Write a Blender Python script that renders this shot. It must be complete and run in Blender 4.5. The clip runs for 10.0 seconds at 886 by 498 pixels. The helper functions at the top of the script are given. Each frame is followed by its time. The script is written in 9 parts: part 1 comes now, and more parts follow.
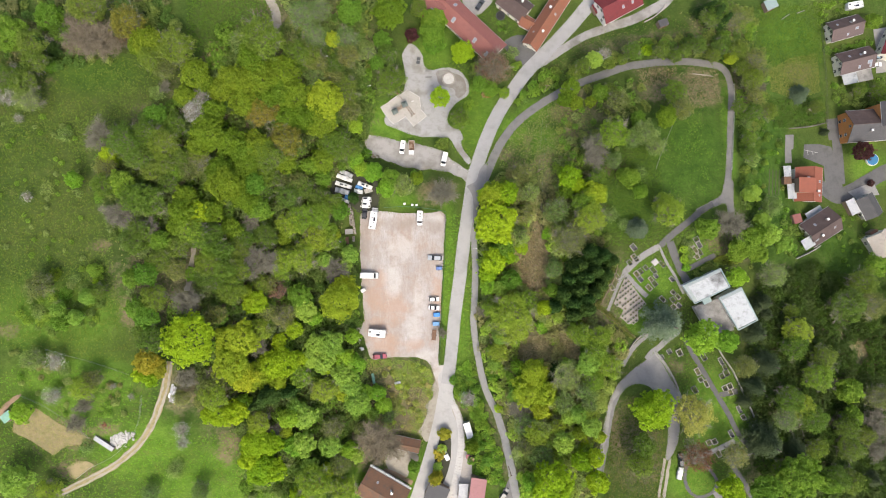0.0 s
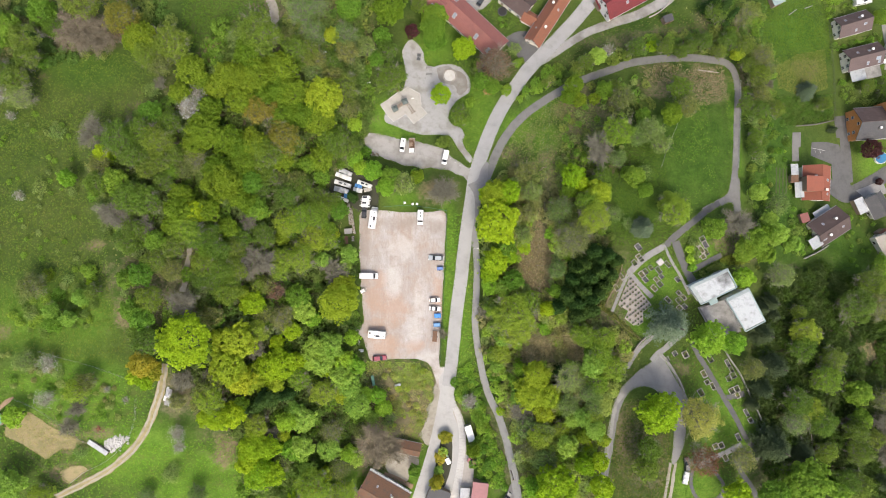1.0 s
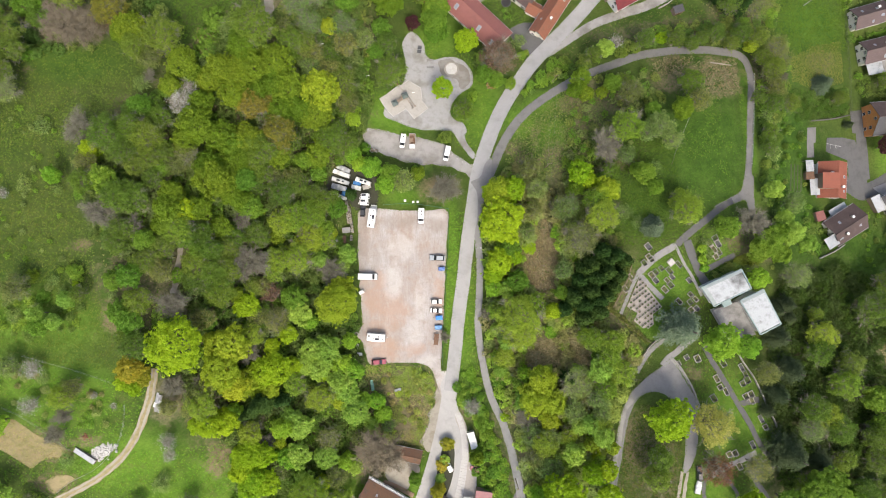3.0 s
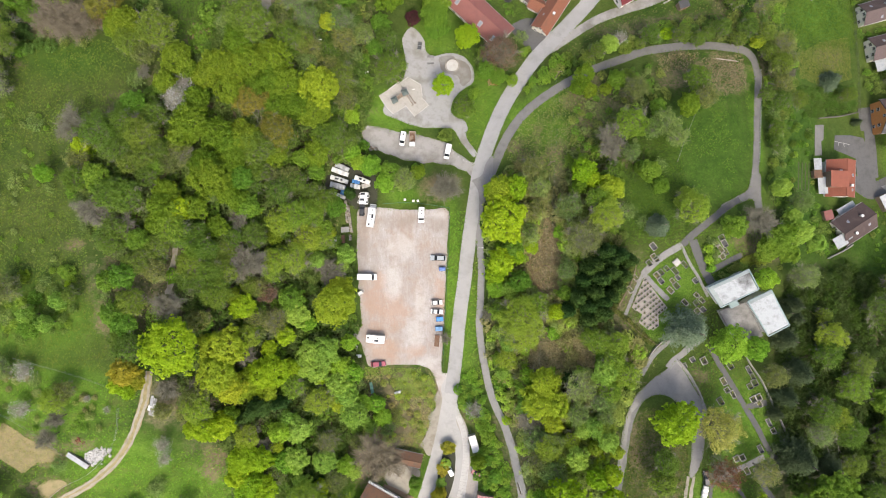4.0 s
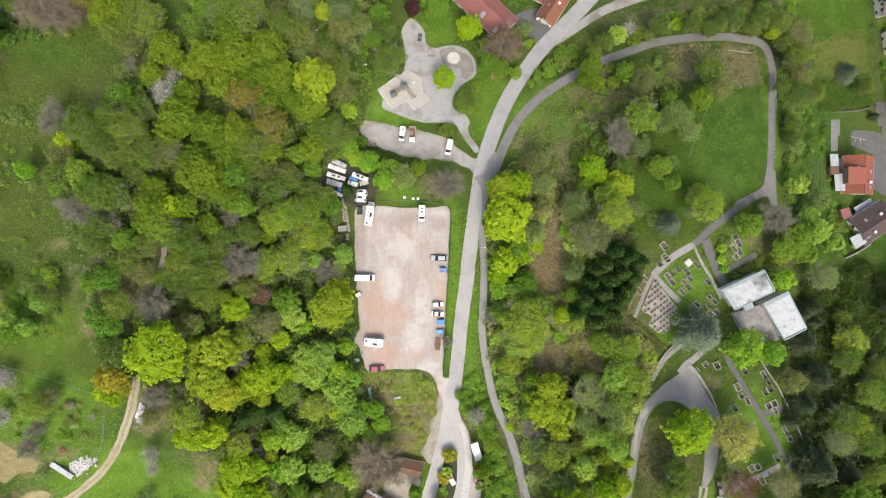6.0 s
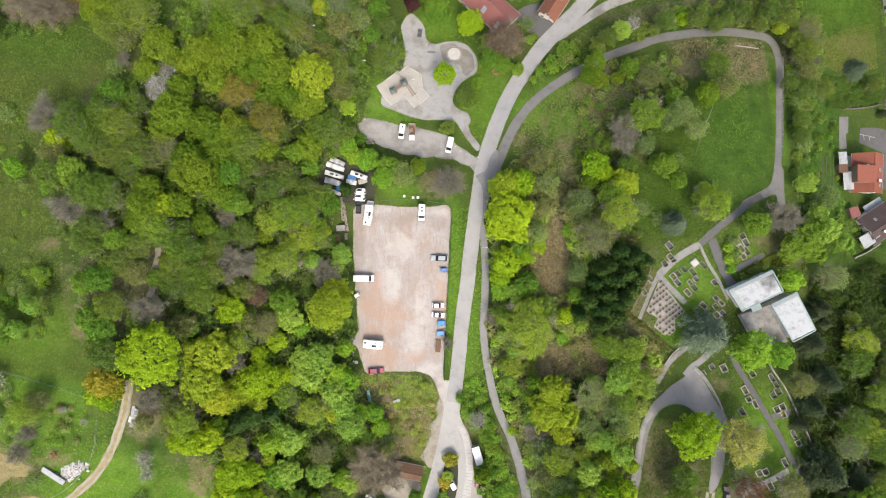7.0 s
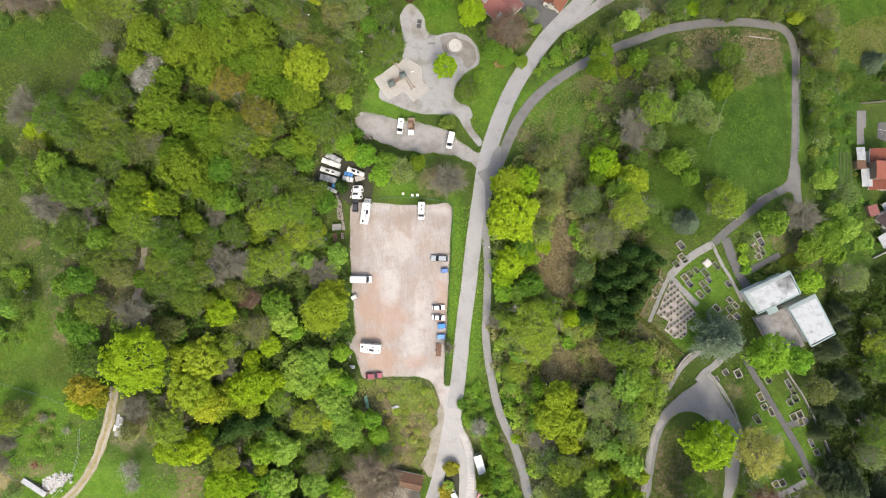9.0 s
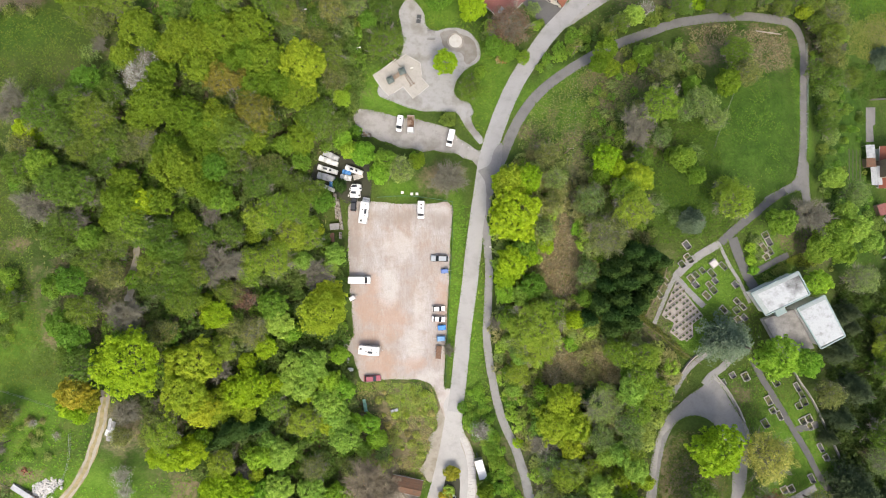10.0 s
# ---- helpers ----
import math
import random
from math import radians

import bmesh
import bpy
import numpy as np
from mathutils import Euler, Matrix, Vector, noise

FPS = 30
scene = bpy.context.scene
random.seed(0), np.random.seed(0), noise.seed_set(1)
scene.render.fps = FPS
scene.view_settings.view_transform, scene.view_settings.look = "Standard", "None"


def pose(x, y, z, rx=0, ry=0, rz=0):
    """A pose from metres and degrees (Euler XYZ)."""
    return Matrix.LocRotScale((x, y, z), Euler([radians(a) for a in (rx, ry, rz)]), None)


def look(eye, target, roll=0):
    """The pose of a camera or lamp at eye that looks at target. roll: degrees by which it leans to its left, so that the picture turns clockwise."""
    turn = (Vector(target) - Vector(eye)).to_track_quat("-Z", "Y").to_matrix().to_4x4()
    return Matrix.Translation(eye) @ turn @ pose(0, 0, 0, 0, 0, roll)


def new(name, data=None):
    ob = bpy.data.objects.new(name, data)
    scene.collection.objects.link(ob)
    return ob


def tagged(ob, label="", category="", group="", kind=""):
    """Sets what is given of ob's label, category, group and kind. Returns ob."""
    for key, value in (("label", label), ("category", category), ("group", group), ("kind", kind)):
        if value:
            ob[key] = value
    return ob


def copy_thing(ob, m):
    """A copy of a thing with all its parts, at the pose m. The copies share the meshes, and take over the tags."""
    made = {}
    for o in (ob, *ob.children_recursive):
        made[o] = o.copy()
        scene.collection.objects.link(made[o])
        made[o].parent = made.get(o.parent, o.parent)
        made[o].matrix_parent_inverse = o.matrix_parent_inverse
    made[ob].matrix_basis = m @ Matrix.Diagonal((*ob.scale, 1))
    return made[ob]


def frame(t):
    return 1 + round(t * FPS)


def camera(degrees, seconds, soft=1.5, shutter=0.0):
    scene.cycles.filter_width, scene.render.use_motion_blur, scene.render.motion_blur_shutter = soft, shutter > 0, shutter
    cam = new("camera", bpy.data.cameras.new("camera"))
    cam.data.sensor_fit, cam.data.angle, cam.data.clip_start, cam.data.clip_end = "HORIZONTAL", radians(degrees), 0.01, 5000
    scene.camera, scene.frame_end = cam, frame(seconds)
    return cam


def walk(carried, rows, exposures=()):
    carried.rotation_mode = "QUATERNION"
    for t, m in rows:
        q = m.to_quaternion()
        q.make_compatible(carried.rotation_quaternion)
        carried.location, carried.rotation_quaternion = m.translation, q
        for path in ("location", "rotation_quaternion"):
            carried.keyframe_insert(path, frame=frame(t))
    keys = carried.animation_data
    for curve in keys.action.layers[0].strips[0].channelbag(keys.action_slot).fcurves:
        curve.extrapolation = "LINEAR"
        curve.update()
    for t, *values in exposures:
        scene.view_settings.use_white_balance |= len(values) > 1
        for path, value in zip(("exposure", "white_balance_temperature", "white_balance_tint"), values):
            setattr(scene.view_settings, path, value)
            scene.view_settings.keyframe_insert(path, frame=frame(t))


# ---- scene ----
cam = camera(72, 10.0, soft=1.0)
PATH = [
    (0.0, pose(0.000, 0.000, 202.830, 0.2166, 0.1176, 0.0020)),
    (0.5, pose(-0.128, 0.028, 201.013, 0.2015, 0.1276, -0.0044)),
    (1.0, pose(-0.250, 0.057, 199.196, 0.1863, 0.1376, -0.0108)),
    (1.5, pose(-0.364, 0.085, 197.377, 0.1712, 0.1476, -0.0172)),
    (2.0, pose(-0.471, 0.114, 195.559, 0.1561, 0.1576, -0.0236)),
    (2.5, pose(-0.571, 0.143, 193.739, 0.1409, 0.1676, -0.0299)),
    (3.0, pose(-0.664, 0.173, 191.920, 0.1258, 0.1776, -0.0363)),
    (3.5, pose(-0.749, 0.203, 190.099, 0.1107, 0.1876, -0.0427)),
    (4.0, pose(-0.828, 0.233, 188.278, 0.0955, 0.1976, -0.0491)),
    (4.5, pose(-0.900, 0.263, 186.457, 0.0804, 0.2076, -0.0555)),
    (5.0, pose(-0.964, 0.294, 184.635, 0.0653, 0.2176, -0.0618)),
    (5.5, pose(-1.021, 0.325, 182.812, 0.0501, 0.2276, -0.0682)),
    (6.0, pose(-1.072, 0.356, 180.989, 0.0350, 0.2376, -0.0746)),
    (6.5, pose(-1.115, 0.388, 179.165, 0.0199, 0.2476, -0.0810)),
    (7.0, pose(-1.151, 0.420, 177.341, 0.0047, 0.2577, -0.0874)),
    (7.5, pose(-1.180, 0.452, 175.516, -0.0104, 0.2677, -0.0937)),
    (8.0, pose(-1.202, 0.484, 173.691, -0.0255, 0.2777, -0.1001)),
    (8.5, pose(-1.216, 0.517, 171.865, -0.0407, 0.2877, -0.1065)),
    (9.0, pose(-1.224, 0.550, 170.038, -0.0558, 0.2977, -0.1129)),
    (9.5, pose(-1.224, 0.583, 168.211, -0.0709, 0.3077, -0.1193)),
    (10.0, pose(-1.218, 0.617, 166.384, -0.0861, 0.3177, -0.1257)),
]
walk(cam, PATH)

# ---- light ----
SUN_HIGH, SUN_FROM = 60, 168  # degrees over the horizon; clockwise from north (+y)
world = bpy.data.worlds.new("sky")
scene.world = world
world.use_nodes = True
sky = world.node_tree.nodes.new("ShaderNodeTexSky")
sky.sky_type, sky.sun_disc = "NISHITA", False
sky.sun_elevation, sky.sun_rotation = radians(SUN_HIGH), radians(SUN_FROM)
sky.air_density, sky.dust_density, sky.ozone_density = 1.0, 6.0, 1.0
back = world.node_tree.nodes["Background"]
world.node_tree.links.new(sky.outputs[0], back.inputs[0])
back.inputs[1].default_value = 0.15
sun = new("sun", bpy.data.lights.new("sun", "SUN"))
sun.data.energy, sun.data.angle, sun.data.color = 1.2, radians(12), (1.0, 0.94, 0.82)
way = Vector((math.sin(radians(SUN_FROM)), math.cos(radians(SUN_FROM)), math.tan(radians(SUN_HIGH))))
sun.matrix_world = look(way * 200, (0, 0, 0))
scene.view_settings.exposure = 1.0


# ---- materials ----
class Nodes:
    """A material's node tree with short calls."""

    def __init__(self, name):
        self.mat = bpy.data.materials.new(name)
        self.mat.use_nodes = True
        self.tree = self.mat.node_tree
        self.bsdf = self.tree.nodes["Principled BSDF"]
        self.place = self.tree.nodes.new("ShaderNodeNewGeometry").outputs["Position"]

    def put(self, sock, value):
        if isinstance(value, bpy.types.NodeSocket):
            self.tree.links.new(value, sock)
        elif isinstance(value, tuple) and len(value) == 3 and sock.type == "RGBA":
            sock.default_value = (*value, 1)
        else:
            sock.default_value = value

    def noise(self, scale, detail=4.0, rough=0.6, stretch=None, at=None, swirl=0.0):
        n = self.tree.nodes.new("ShaderNodeTexNoise")
        n.inputs["Scale"].default_value, n.inputs["Detail"].default_value = scale, detail
        n.inputs["Roughness"].default_value, n.inputs["Distortion"].default_value = rough, swirl
        where = at or self.place
        if stretch:
            m = self.tree.nodes.new("ShaderNodeMapping")
            self.put(m.inputs[0], where)
            m.inputs["Scale"].default_value = stretch[:3]
            m.inputs["Rotation"].default_value = (0, 0, radians(stretch[3]) if len(stretch) > 3 else 0)
            where = m.outputs[0]
        self.put(n.inputs["Vector"], where)
        return n.outputs["Fac"]

    def ramp(self, value, low, high, a=0.0, b=1.0):
        n = self.tree.nodes.new("ShaderNodeMapRange")
        for k, v in zip(range(5), (value, low, high, a, b)):
            self.put(n.inputs[k], v)
        return n.outputs[0]

    def mix(self, fac, a, b, how="MIX"):
        n = self.tree.nodes.new("ShaderNodeMix")
        n.data_type, n.blend_type = "RGBA", how
        self.put(n.inputs[0], fac)
        self.put(n.inputs[6], a)
        self.put(n.inputs[7], b)
        return n.outputs[2]

    def math(self, how, a, b=0.0):
        n = self.tree.nodes.new("ShaderNodeMath")
        n.operation = how
        self.put(n.inputs[0], a)
        self.put(n.inputs[1], b)
        return n.outputs[0]

    def finish(self, colour, rough=0.8, metal=0.0, bump=None, height=0.02, gloss=0.3):
        self.put(self.bsdf.inputs["Base Color"], colour)
        self.put(self.bsdf.inputs["Roughness"], rough)
        self.put(self.bsdf.inputs["Metallic"], metal)
        self.put(self.bsdf.inputs["Specular IOR Level"], gloss)
        if bump is not None:
            b = self.tree.nodes.new("ShaderNodeBump")
            b.inputs["Strength"].default_value, b.inputs["Distance"].default_value = 1.0, height
            self.put(b.inputs["Height"], bump)
            self.put(self.bsdf.inputs["Normal"], b.outputs[0])
        return self.mat


def surface(name, base, other, scale=0.5, fine=6.0, rough=0.8, metal=0.0, height=0.01, grime=(0.5, 0.72), gloss=0.3, stretch=None):
    """A worn surface of two colours: broad blotches and fine grain."""
    m = Nodes(name)
    broad = m.noise(scale, 5.0, 0.6, stretch)
    grain = m.noise(fine, 4.0, 0.7, stretch)
    c = m.mix(m.ramp(broad, *grime), base, other)
    c = m.mix(m.ramp(m.noise(scale * 3.7, 6.0, 0.75, stretch), 0.5, 0.7, 0.0, 0.5), c, tuple(v * 0.72 for v in other))
    c = m.mix(m.ramp(grain, 0.3, 0.7, 0.0, 0.35), c, tuple(v * 0.62 for v in base))
    return m.finish(c, rough, metal, grain, height, gloss)


def plain(name, colour, rough=0.5, metal=0.0, gloss=0.4, vary=0.12):
    m = Nodes(name)
    g = m.noise(3.0, 3.0)
    c = m.mix(m.ramp(g, 0.35, 0.7), colour, tuple(v * (1 - vary) for v in colour))
    return m.finish(c, rough, metal, None, 0, gloss)


def tinted(name, rough=0.35, metal=0.0, gloss=0.5):
    """Paint whose colour is the object's own."""
    m = Nodes(name)
    info = m.tree.nodes.new("ShaderNodeObjectInfo")
    g = m.noise(2.0, 4.0)
    c = m.mix(m.ramp(g, 0.4, 0.75, 0.0, 0.3), info.outputs["Color"], (0.3, 0.28, 0.25), "MULTIPLY")
    return m.finish(c, rough, metal, None, 0, gloss)


def tinted_twigs(name):
    """Bare twigs and boughs, toned by the tree's own colour."""
    m = Nodes(name)
    info = m.tree.nodes.new("ShaderNodeObjectInfo")
    c = m.mix(m.ramp(m.noise(1.0, 5.0), 0.4, 0.65), (0.215, 0.202, 0.165), (0.145, 0.132, 0.105))
    return m.finish(m.mix(1.0, c, info.outputs["Color"], "MULTIPLY"), 0.95, 0.0, None, 0, 0.2)


def leafy(name, lets=0.58, rough=0.55, dark=0.64, light=1.22, gaps=0.46):
    """Leaves: the plant's own colour, varied leaf by leaf and plant by plant."""
    m = Nodes(name)
    info = m.tree.nodes.new("ShaderNodeObjectInfo")
    island = m.tree.nodes["Geometry"].outputs["Random Per Island"]
    c = m.mix(1.0, info.outputs["Color"], m.mix(island, (dark, dark * 1.18, dark * 0.95), (light, light * 0.95, light * 0.9)), "MULTIPLY")
    c = m.mix(m.ramp(m.noise(0.45, 3.0), 0.45, 0.7, 0.0, 0.5), c, (1.08, 1.05, 0.74), "MULTIPLY")
    sprig = m.noise(4.2, 2.0, 0.65)
    c = m.mix(1.0, c, m.mix(m.ramp(m.noise(7.0, 2.0), 0.35, 0.65), (0.69, 0.76, 0.6), (1.14, 1.22, 1.0)), "MULTIPLY")
    hue = m.tree.nodes.new("ShaderNodeHueSaturation")
    m.put(hue.inputs["Hue"], m.ramp(info.outputs["Random"], 0.0, 1.0, 0.485, 0.515))
    m.put(hue.inputs["Value"], m.ramp(info.outputs["Random"], 0.0, 1.0, 1.12, 0.88))
    m.put(hue.inputs["Color"], c)
    c = hue.outputs[0]
    m.finish(c, rough, 0.0, None, 0, 0.15)
    t = m.tree.nodes.new("ShaderNodeBsdfTranslucent")
    m.put(t.inputs[0], c)
    mixer = m.tree.nodes.new("ShaderNodeMixShader")
    mixer.inputs[0].default_value = lets
    m.tree.links.new(m.bsdf.outputs[0], mixer.inputs[1])
    m.tree.links.new(t.outputs[0], mixer.inputs[2])
    # the gaps between the single leaves of a spray
    clear = m.tree.nodes.new("ShaderNodeBsdfTransparent")
    spray = m.tree.nodes.new("ShaderNodeMixShader")
    m.put(spray.inputs[0], m.ramp(sprig, gaps - 0.02, gaps + 0.02))
    m.tree.links.new(clear.outputs[0], spray.inputs[1])
    m.tree.links.new(mixer.outputs[0], spray.inputs[2])
    m.tree.links.new(spray.outputs[0], m.tree.nodes["Material Output"].inputs[0])
    return m.mat


def petals(name):
    """White blossom with some young leaves between."""
    m = Nodes(name)
    island = m.tree.nodes["Geometry"].outputs["Random Per Island"]
    info = m.tree.nodes.new("ShaderNodeObjectInfo")
    c = m.mix(m.ramp(island, 0.60, 0.66), info.outputs["Color"], (0.14, 0.15, 0.07))
    m.finish(c, 0.7, 0.0, None, 0, 0.2)
    clear = m.tree.nodes.new("ShaderNodeBsdfTransparent")
    spray = m.tree.nodes.new("ShaderNodeMixShader")
    m.put(spray.inputs[0], m.ramp(m.noise(5.0, 2.0), 0.48, 0.52))
    m.tree.links.new(clear.outputs[0], spray.inputs[1])
    m.tree.links.new(m.bsdf.outputs[0], spray.inputs[2])
    m.tree.links.new(spray.outputs[0], m.tree.nodes["Material Output"].inputs[0])
    return m.mat


def meadow(name):
    """Grass, dry grass, leaf litter and bare earth, by the cover that grows there."""
    m = Nodes(name)
    attr = m.tree.nodes.new("ShaderNodeVertexColor")
    attr.layer_name = "cover"
    sep = m.tree.nodes.new("ShaderNodeSeparateColor")
    m.put(sep.inputs[0], attr.outputs[0])
    wide, mid, fine = m.noise(0.035, 5.0, 0.6), m.noise(0.25, 7.0, 0.75), m.noise(1.8, 5.0, 0.78)
    c = m.mix(m.ramp(mid, 0.38, 0.60), (0.039, 0.08, 0.013), (0.076, 0.119, 0.023))
    c = m.mix(m.ramp(wide, 0.42, 0.62, 0.0, 0.7), c, (0.097, 0.124, 0.03))
    c = m.mix(m.ramp(sep.outputs[2], 0.0, 1.0, 0.0, 0.85), c, m.mix(m.ramp(mid, 0.35, 0.65), (0.096, 0.198, 0.018), (0.165, 0.28, 0.036)))
    patch = m.noise(0.09, 6.0, 0.7)
    c = m.mix(m.ramp(patch, 0.52, 0.66, 0.0, 0.3), c, (0.04, 0.068, 0.014))
    c = m.mix(m.ramp(m.noise(0.16, 6.0, 0.75), 0.57, 0.68, 0.0, 0.5), c, (0.122, 0.12, 0.045))
    c = m.mix(m.ramp(attr.outputs["Alpha"], 0.0, 1.0, 0.0, 0.72), c, m.mix(m.ramp(mid, 0.35, 0.65), (0.032, 0.088, 0.011), (0.096, 0.182, 0.024)))
    ragged = m.math("ADD", m.math("MULTIPLY", m.math("SUBTRACT", mid, 0.5), 1.1), m.math("MULTIPLY", m.math("SUBTRACT", fine, 0.5), 0.7))
    litter = m.mix(m.ramp(m.noise(1.1, 6.0, 0.8), 0.38, 0.62), (0.075, 0.1, 0.03), (0.22, 0.185, 0.115))
    c = m.mix(m.ramp(m.math("ADD", sep.outputs[0], m.math("MULTIPLY", ragged, 2.0)), 0.45, 0.9), c, litter)
    dry = m.mix(m.ramp(m.noise(0.9, 5.0, 0.75), 0.35, 0.65), (0.15, 0.125, 0.07), (0.30, 0.225, 0.15))
    c = m.mix(m.ramp(m.math("ADD", sep.outputs[1], m.math("MULTIPLY", ragged, 2.6)), 0.45, 1.1, 0.0, 0.85), c, dry)
    c = m.mix(m.ramp(fine, 0.32, 0.68, 0.0, 0.75), c, m.mix(1.0, c, (0.42, 0.47, 0.38), "MULTIPLY"))
    tall = m.math("ADD", m.noise(3.0, 5.0, 0.75), m.math("MULTIPLY", mid, 2.0))
    return m.finish(c, 0.9, 0.0, tall, 0.3, 0.1)


def gravel(name):
    """Pale pink-grey gravel with rusty stains, washed-out middle lanes and crossing wheel marks."""
    m = Nodes(name)
    c = m.mix(m.ramp(m.noise(0.07, 6.0, 0.68), 0.42, 0.58), (0.289, 0.268, 0.257), (0.281, 0.217, 0.173))
    c = m.mix(m.ramp(m.noise(0.12, 7.0, 0.72, (1.0, 0.4, 1.0, 8)), 0.46, 0.62), c, (0.390, 0.382, 0.374))
    for scale, stretch, low, tone, much in ((0.5, (1.5, 0.16, 1.0, 4), 0.52, (0.236, 0.196, 0.171), 0.2), (0.5, (1.4, 0.2, 1.0, -14), 0.54, (0.381, 0.367, 0.352), 0.3),
                                            (0.6, (0.15, 1.5, 1.0, -38), 0.56, (0.272, 0.234, 0.201), 0.5), (0.9, (1.4, 0.16, 1.0, 33), 0.56, (0.245, 0.206, 0.173), 0.35)):
        c = m.mix(m.ramp(m.noise(scale, 5.0, 0.66, stretch, None, 0.9), low, low + 0.1, 0.0, much), c, tone)
    c = m.mix(m.ramp(m.noise(0.28, 7.0, 0.78), 0.55, 0.68, 0.0, 0.55), c, (0.272, 0.192, 0.144))
    c = m.mix(m.ramp(m.noise(1.3, 6.0, 0.8, None, None, 0.6), 0.42, 0.62, 0.0, 0.25), c, (0.390, 0.374, 0.360))
    c = m.mix(m.ramp(m.noise(0.9, 6.0, 0.8, None, None, 0.6), 0.52, 0.64, 0.0, 0.3), c, (0.209, 0.173, 0.149))
    c = m.mix(m.ramp(m.noise(0.5, 5.0, 0.7), 0.62, 0.72, 0.0, 0.6), c, (0.218, 0.187, 0.163))
    for turn, low in ((3, 0.55), (-9, 0.57), (17, 0.59)):  # narrow wheel tracks
        c = m.mix(m.ramp(m.noise(1.5, 4.0, 0.7, (1.4, 0.12, 1.0, turn), None, 3.0), low, low + 0.06, 0.0, 0.4), c, (0.205, 0.172, 0.150))
    attr = m.tree.nodes.new("ShaderNodeVertexColor")
    attr.layer_name = "stain"
    sep = m.tree.nodes.new("ShaderNodeSeparateColor")
    m.put(sep.inputs[0], attr.outputs[0])
    ragged = m.math("MULTIPLY", m.math("SUBTRACT", m.noise(0.35, 7.0, 0.75), 0.5), 2.4)
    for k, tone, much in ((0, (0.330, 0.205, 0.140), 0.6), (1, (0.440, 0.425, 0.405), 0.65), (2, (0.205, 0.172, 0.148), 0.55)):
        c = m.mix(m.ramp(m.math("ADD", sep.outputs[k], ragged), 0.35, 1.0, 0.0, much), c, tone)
    fine = m.noise(4.0, 5.0, 0.85)
    c = m.mix(m.ramp(fine, 0.36, 0.66, 0.0, 0.5), c, (0.246, 0.210, 0.181))
    return m.finish(c, 0.92, 0.0, fine, 0.04, 0.15)


GRASS = meadow("meadow_grass")
GRAVEL = gravel("pink_gravel")
GREY_GRAVEL = surface("grey_gravel", (0.285, 0.274, 0.257), (0.165, 0.152, 0.132), 0.14, 5.0, 0.92, 0, 0.03, (0.46, 0.62))
DIRT = surface("dirt_track", (0.272, 0.25, 0.204), (0.175, 0.148, 0.105), 0.25, 4.0, 0.95, 0, 0.03)
# earth of the beds, also dark enough to carry the boat yard's shade
EARTH_AND_SHADE = surface("earth_and_shade", (0.045, 0.046, 0.03), (0.03, 0.036, 0.018), 1.2, 6.0, 0.95, 0, 0.03)
DRY_PLOT = surface("dry_garden_soil", (0.25, 0.205, 0.11), (0.16, 0.155, 0.065), 0.7, 4.0, 0.95, 0, 0.04, (0.45, 0.65))
PLANTED_BED = surface("planted_bed", (0.055, 0.075, 0.028), (0.11, 0.085, 0.06), 1.6, 7.0, 0.95, 0, 0.03)
HEATHER_BED = surface("heather_bed", (0.10, 0.105, 0.05), (0.17, 0.10, 0.085), 2.2, 8.0, 0.95, 0, 0.03)
BROWN_EARTH = surface("brown_earth", (0.26, 0.18, 0.12), (0.17, 0.11, 0.07), 0.4, 5.0, 0.95, 0, 0.03)
ASPHALT = surface("worn_asphalt", (0.295, 0.291, 0.283), (0.23, 0.227, 0.219), 0.10, 5.0, 0.9, 0, 0.008)
PALE_ASPHALT = surface("bleached_asphalt", (0.345, 0.338, 0.322), (0.275, 0.268, 0.254), 0.10, 5.0, 0.9, 0, 0.008)
LANE = surface("grey_lane", (0.166, 0.161, 0.152), (0.113, 0.109, 0.103), 0.16, 5.0, 0.9, 0, 0.008)
CEMETERY_WAY = surface("dark_grey_asphalt", (0.104, 0.103, 0.100), (0.074, 0.073, 0.070), 0.3, 5.0, 0.9, 0, 0.008)
WHITE_SLAB = surface("white_paving", (0.44, 0.425, 0.40), (0.34, 0.325, 0.30), 0.8, 6.0, 0.9, 0, 0.01)
PATCHED = surface("patched_asphalt", (0.205, 0.20, 0.192), (0.165, 0.160, 0.152), 0.5, 6.0, 0.9, 0, 0.008)
PLAY_GRAVEL = surface("pale_play_gravel", (0.295, 0.293, 0.286), (0.185, 0.172, 0.148), 0.16, 5.0, 0.92, 0, 0.02, (0.50, 0.68))
SAND = surface("pale_sand", (0.35, 0.335, 0.303), (0.285, 0.268, 0.238), 0.5, 6.0, 0.95, 0, 0.02)
WHITE_SAND = surface("white_sand", (0.43, 0.42, 0.395), (0.35, 0.338, 0.31), 0.6, 6.0, 0.95, 0, 0.02)
WORN_GRAVEL = surface("worn_brown_gravel", (0.185, 0.168, 0.145), (0.25, 0.24, 0.222), 0.3, 5.0, 0.92, 0, 0.02, (0.45, 0.62))
CONCRETE = surface("concrete", (0.235, 0.23, 0.22), (0.175, 0.17, 0.16), 0.7, 6.0, 0.85, 0, 0.006)
STONE = surface("light_stone", (0.31, 0.297, 0.27), (0.215, 0.203, 0.18), 1.5, 8.0, 0.8, 0, 0.01)
PALE_STONE = surface("pale_stone", (0.335, 0.305, 0.27), (0.25, 0.225, 0.195), 1.2, 8.0, 0.8, 0, 0.01)
GREY_BRICK = surface("dark_rubble", (0.11, 0.105, 0.09), (0.075, 0.08, 0.05), 1.2, 7.0, 0.9, 0, 0.02)
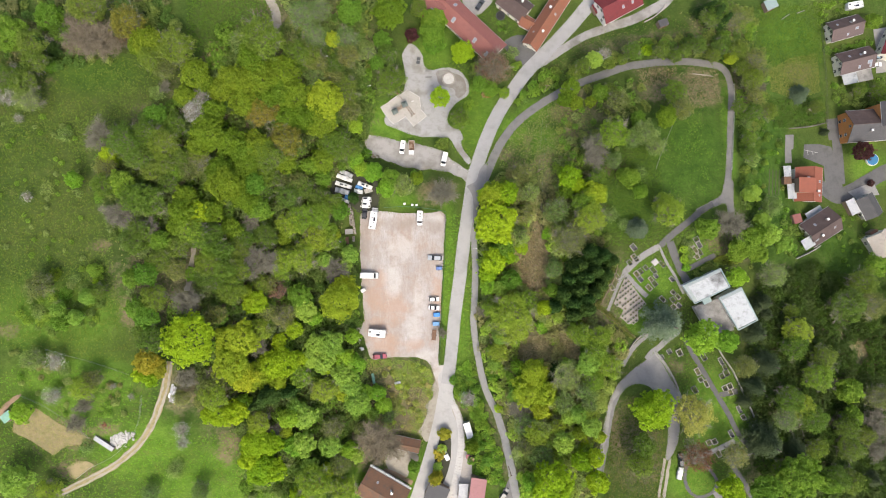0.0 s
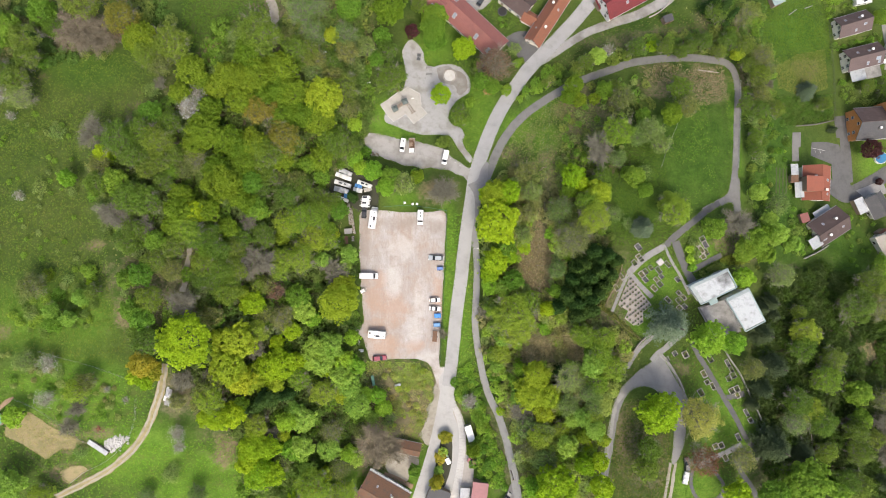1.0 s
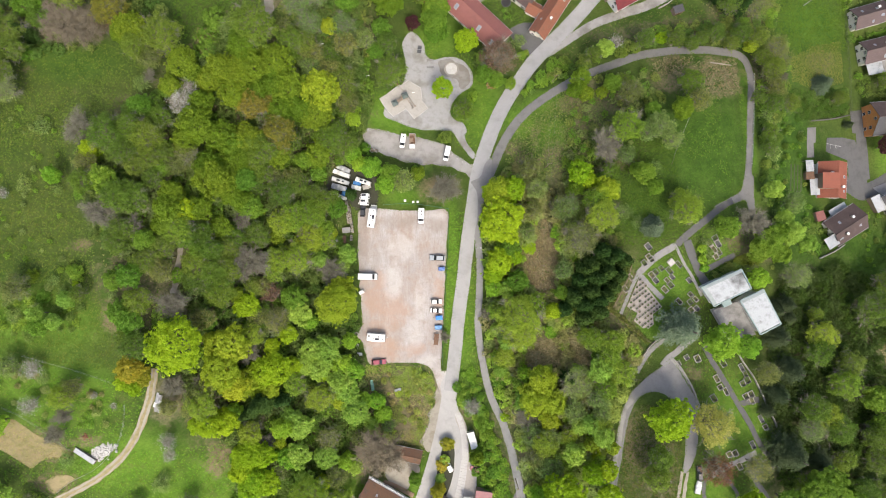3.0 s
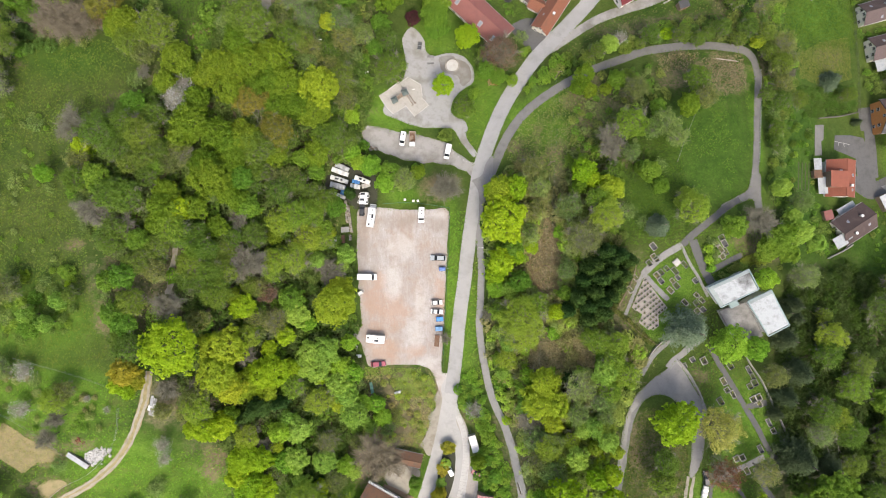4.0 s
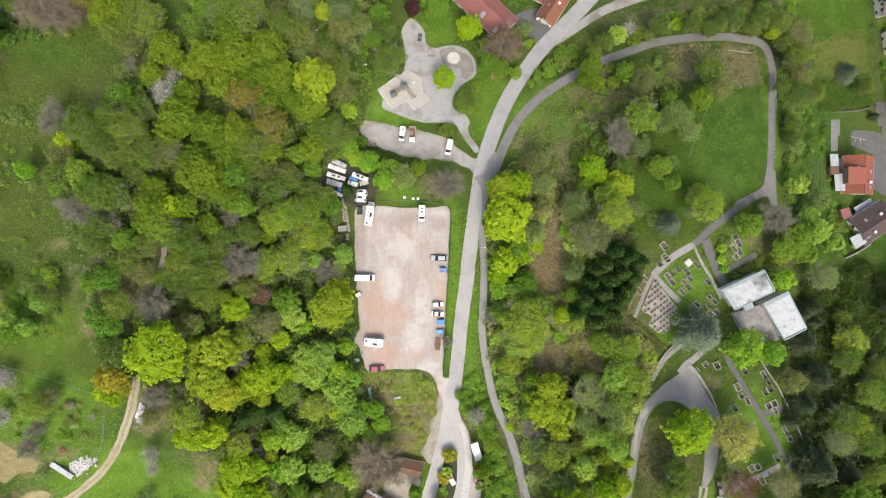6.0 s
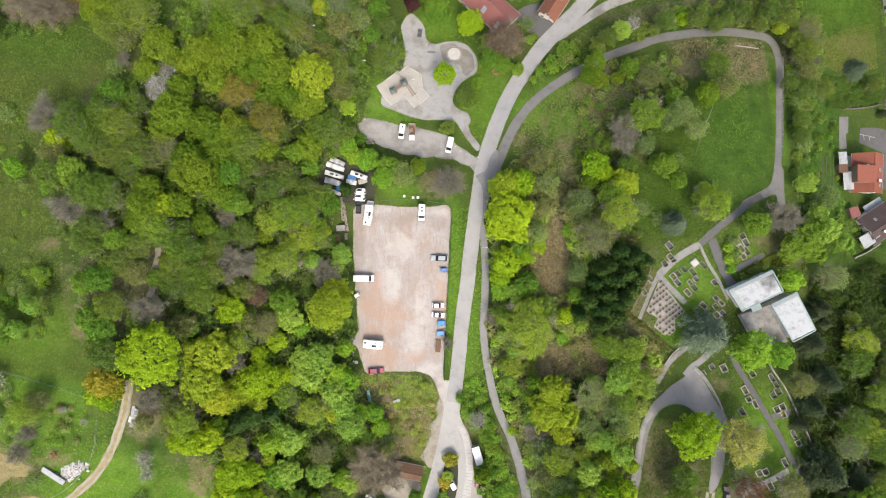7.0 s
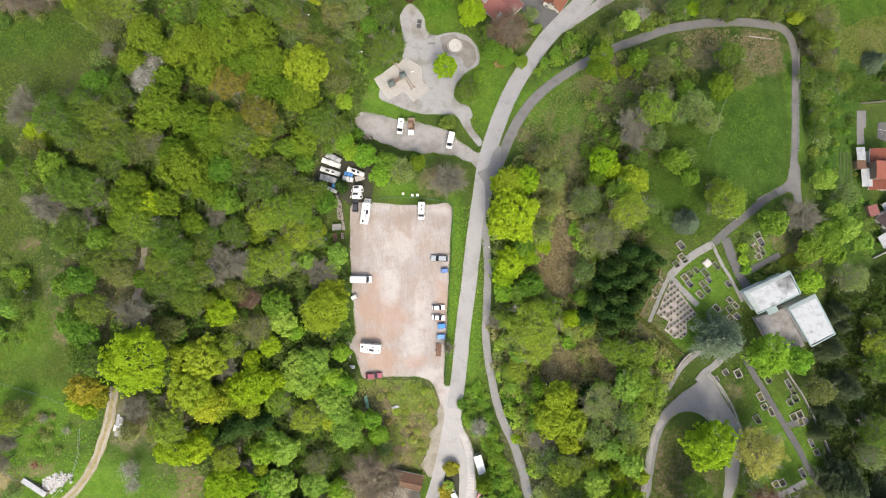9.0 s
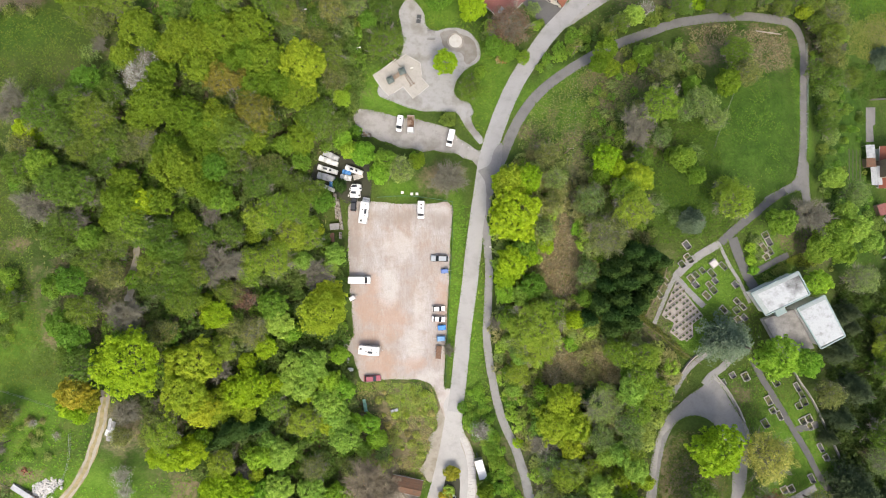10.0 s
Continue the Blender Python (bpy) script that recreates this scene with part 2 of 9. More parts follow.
DARK_STONE = surface("dark_granite", (0.06, 0.06, 0.063), (0.10, 0.095, 0.095), 2.0, 9.0, 0.7, 0, 0.004)
RED_ROOF = surface("red_sheet_roof", (0.204, 0.081, 0.070), (0.169, 0.070, 0.063), 0.3, 5.0, 0.6, 0, 0.02)
ORANGE_ROOF = surface("orange_tiles", (0.198, 0.080, 0.048), (0.141, 0.077, 0.051), 0.6, 5.0, 0.8, 0, 0.03)
SALMON_ROOF = surface("salmon_tiles", (0.219, 0.074, 0.047), (0.178, 0.065, 0.044), 0.6, 5.0, 0.8, 0, 0.03)
MAROON_ROOF = surface("maroon_tiles", (0.136, 0.024, 0.027), (0.095, 0.020, 0.024), 0.8, 5.0, 0.7, 0, 0.03)
BROWN_ROOF = surface("brown_tiles", (0.068, 0.048, 0.044), (0.096, 0.070, 0.064), 0.5, 5.0, 0.75, 0, 0.03)
ROSE_ROOF = surface("faded_rose_tiles", (0.102, 0.075, 0.071), (0.082, 0.059, 0.056), 0.5, 5.0, 0.75, 0, 0.03)
RUST_ROOF = surface("weathered_brown_roof", (0.14, 0.078, 0.048), (0.085, 0.068, 0.055), 0.5, 4.0, 0.85, 0, 0.03)
SLATE_ROOF = surface("slate_grey_roof", (0.060, 0.060, 0.062), (0.084, 0.082, 0.082), 0.5, 5.0, 0.7, 0, 0.02)
PINK_ROOF = surface("pink_membrane", (0.272, 0.136, 0.136), (0.228, 0.120, 0.120), 0.4, 5.0, 0.8, 0, 0.005)
WHITE_SHEET = surface("white_roof_sheet", (0.335, 0.355, 0.363), (0.07, 0.066, 0.062), 0.2, 3.0, 0.5, 0, 0.006, (0.60, 0.74))
SOOTY_SHEET = surface("sooty_roof_sheet", (0.34, 0.36, 0.368), (0.045, 0.043, 0.04), 0.14, 3.0, 0.55, 0, 0.006, (0.48, 0.64))
TEAL = surface("weathered_copper", (0.2, 0.265, 0.255), (0.27, 0.31, 0.3), 0.5, 5.0, 0.6, 0, 0.004)
PALE_METAL = surface("pale_roof_metal", (0.235, 0.27, 0.265), (0.185, 0.205, 0.2), 0.5, 5.0, 0.45, 0, 0.004)
GREY_FLAT = surface("grey_flat_roof", (0.25, 0.243, 0.228), (0.125, 0.12, 0.11), 0.3, 4.0, 0.95, 0, 0.02, (0.40, 0.60))
WHITE_WALL = surface("white_plaster", (0.74, 0.73, 0.70), (0.62, 0.60, 0.56), 0.4, 6.0, 0.85, 0, 0.004)
CREAM_WALL = surface("cream_plaster", (0.68, 0.655, 0.56), (0.56, 0.535, 0.45), 0.4, 6.0, 0.85, 0, 0.004)
ORANGE_WALL = surface("orange_plaster", (0.56, 0.25, 0.085), (0.48, 0.21, 0.075), 0.4, 6.0, 0.85, 0, 0.004)
GREY_WALL = surface("grey_plaster", (0.42, 0.41, 0.39), (0.34, 0.33, 0.31), 0.4, 6.0, 0.85, 0, 0.004)
WOOD = surface("weathered_wood", (0.25, 0.19, 0.14), (0.17, 0.13, 0.10), 1.0, 9.0, 0.85, 0, 0.01, stretch=(1, 6, 1))
PALE_WOOD = surface("pale_cut_wood", (0.3, 0.26, 0.215), (0.19, 0.165, 0.135), 1.5, 9.0, 0.85, 0, 0.01)
BARK = surface("bark", (0.15, 0.125, 0.10), (0.09, 0.075, 0.06), 2.0, 9.0, 0.95, 0, 0.03)
TWIG = tinted_twigs("twigs")
GALVANISED = plain("galvanised_steel", (0.42, 0.43, 0.43), 0.45, 0.8)
STEEL_DARK = plain("dark_metal", (0.08, 0.085, 0.085), 0.5, 0.6)
GLASS = plain("dark_glass", (0.02, 0.024, 0.03), 0.08, 0.0, 0.6)
RUBBER = plain("rubber", (0.025, 0.025, 0.026), 0.9, 0.0, 0.2)
WHITE_PAINT = plain("white_paint", (0.58, 0.58, 0.572), 0.35, 0.0, 0.5)
FADED_PAINT = surface("faded_road_paint", (0.40, 0.39, 0.37), (0.22, 0.215, 0.205), 1.2, 5.0, 0.85)
CREAM_PAINT = plain("cream_plastic", (0.62, 0.61, 0.57), 0.5, 0.0, 0.4)
LAMP_CLEAR = plain("clear_lamp", (0.55, 0.56, 0.58), 0.15)
SKYLIGHT = plain("skylight_glass", (0.22, 0.26, 0.30), 0.12)
PLAY_TEAL = surface("faded_teal_boards", (0.10, 0.125, 0.118), (0.15, 0.16, 0.148), 1.0, 6.0, 0.8)
LAMP_RED = plain("red_lamp", (0.35, 0.02, 0.02), 0.25)
POOL_WATER = plain("pool_water", (0.03, 0.13, 0.24), 0.05, 0.0, 0.6)
TARP_BLUE = surface("blue_tarpaulin", (0.06, 0.19, 0.42), (0.10, 0.25, 0.48), 0.8, 4.0, 0.5, 0, 0.05)
TARP_GREEN = surface("green_tarpaulin", (0.05, 0.13, 0.085), (0.08, 0.17, 0.12), 0.8, 4.0, 0.5, 0, 0.05)
TARP_MINT = surface("mint_tarpaulin", (0.17, 0.33, 0.25), (0.24, 0.40, 0.32), 0.8, 4.0, 0.5, 0, 0.05)
TARP_GREY = surface("grey_tarpaulin", (0.360, 0.369, 0.378), (0.234, 0.243, 0.252), 0.8, 4.0, 0.6, 0, 0.05)
TARP_WHITE = surface("white_tarpaulin", (0.58, 0.58, 0.565), (0.50, 0.50, 0.485), 0.8, 4.0, 0.55, 0, 0.05)
PAINT = tinted("vehicle_paint")
CLOTH = tinted("coloured_cover", 0.7)
LEAF = leafy("leaves", 0.48)
SOFT_LEAF = leafy("soft_leaves", 0.50, 0.6, 0.66, 1.2, 0.49)
THIN_LEAF = leafy("thin_spring_leaves", 0.5, 0.6, 0.6, 1.25, 0.55)
NEEDLE = leafy("needles", 0.12, 0.7, gaps=0.33)
BLADES = leafy("grass_blades", 0.5, 0.7, 0.8, 1.2, 0.40)
PETAL = petals("blossom")


# ---- building helpers ----
HILLS = (
    (12.9, 16.7, 12.9, 10.8),
    (8.8, 5.5, 6.9, 4.6),
    (4.0, 17.7, 11.5, 5.3),
    (0.5, -3.0, -5.5, 12.9),
    (-5.1, 1.9, 0.2, -12.0),
    (5.3, -7.9, 2.9, -5.2),
    (8.8, 5.2, 4.1, -9.3),
    (12.2, 0.7, 11.9, -1.5),
    (6.7, 4.1, -6.3, -1.1),
    (-0.9, -2.2, -8.1, -9.8),
)


def ground(x, y):
    """The height of the land: a valley with the road in it, a hill to either side."""
    x, y = np.clip(x, -155, 155), np.clip(y, -92, 92)
    z = 2.7 + 0 * x
    for gx, column in zip((-150, -115, -80, -45, -12, 20, 50, 80, 112, 150), HILLS):
        for gy, h in zip((-80, -28, 25, 80), column):
            z = z + h * np.exp(-((x - gx) / 34) ** 2 - ((y - gy) / 52) ** 2)
    return z


def sweep(points, r, sides=4):
    """A thin bent bar through the points, in one piece."""
    bm, rings = bmesh.new(), []
    for i, p in enumerate(points):
        d = (points[min(i + 1, len(points) - 1)] - points[max(i - 1, 0)]).normalized()
        a = d.orthogonal().normalized()
        b = d.cross(a)
        rings.append([bm.verts.new(p + (a * math.cos(k * 6.2832 / sides) + b * math.sin(k * 6.2832 / sides)) * r) for k in range(sides)])
    for g, h in zip(rings, rings[1:]):
        for k in range(sides):
            bm.faces.new((g[k], g[(k + 1) % sides], h[(k + 1) % sides], h[k]))
    return bm


def part(name, bm, material, parent=None, label=""):
    """Links a bmesh as one mesh object under a thing or a part."""
    me = bpy.data.meshes.new(name)
    bm.to_mesh(me)
    bm.free()
    me.materials.append(material)
    ob = new(name, me)
    ob.parent = parent
    return tagged(ob, label) if label else ob


def thing(name, m, label, category, group="", kind=""):
    ob = new(name)
    ob.empty_display_size = 0.3
    ob.matrix_world = m
    return tagged(ob, label, category, group, kind)


def box(x, y, z, sx, sy, sz, bevel=0.0, bm=None, turn=None, steps=1):
    """A box of full sizes sx, sy, sz about (x, y, z), with rounded edges."""
    b = bmesh.new()
    bmesh.ops.create_cube(b, size=1)
    bmesh.ops.scale(b, vec=(sx, sy, sz), verts=b.verts)
    if bevel:
        bmesh.ops.bevel(b, geom=b.edges[:], offset=bevel, segments=steps, affect="EDGES", profile=0.5)
    if turn:
        bmesh.ops.transform(b, matrix=turn, verts=b.verts)
    bmesh.ops.translate(b, vec=(x, y, z), verts=b.verts)
    return join(bm, b) if bm else b


def join(bm, b):
    me = bpy.data.meshes.new("join")
    b.to_mesh(me)
    b.free()
    bm.from_mesh(me)
    bpy.data.meshes.remove(me)
    return bm


def tube(a, b, r, r2=None, sides=8, bm=None):
    """A tapered round bar from a to b."""
    bm = bm or bmesh.new()
    a, b = Vector(a), Vector(b)
    turn = (b - a).to_track_quat("Z", "Y").to_matrix().to_4x4()
    bmesh.ops.create_cone(bm, cap_ends=True, segments=sides, radius1=r, radius2=r if r2 is None else r2,
                          depth=(b - a).length, matrix=Matrix.Translation((a + b) / 2) @ turn)
    return bm


def taper(bm, top_x, top_y, shift_x=0.0):
    """Draws the top of a box in."""
    zs = [v.co.z for v in bm.verts]
    lo, hi = min(zs), max(zs)
    for v in bm.verts:
        k = (v.co.z - lo) / (hi - lo)
        v.co.x = v.co.x * (1 + (top_x - 1) * k) + shift_x * k
        v.co.y *= 1 + (top_y - 1) * k
    return bm


def smooth_line(points, step=1.0, closed=False):
    """A Catmull-Rom curve through the points, resampled."""
    p = [Vector(q) for q in points]
    n, out = len(p), []
    for i in range(n if closed else n - 1):
        if closed:
            a, b, c, d = p[i - 1], p[i], p[(i + 1) % n], p[(i + 2) % n]
        else:
            a, b, c, d = p[max(i - 1, 0)], p[i], p[i + 1], p[min(i + 2, n - 1)]
        k = max(1, int((c - b).length / step))
        for j in range(k):
            t = j / k
            out.append(0.5 * (2 * b + (c - a) * t + (2 * a - 5 * b + 4 * c - d) * t * t + (3 * b - a - 3 * c + d) * t ** 3))
    if not closed:
        out.append(p[-1])
    return out


CLEAR, YARDS, EDGES = [], [], []  # roads and yards, on which nothing grows, and their rims


def ribbon(name, points, width, material, label, lift=0.06, wobble=0.08, category="road", ends=None, kind="structure", across=4, thick=0.0):
    """A road or path that follows the land."""
    line = smooth_line(points)
    bm, rows = bmesh.new(), []
    for i, c in enumerate(line):
        t = (line[min(i + 1, len(line) - 1)] - line[max(i - 1, 0)]).normalized()
        side = Vector((-t.y, t.x))
        CLEAR.append((c.x, c.y, width / 2))
        w = width if ends is None else width + (ends - width) * i / (len(line) - 1)
        row = []
        for k in range(across + 1):
            s = (k / across - 0.5) * w
            if k in (0, across):
                s += wobble * (noise.noise((c.x * 0.4, c.y * 0.4, 3.0 + k)) + noise.noise((c.x * 1.7, c.y * 1.7, 5.0 + k)))
            q = c + side * s
            if k in (0, across):
                EDGES.append((q.x, q.y, -1, name))
            row.append(bm.verts.new((q.x, q.y, float(ground(q.x, q.y)) + lift)))
        rows.append(row)
    for a, b in zip(rows, rows[1:]):
        for k in range(across):
            bm.faces.new((a[k], a[k + 1], b[k + 1], b[k]))
    skirt(bm, lift + 0.1)
    return tagged(part(name, bm, material), label, category, kind=kind)


def skirt(bm, depth):
    """Gives a sheet a thickness: its rim goes down into the ground."""
    rim = [e for e in bm.edges if e.is_boundary]
    made = bmesh.ops.extrude_edge_only(bm, edges=rim)["geom"]
    for v in made:
        if isinstance(v, bmesh.types.BMVert):
            v.co.z -= depth
    bmesh.ops.recalc_face_normals(bm, faces=bm.faces[:])


def area(name, outline, material, label, lift=0.05, ragged=0.4, category="ground", kind="structure", curve=True, cell=2.0):
    """A sheet of ground with that outline, laid on the land."""
    line = smooth_line(outline, 0.6, True) if curve else [Vector(p) for p in outline]
    YARDS.append([tuple(q) for q in line])
    EDGES.extend((q.x, q.y, len(YARDS) - 1, name) for q in line if curve)
    bm = bmesh.new()
    vs = []
    for q in line:
        n = Vector((noise.noise((q.x * 0.35, q.y * 0.35, 1.7)), noise.noise((q.x * 0.35, q.y * 0.35, 9.1)))) * ragged
        n += Vector((noise.noise((q.x * 1.3, q.y * 1.3, 4.4)), noise.noise((q.x * 1.3, q.y * 1.3, 7.7)))) * ragged * 0.3
        vs.append(bm.verts.new((q.x + n.x, q.y + n.y, 0)))
    f = bm.faces.new(vs)
    if f.normal.z < 0 or f.calc_area() == 0:
        f.normal_flip()
    bmesh.ops.triangulate(bm, faces=[f])
    for axis in (0, 1):
        lo, hi = min(v.co[axis] for v in bm.verts), max(v.co[axis] for v in bm.verts)
        for k in range(1, int((hi - lo) / cell) + 1):
            at, no = Vector(), Vector()
            at[axis], no[axis] = lo + k * cell, 1
            bmesh.ops.bisect_plane(bm, geom=bm.verts[:] + bm.edges[:] + bm.faces[:], plane_co=at, plane_no=no)
    for v in bm.verts:
        v.co.z = float(ground(v.co.x, v.co.y)) + lift
    bmesh.ops.recalc_face_normals(bm, faces=bm.faces[:])
    skirt(bm, lift + 0.12)
    return tagged(part(name, bm, material), label, category, kind=kind)


def at(p, turn=0.0, lift=0.0, size=1.0):
    """A pose on the ground at p, turned about the upright, degrees."""
    return pose(p[0], p[1], float(ground(p[0], p[1])) + lift, 0, 0, turn) @ Matrix.Scale(size, 4)


# ---- the land ----
def blob(x, y, places):
    """How much of a cover lies at (x, y): soft patches of (x, y, half width, half depth)."""
    v = np.zeros_like(x)
    for px, py, rx, ry in places:
        v = np.maximum(v, np.exp(-(((x - px) / rx) ** 2 + ((y - py) / ry) ** 2) ** 2))
    return v


WOODS = (
    (-65, -6, 32, 22), (-52, 43, 30, 23), (-48, -46, 27, 24), (32, -21, 20, 47), (31, -59, 20, 23), (45, -13, 14, 19),
    (117, -37, 29, 30), (109, -66, 26, 16), (-84, 24, 18, 21), (-41, 69, 23, 13), (70, 69, 28, 5), (91, 74, 11, 11), (99, 53, 6, 17),
    (39, 15, 13, 16), (57, -60, 8, 13), (-108, 65, 22, 8), (-74, -41, 10, 8), (91, 4, 12, 9), (109, -14, 14, 11), (47, 47, 11, 9),
)
BARE = (
    (39, 46, 5, 4), (42, 38, 6, 5), (21, 32, 4, 3), (33, 30, 5, 5), (28, 36, 2, 4),
    (-3, 20, 8, 5), (-9, 44, 2, 2), (-4, -45, 3, 9), (-9, -58, 5, 6), (-17, -45, 5, 5),
    (82, 53, 11, 8), (69, 58, 7, 4), (122, 62, 8, 5), (29.5, -3, 7, 15), (-109, -52, 11, 6), (-106, -63, 7, 4), (-97, -51, 4, 3), (143, -34, 9, 7),
    (68, 52, 7, 5), (25, 27, 5, 4), (-66, -60, 4, 6), (-97, 2, 4, 2), (-102, 43, 5, 1), (-116, 50, 3, 2), (-89, -17, 3, 6),
    (-24, -67, 9, 8), (-16, -70, 8, 5), (-7, -52, 3, 11), (30, -29, 6, 6), (40, -29, 5, 5), (6, -51, 3, 3),
    (-69, 60, 4, 4), (52, -52, 3, 11), (-122, -22, 3, 3), (54, 26, 4, 4), (14, 54, 2, 2), (-75, -42, 4, 3),
    (-14, -47, 14, 14), (-12, -57, 10, 9), (-18, -57, 8, 8), (70, -34, 3, 3), (84, 2, 4, 3), (39, -60, 4, 6), (-48, -57, 4, 4),
)
LUSH = (
    (23, 41, 6, 6), (31, 47, 6, 4), (33, 36, 6, 5),
    (-35, -74, 52, 11), (-88, -58, 15, 10), (-105, -38, 19, 10), (91, 35, 2, 22),
    (1, -7, 3, 28), (6, -22, 3, 23), (10, 47, 8, 15), (-18, 43, 11, 8), (-14, 17, 6, 3), 
    (62, -9, 9, 7), (59, -21, 6, 4), (80, -46, 9, 12), (77, 0, 4, 5), (86, -50, 5, 8), (118, 73, 11, 6), (147, 36, 5, 6),
    (149, 29, 7, 7), (72, -67, 8, 7), (-3, 70, 8, 8), (-109, -18, 19, 10), (-70, -68, 19, 10), (-102, -38, 14, 8),
)
DEEP_GRASS = ((76, 29, 16, 20), (106, 25, 13, 38), (118, 72, 14, 16), (-103, 53, 15, 7), (57, 13, 10, 9), (137, -1, 13, 10))
xs = np.concatenate([-2600 + 230.0 * np.arange(10), -300 + 15.0 * np.arange(8), np.arange(-180, 180.1, 2.0), 195 + 15.0 * np.arange(8), 530 + 230.0 * np.arange(10)])
ys = np.concatenate([-2600 + 230.0 * np.arange(10), -300 + 15.0 * np.arange(12), np.arange(-120, 120.1, 2.0), 135 + 15.0 * np.arange(12), 530 + 230.0 * np.arange(10)])
gx, gy = np.meshgrid(xs, ys)
gx, gy = gx.ravel(), gy.ravel()
gz = ground(gx, gy)
nx, ny = len(xs), len(ys)
i0 = (np.arange(ny - 1)[:, None] * nx + np.arange(nx - 1)[None, :]).ravel()
quads = np.stack([i0, i0 + 1, i0 + nx + 1, i0 + nx], 1)
land_mesh = bpy.data.meshes.new("ground")
land_mesh.from_pydata(np.stack([gx, gy, gz], 1).tolist(), [], quads.tolist())
cover = land_mesh.color_attributes.new("cover", "FLOAT_COLOR", "POINT")
values = np.stack([blob(gx, gy, WOODS), blob(gx, gy, BARE), blob(gx, gy, LUSH), blob(gx, gy, DEEP_GRASS)], 1)
cover.data.foreach_set("color", values.astype(np.float32).ravel())
land_mesh.materials.append(GRASS)
for poly in land_mesh.polygons:
    poly.use_smooth = True
land = tagged(new("ground", land_mesh), "rolling meadow and woodland floor with dry and bare patches", "ground", kind="structure")

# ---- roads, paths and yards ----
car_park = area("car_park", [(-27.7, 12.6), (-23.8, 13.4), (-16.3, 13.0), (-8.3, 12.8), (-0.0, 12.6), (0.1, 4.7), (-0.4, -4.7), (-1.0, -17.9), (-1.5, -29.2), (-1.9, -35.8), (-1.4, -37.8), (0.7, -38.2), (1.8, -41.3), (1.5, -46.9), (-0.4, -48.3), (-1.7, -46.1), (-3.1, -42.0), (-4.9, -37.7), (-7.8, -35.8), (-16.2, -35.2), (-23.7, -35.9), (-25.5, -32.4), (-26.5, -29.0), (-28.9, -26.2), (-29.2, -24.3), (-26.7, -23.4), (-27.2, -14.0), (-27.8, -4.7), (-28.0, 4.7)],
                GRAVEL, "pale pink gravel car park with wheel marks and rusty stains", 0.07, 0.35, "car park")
stain = car_park.data.color_attributes.new("stain", "FLOAT_COLOR", "POINT")
spots = np.array([v.co[:2] for v in car_park.data.vertices])
rust = blob(spots[:, 0], spots[:, 1], ((-22.7, -15.6, 5, 6), (-16.4, -18.7, 5, 6), (-20.1, -31, 6, 5), (-2.5, -14.3, 2.5, 9), (-22.6, -25.5, 4, 5), (-20.8, -9.4, 3, 4), (-10, -31, 4, 3)))
washed = blob(spots[:, 0], spots[:, 1], ((-8.5, -16.8, 1.6, 11), (-10, -25.5, 3, 6), (-17, -9.4, 3.5, 7), (-6.3, -34.8, 4, 3), (-1, -40, 3, 5), (-2.5, 11, 3, 2), (-14, 1, 5, 5)))
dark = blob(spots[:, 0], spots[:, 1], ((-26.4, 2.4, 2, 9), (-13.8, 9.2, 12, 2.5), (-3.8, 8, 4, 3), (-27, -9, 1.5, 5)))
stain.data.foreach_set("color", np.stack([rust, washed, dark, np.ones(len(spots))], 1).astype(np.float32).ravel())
area("gravel_yard", [(-26.0, 38.4), (-20.2, 38.2), (-15.5, 37.1), (-9.8, 36.5), (-4.0, 34.9), (-0.2, 33.7), (2.6, 30.7), (8.1, 26.8), (8.0, 23.1), (6.0, 23.9), (1.7, 26.5), (-3.1, 27.1), (-7.8, 27.5), (-13.5, 28.3), (-18.2, 29.8), (-21.6, 31.0), (-24.8, 31.9), (-26.0, 34.5)], GREY_GRAVEL, "worn grey gravel yard with parked vans", 0.06, 0.8, "yard")
ribbon("road", [(57.0, 94.1), (51.4, 87.1), (45.6, 80.0), (39.7, 73.5), (33.8, 67.4), (27.8, 60.9), (23.4, 54.8), (18.9, 47.8), (15.5, 40.9), (13.0, 34.6), (11.1, 29.2), (9.7, 23.9), (8.4, 15.9), (7.3, 8.4), (6.0, -0.9), (5.0, -10.3), (3.7, -19.7), (2.8, -29.1), (2.0, -36.7), (0.9, -44.1)], 4.9, ASPHALT, "worn pale grey asphalt road through the valley", 0.09, ends=4.1)
ribbon("road", [(0.9, -44.1), (-0.0, -49.7), (-1.2, -56.3), (-2.5, -61.9), (-4.0, -67.5), (-5.5, -72.5), (-7.2, -77.8), (-9.0, -83.5), (-11.5, -91.0)], 4.6, PALE_ASPHALT, "pale grey asphalt road running on to the houses", 0.10, ends=5.4)
area("road_fork", [(2.0, -36.7), (2.6, -46.0), (4.1, -51.1), (5.9, -58.6), (5.3, -65.9), (3.7, -75.1), (2.6, -80.6), (1.6, -85.3), (-10.5, -86.3), (-7.7, -77.9), (-4.5, -66.6), (-2.7, -57.2), (-1.5, -47.9), (-2.1, -42.3), (-0.0, -38.6)], PALE_ASPHALT, "asphalt fork with a planted island", 0.075, 0.2, "road")
area("road_patch", [(7.5, 21.6), (10.5, 23.1), (12.0, 27.3), (14.2, 29.1), (13.4, 21.5), (11.6, 15.9), (10.6, 11.2), (9.7, 8.4), (11.2, 3.8), (9.3, 2.4), (8.6, 4.7), (9.7, 12.2), (9.3, 18.8)], PATCHED, "dark patched asphalt", 0.11, 0.3, "road")
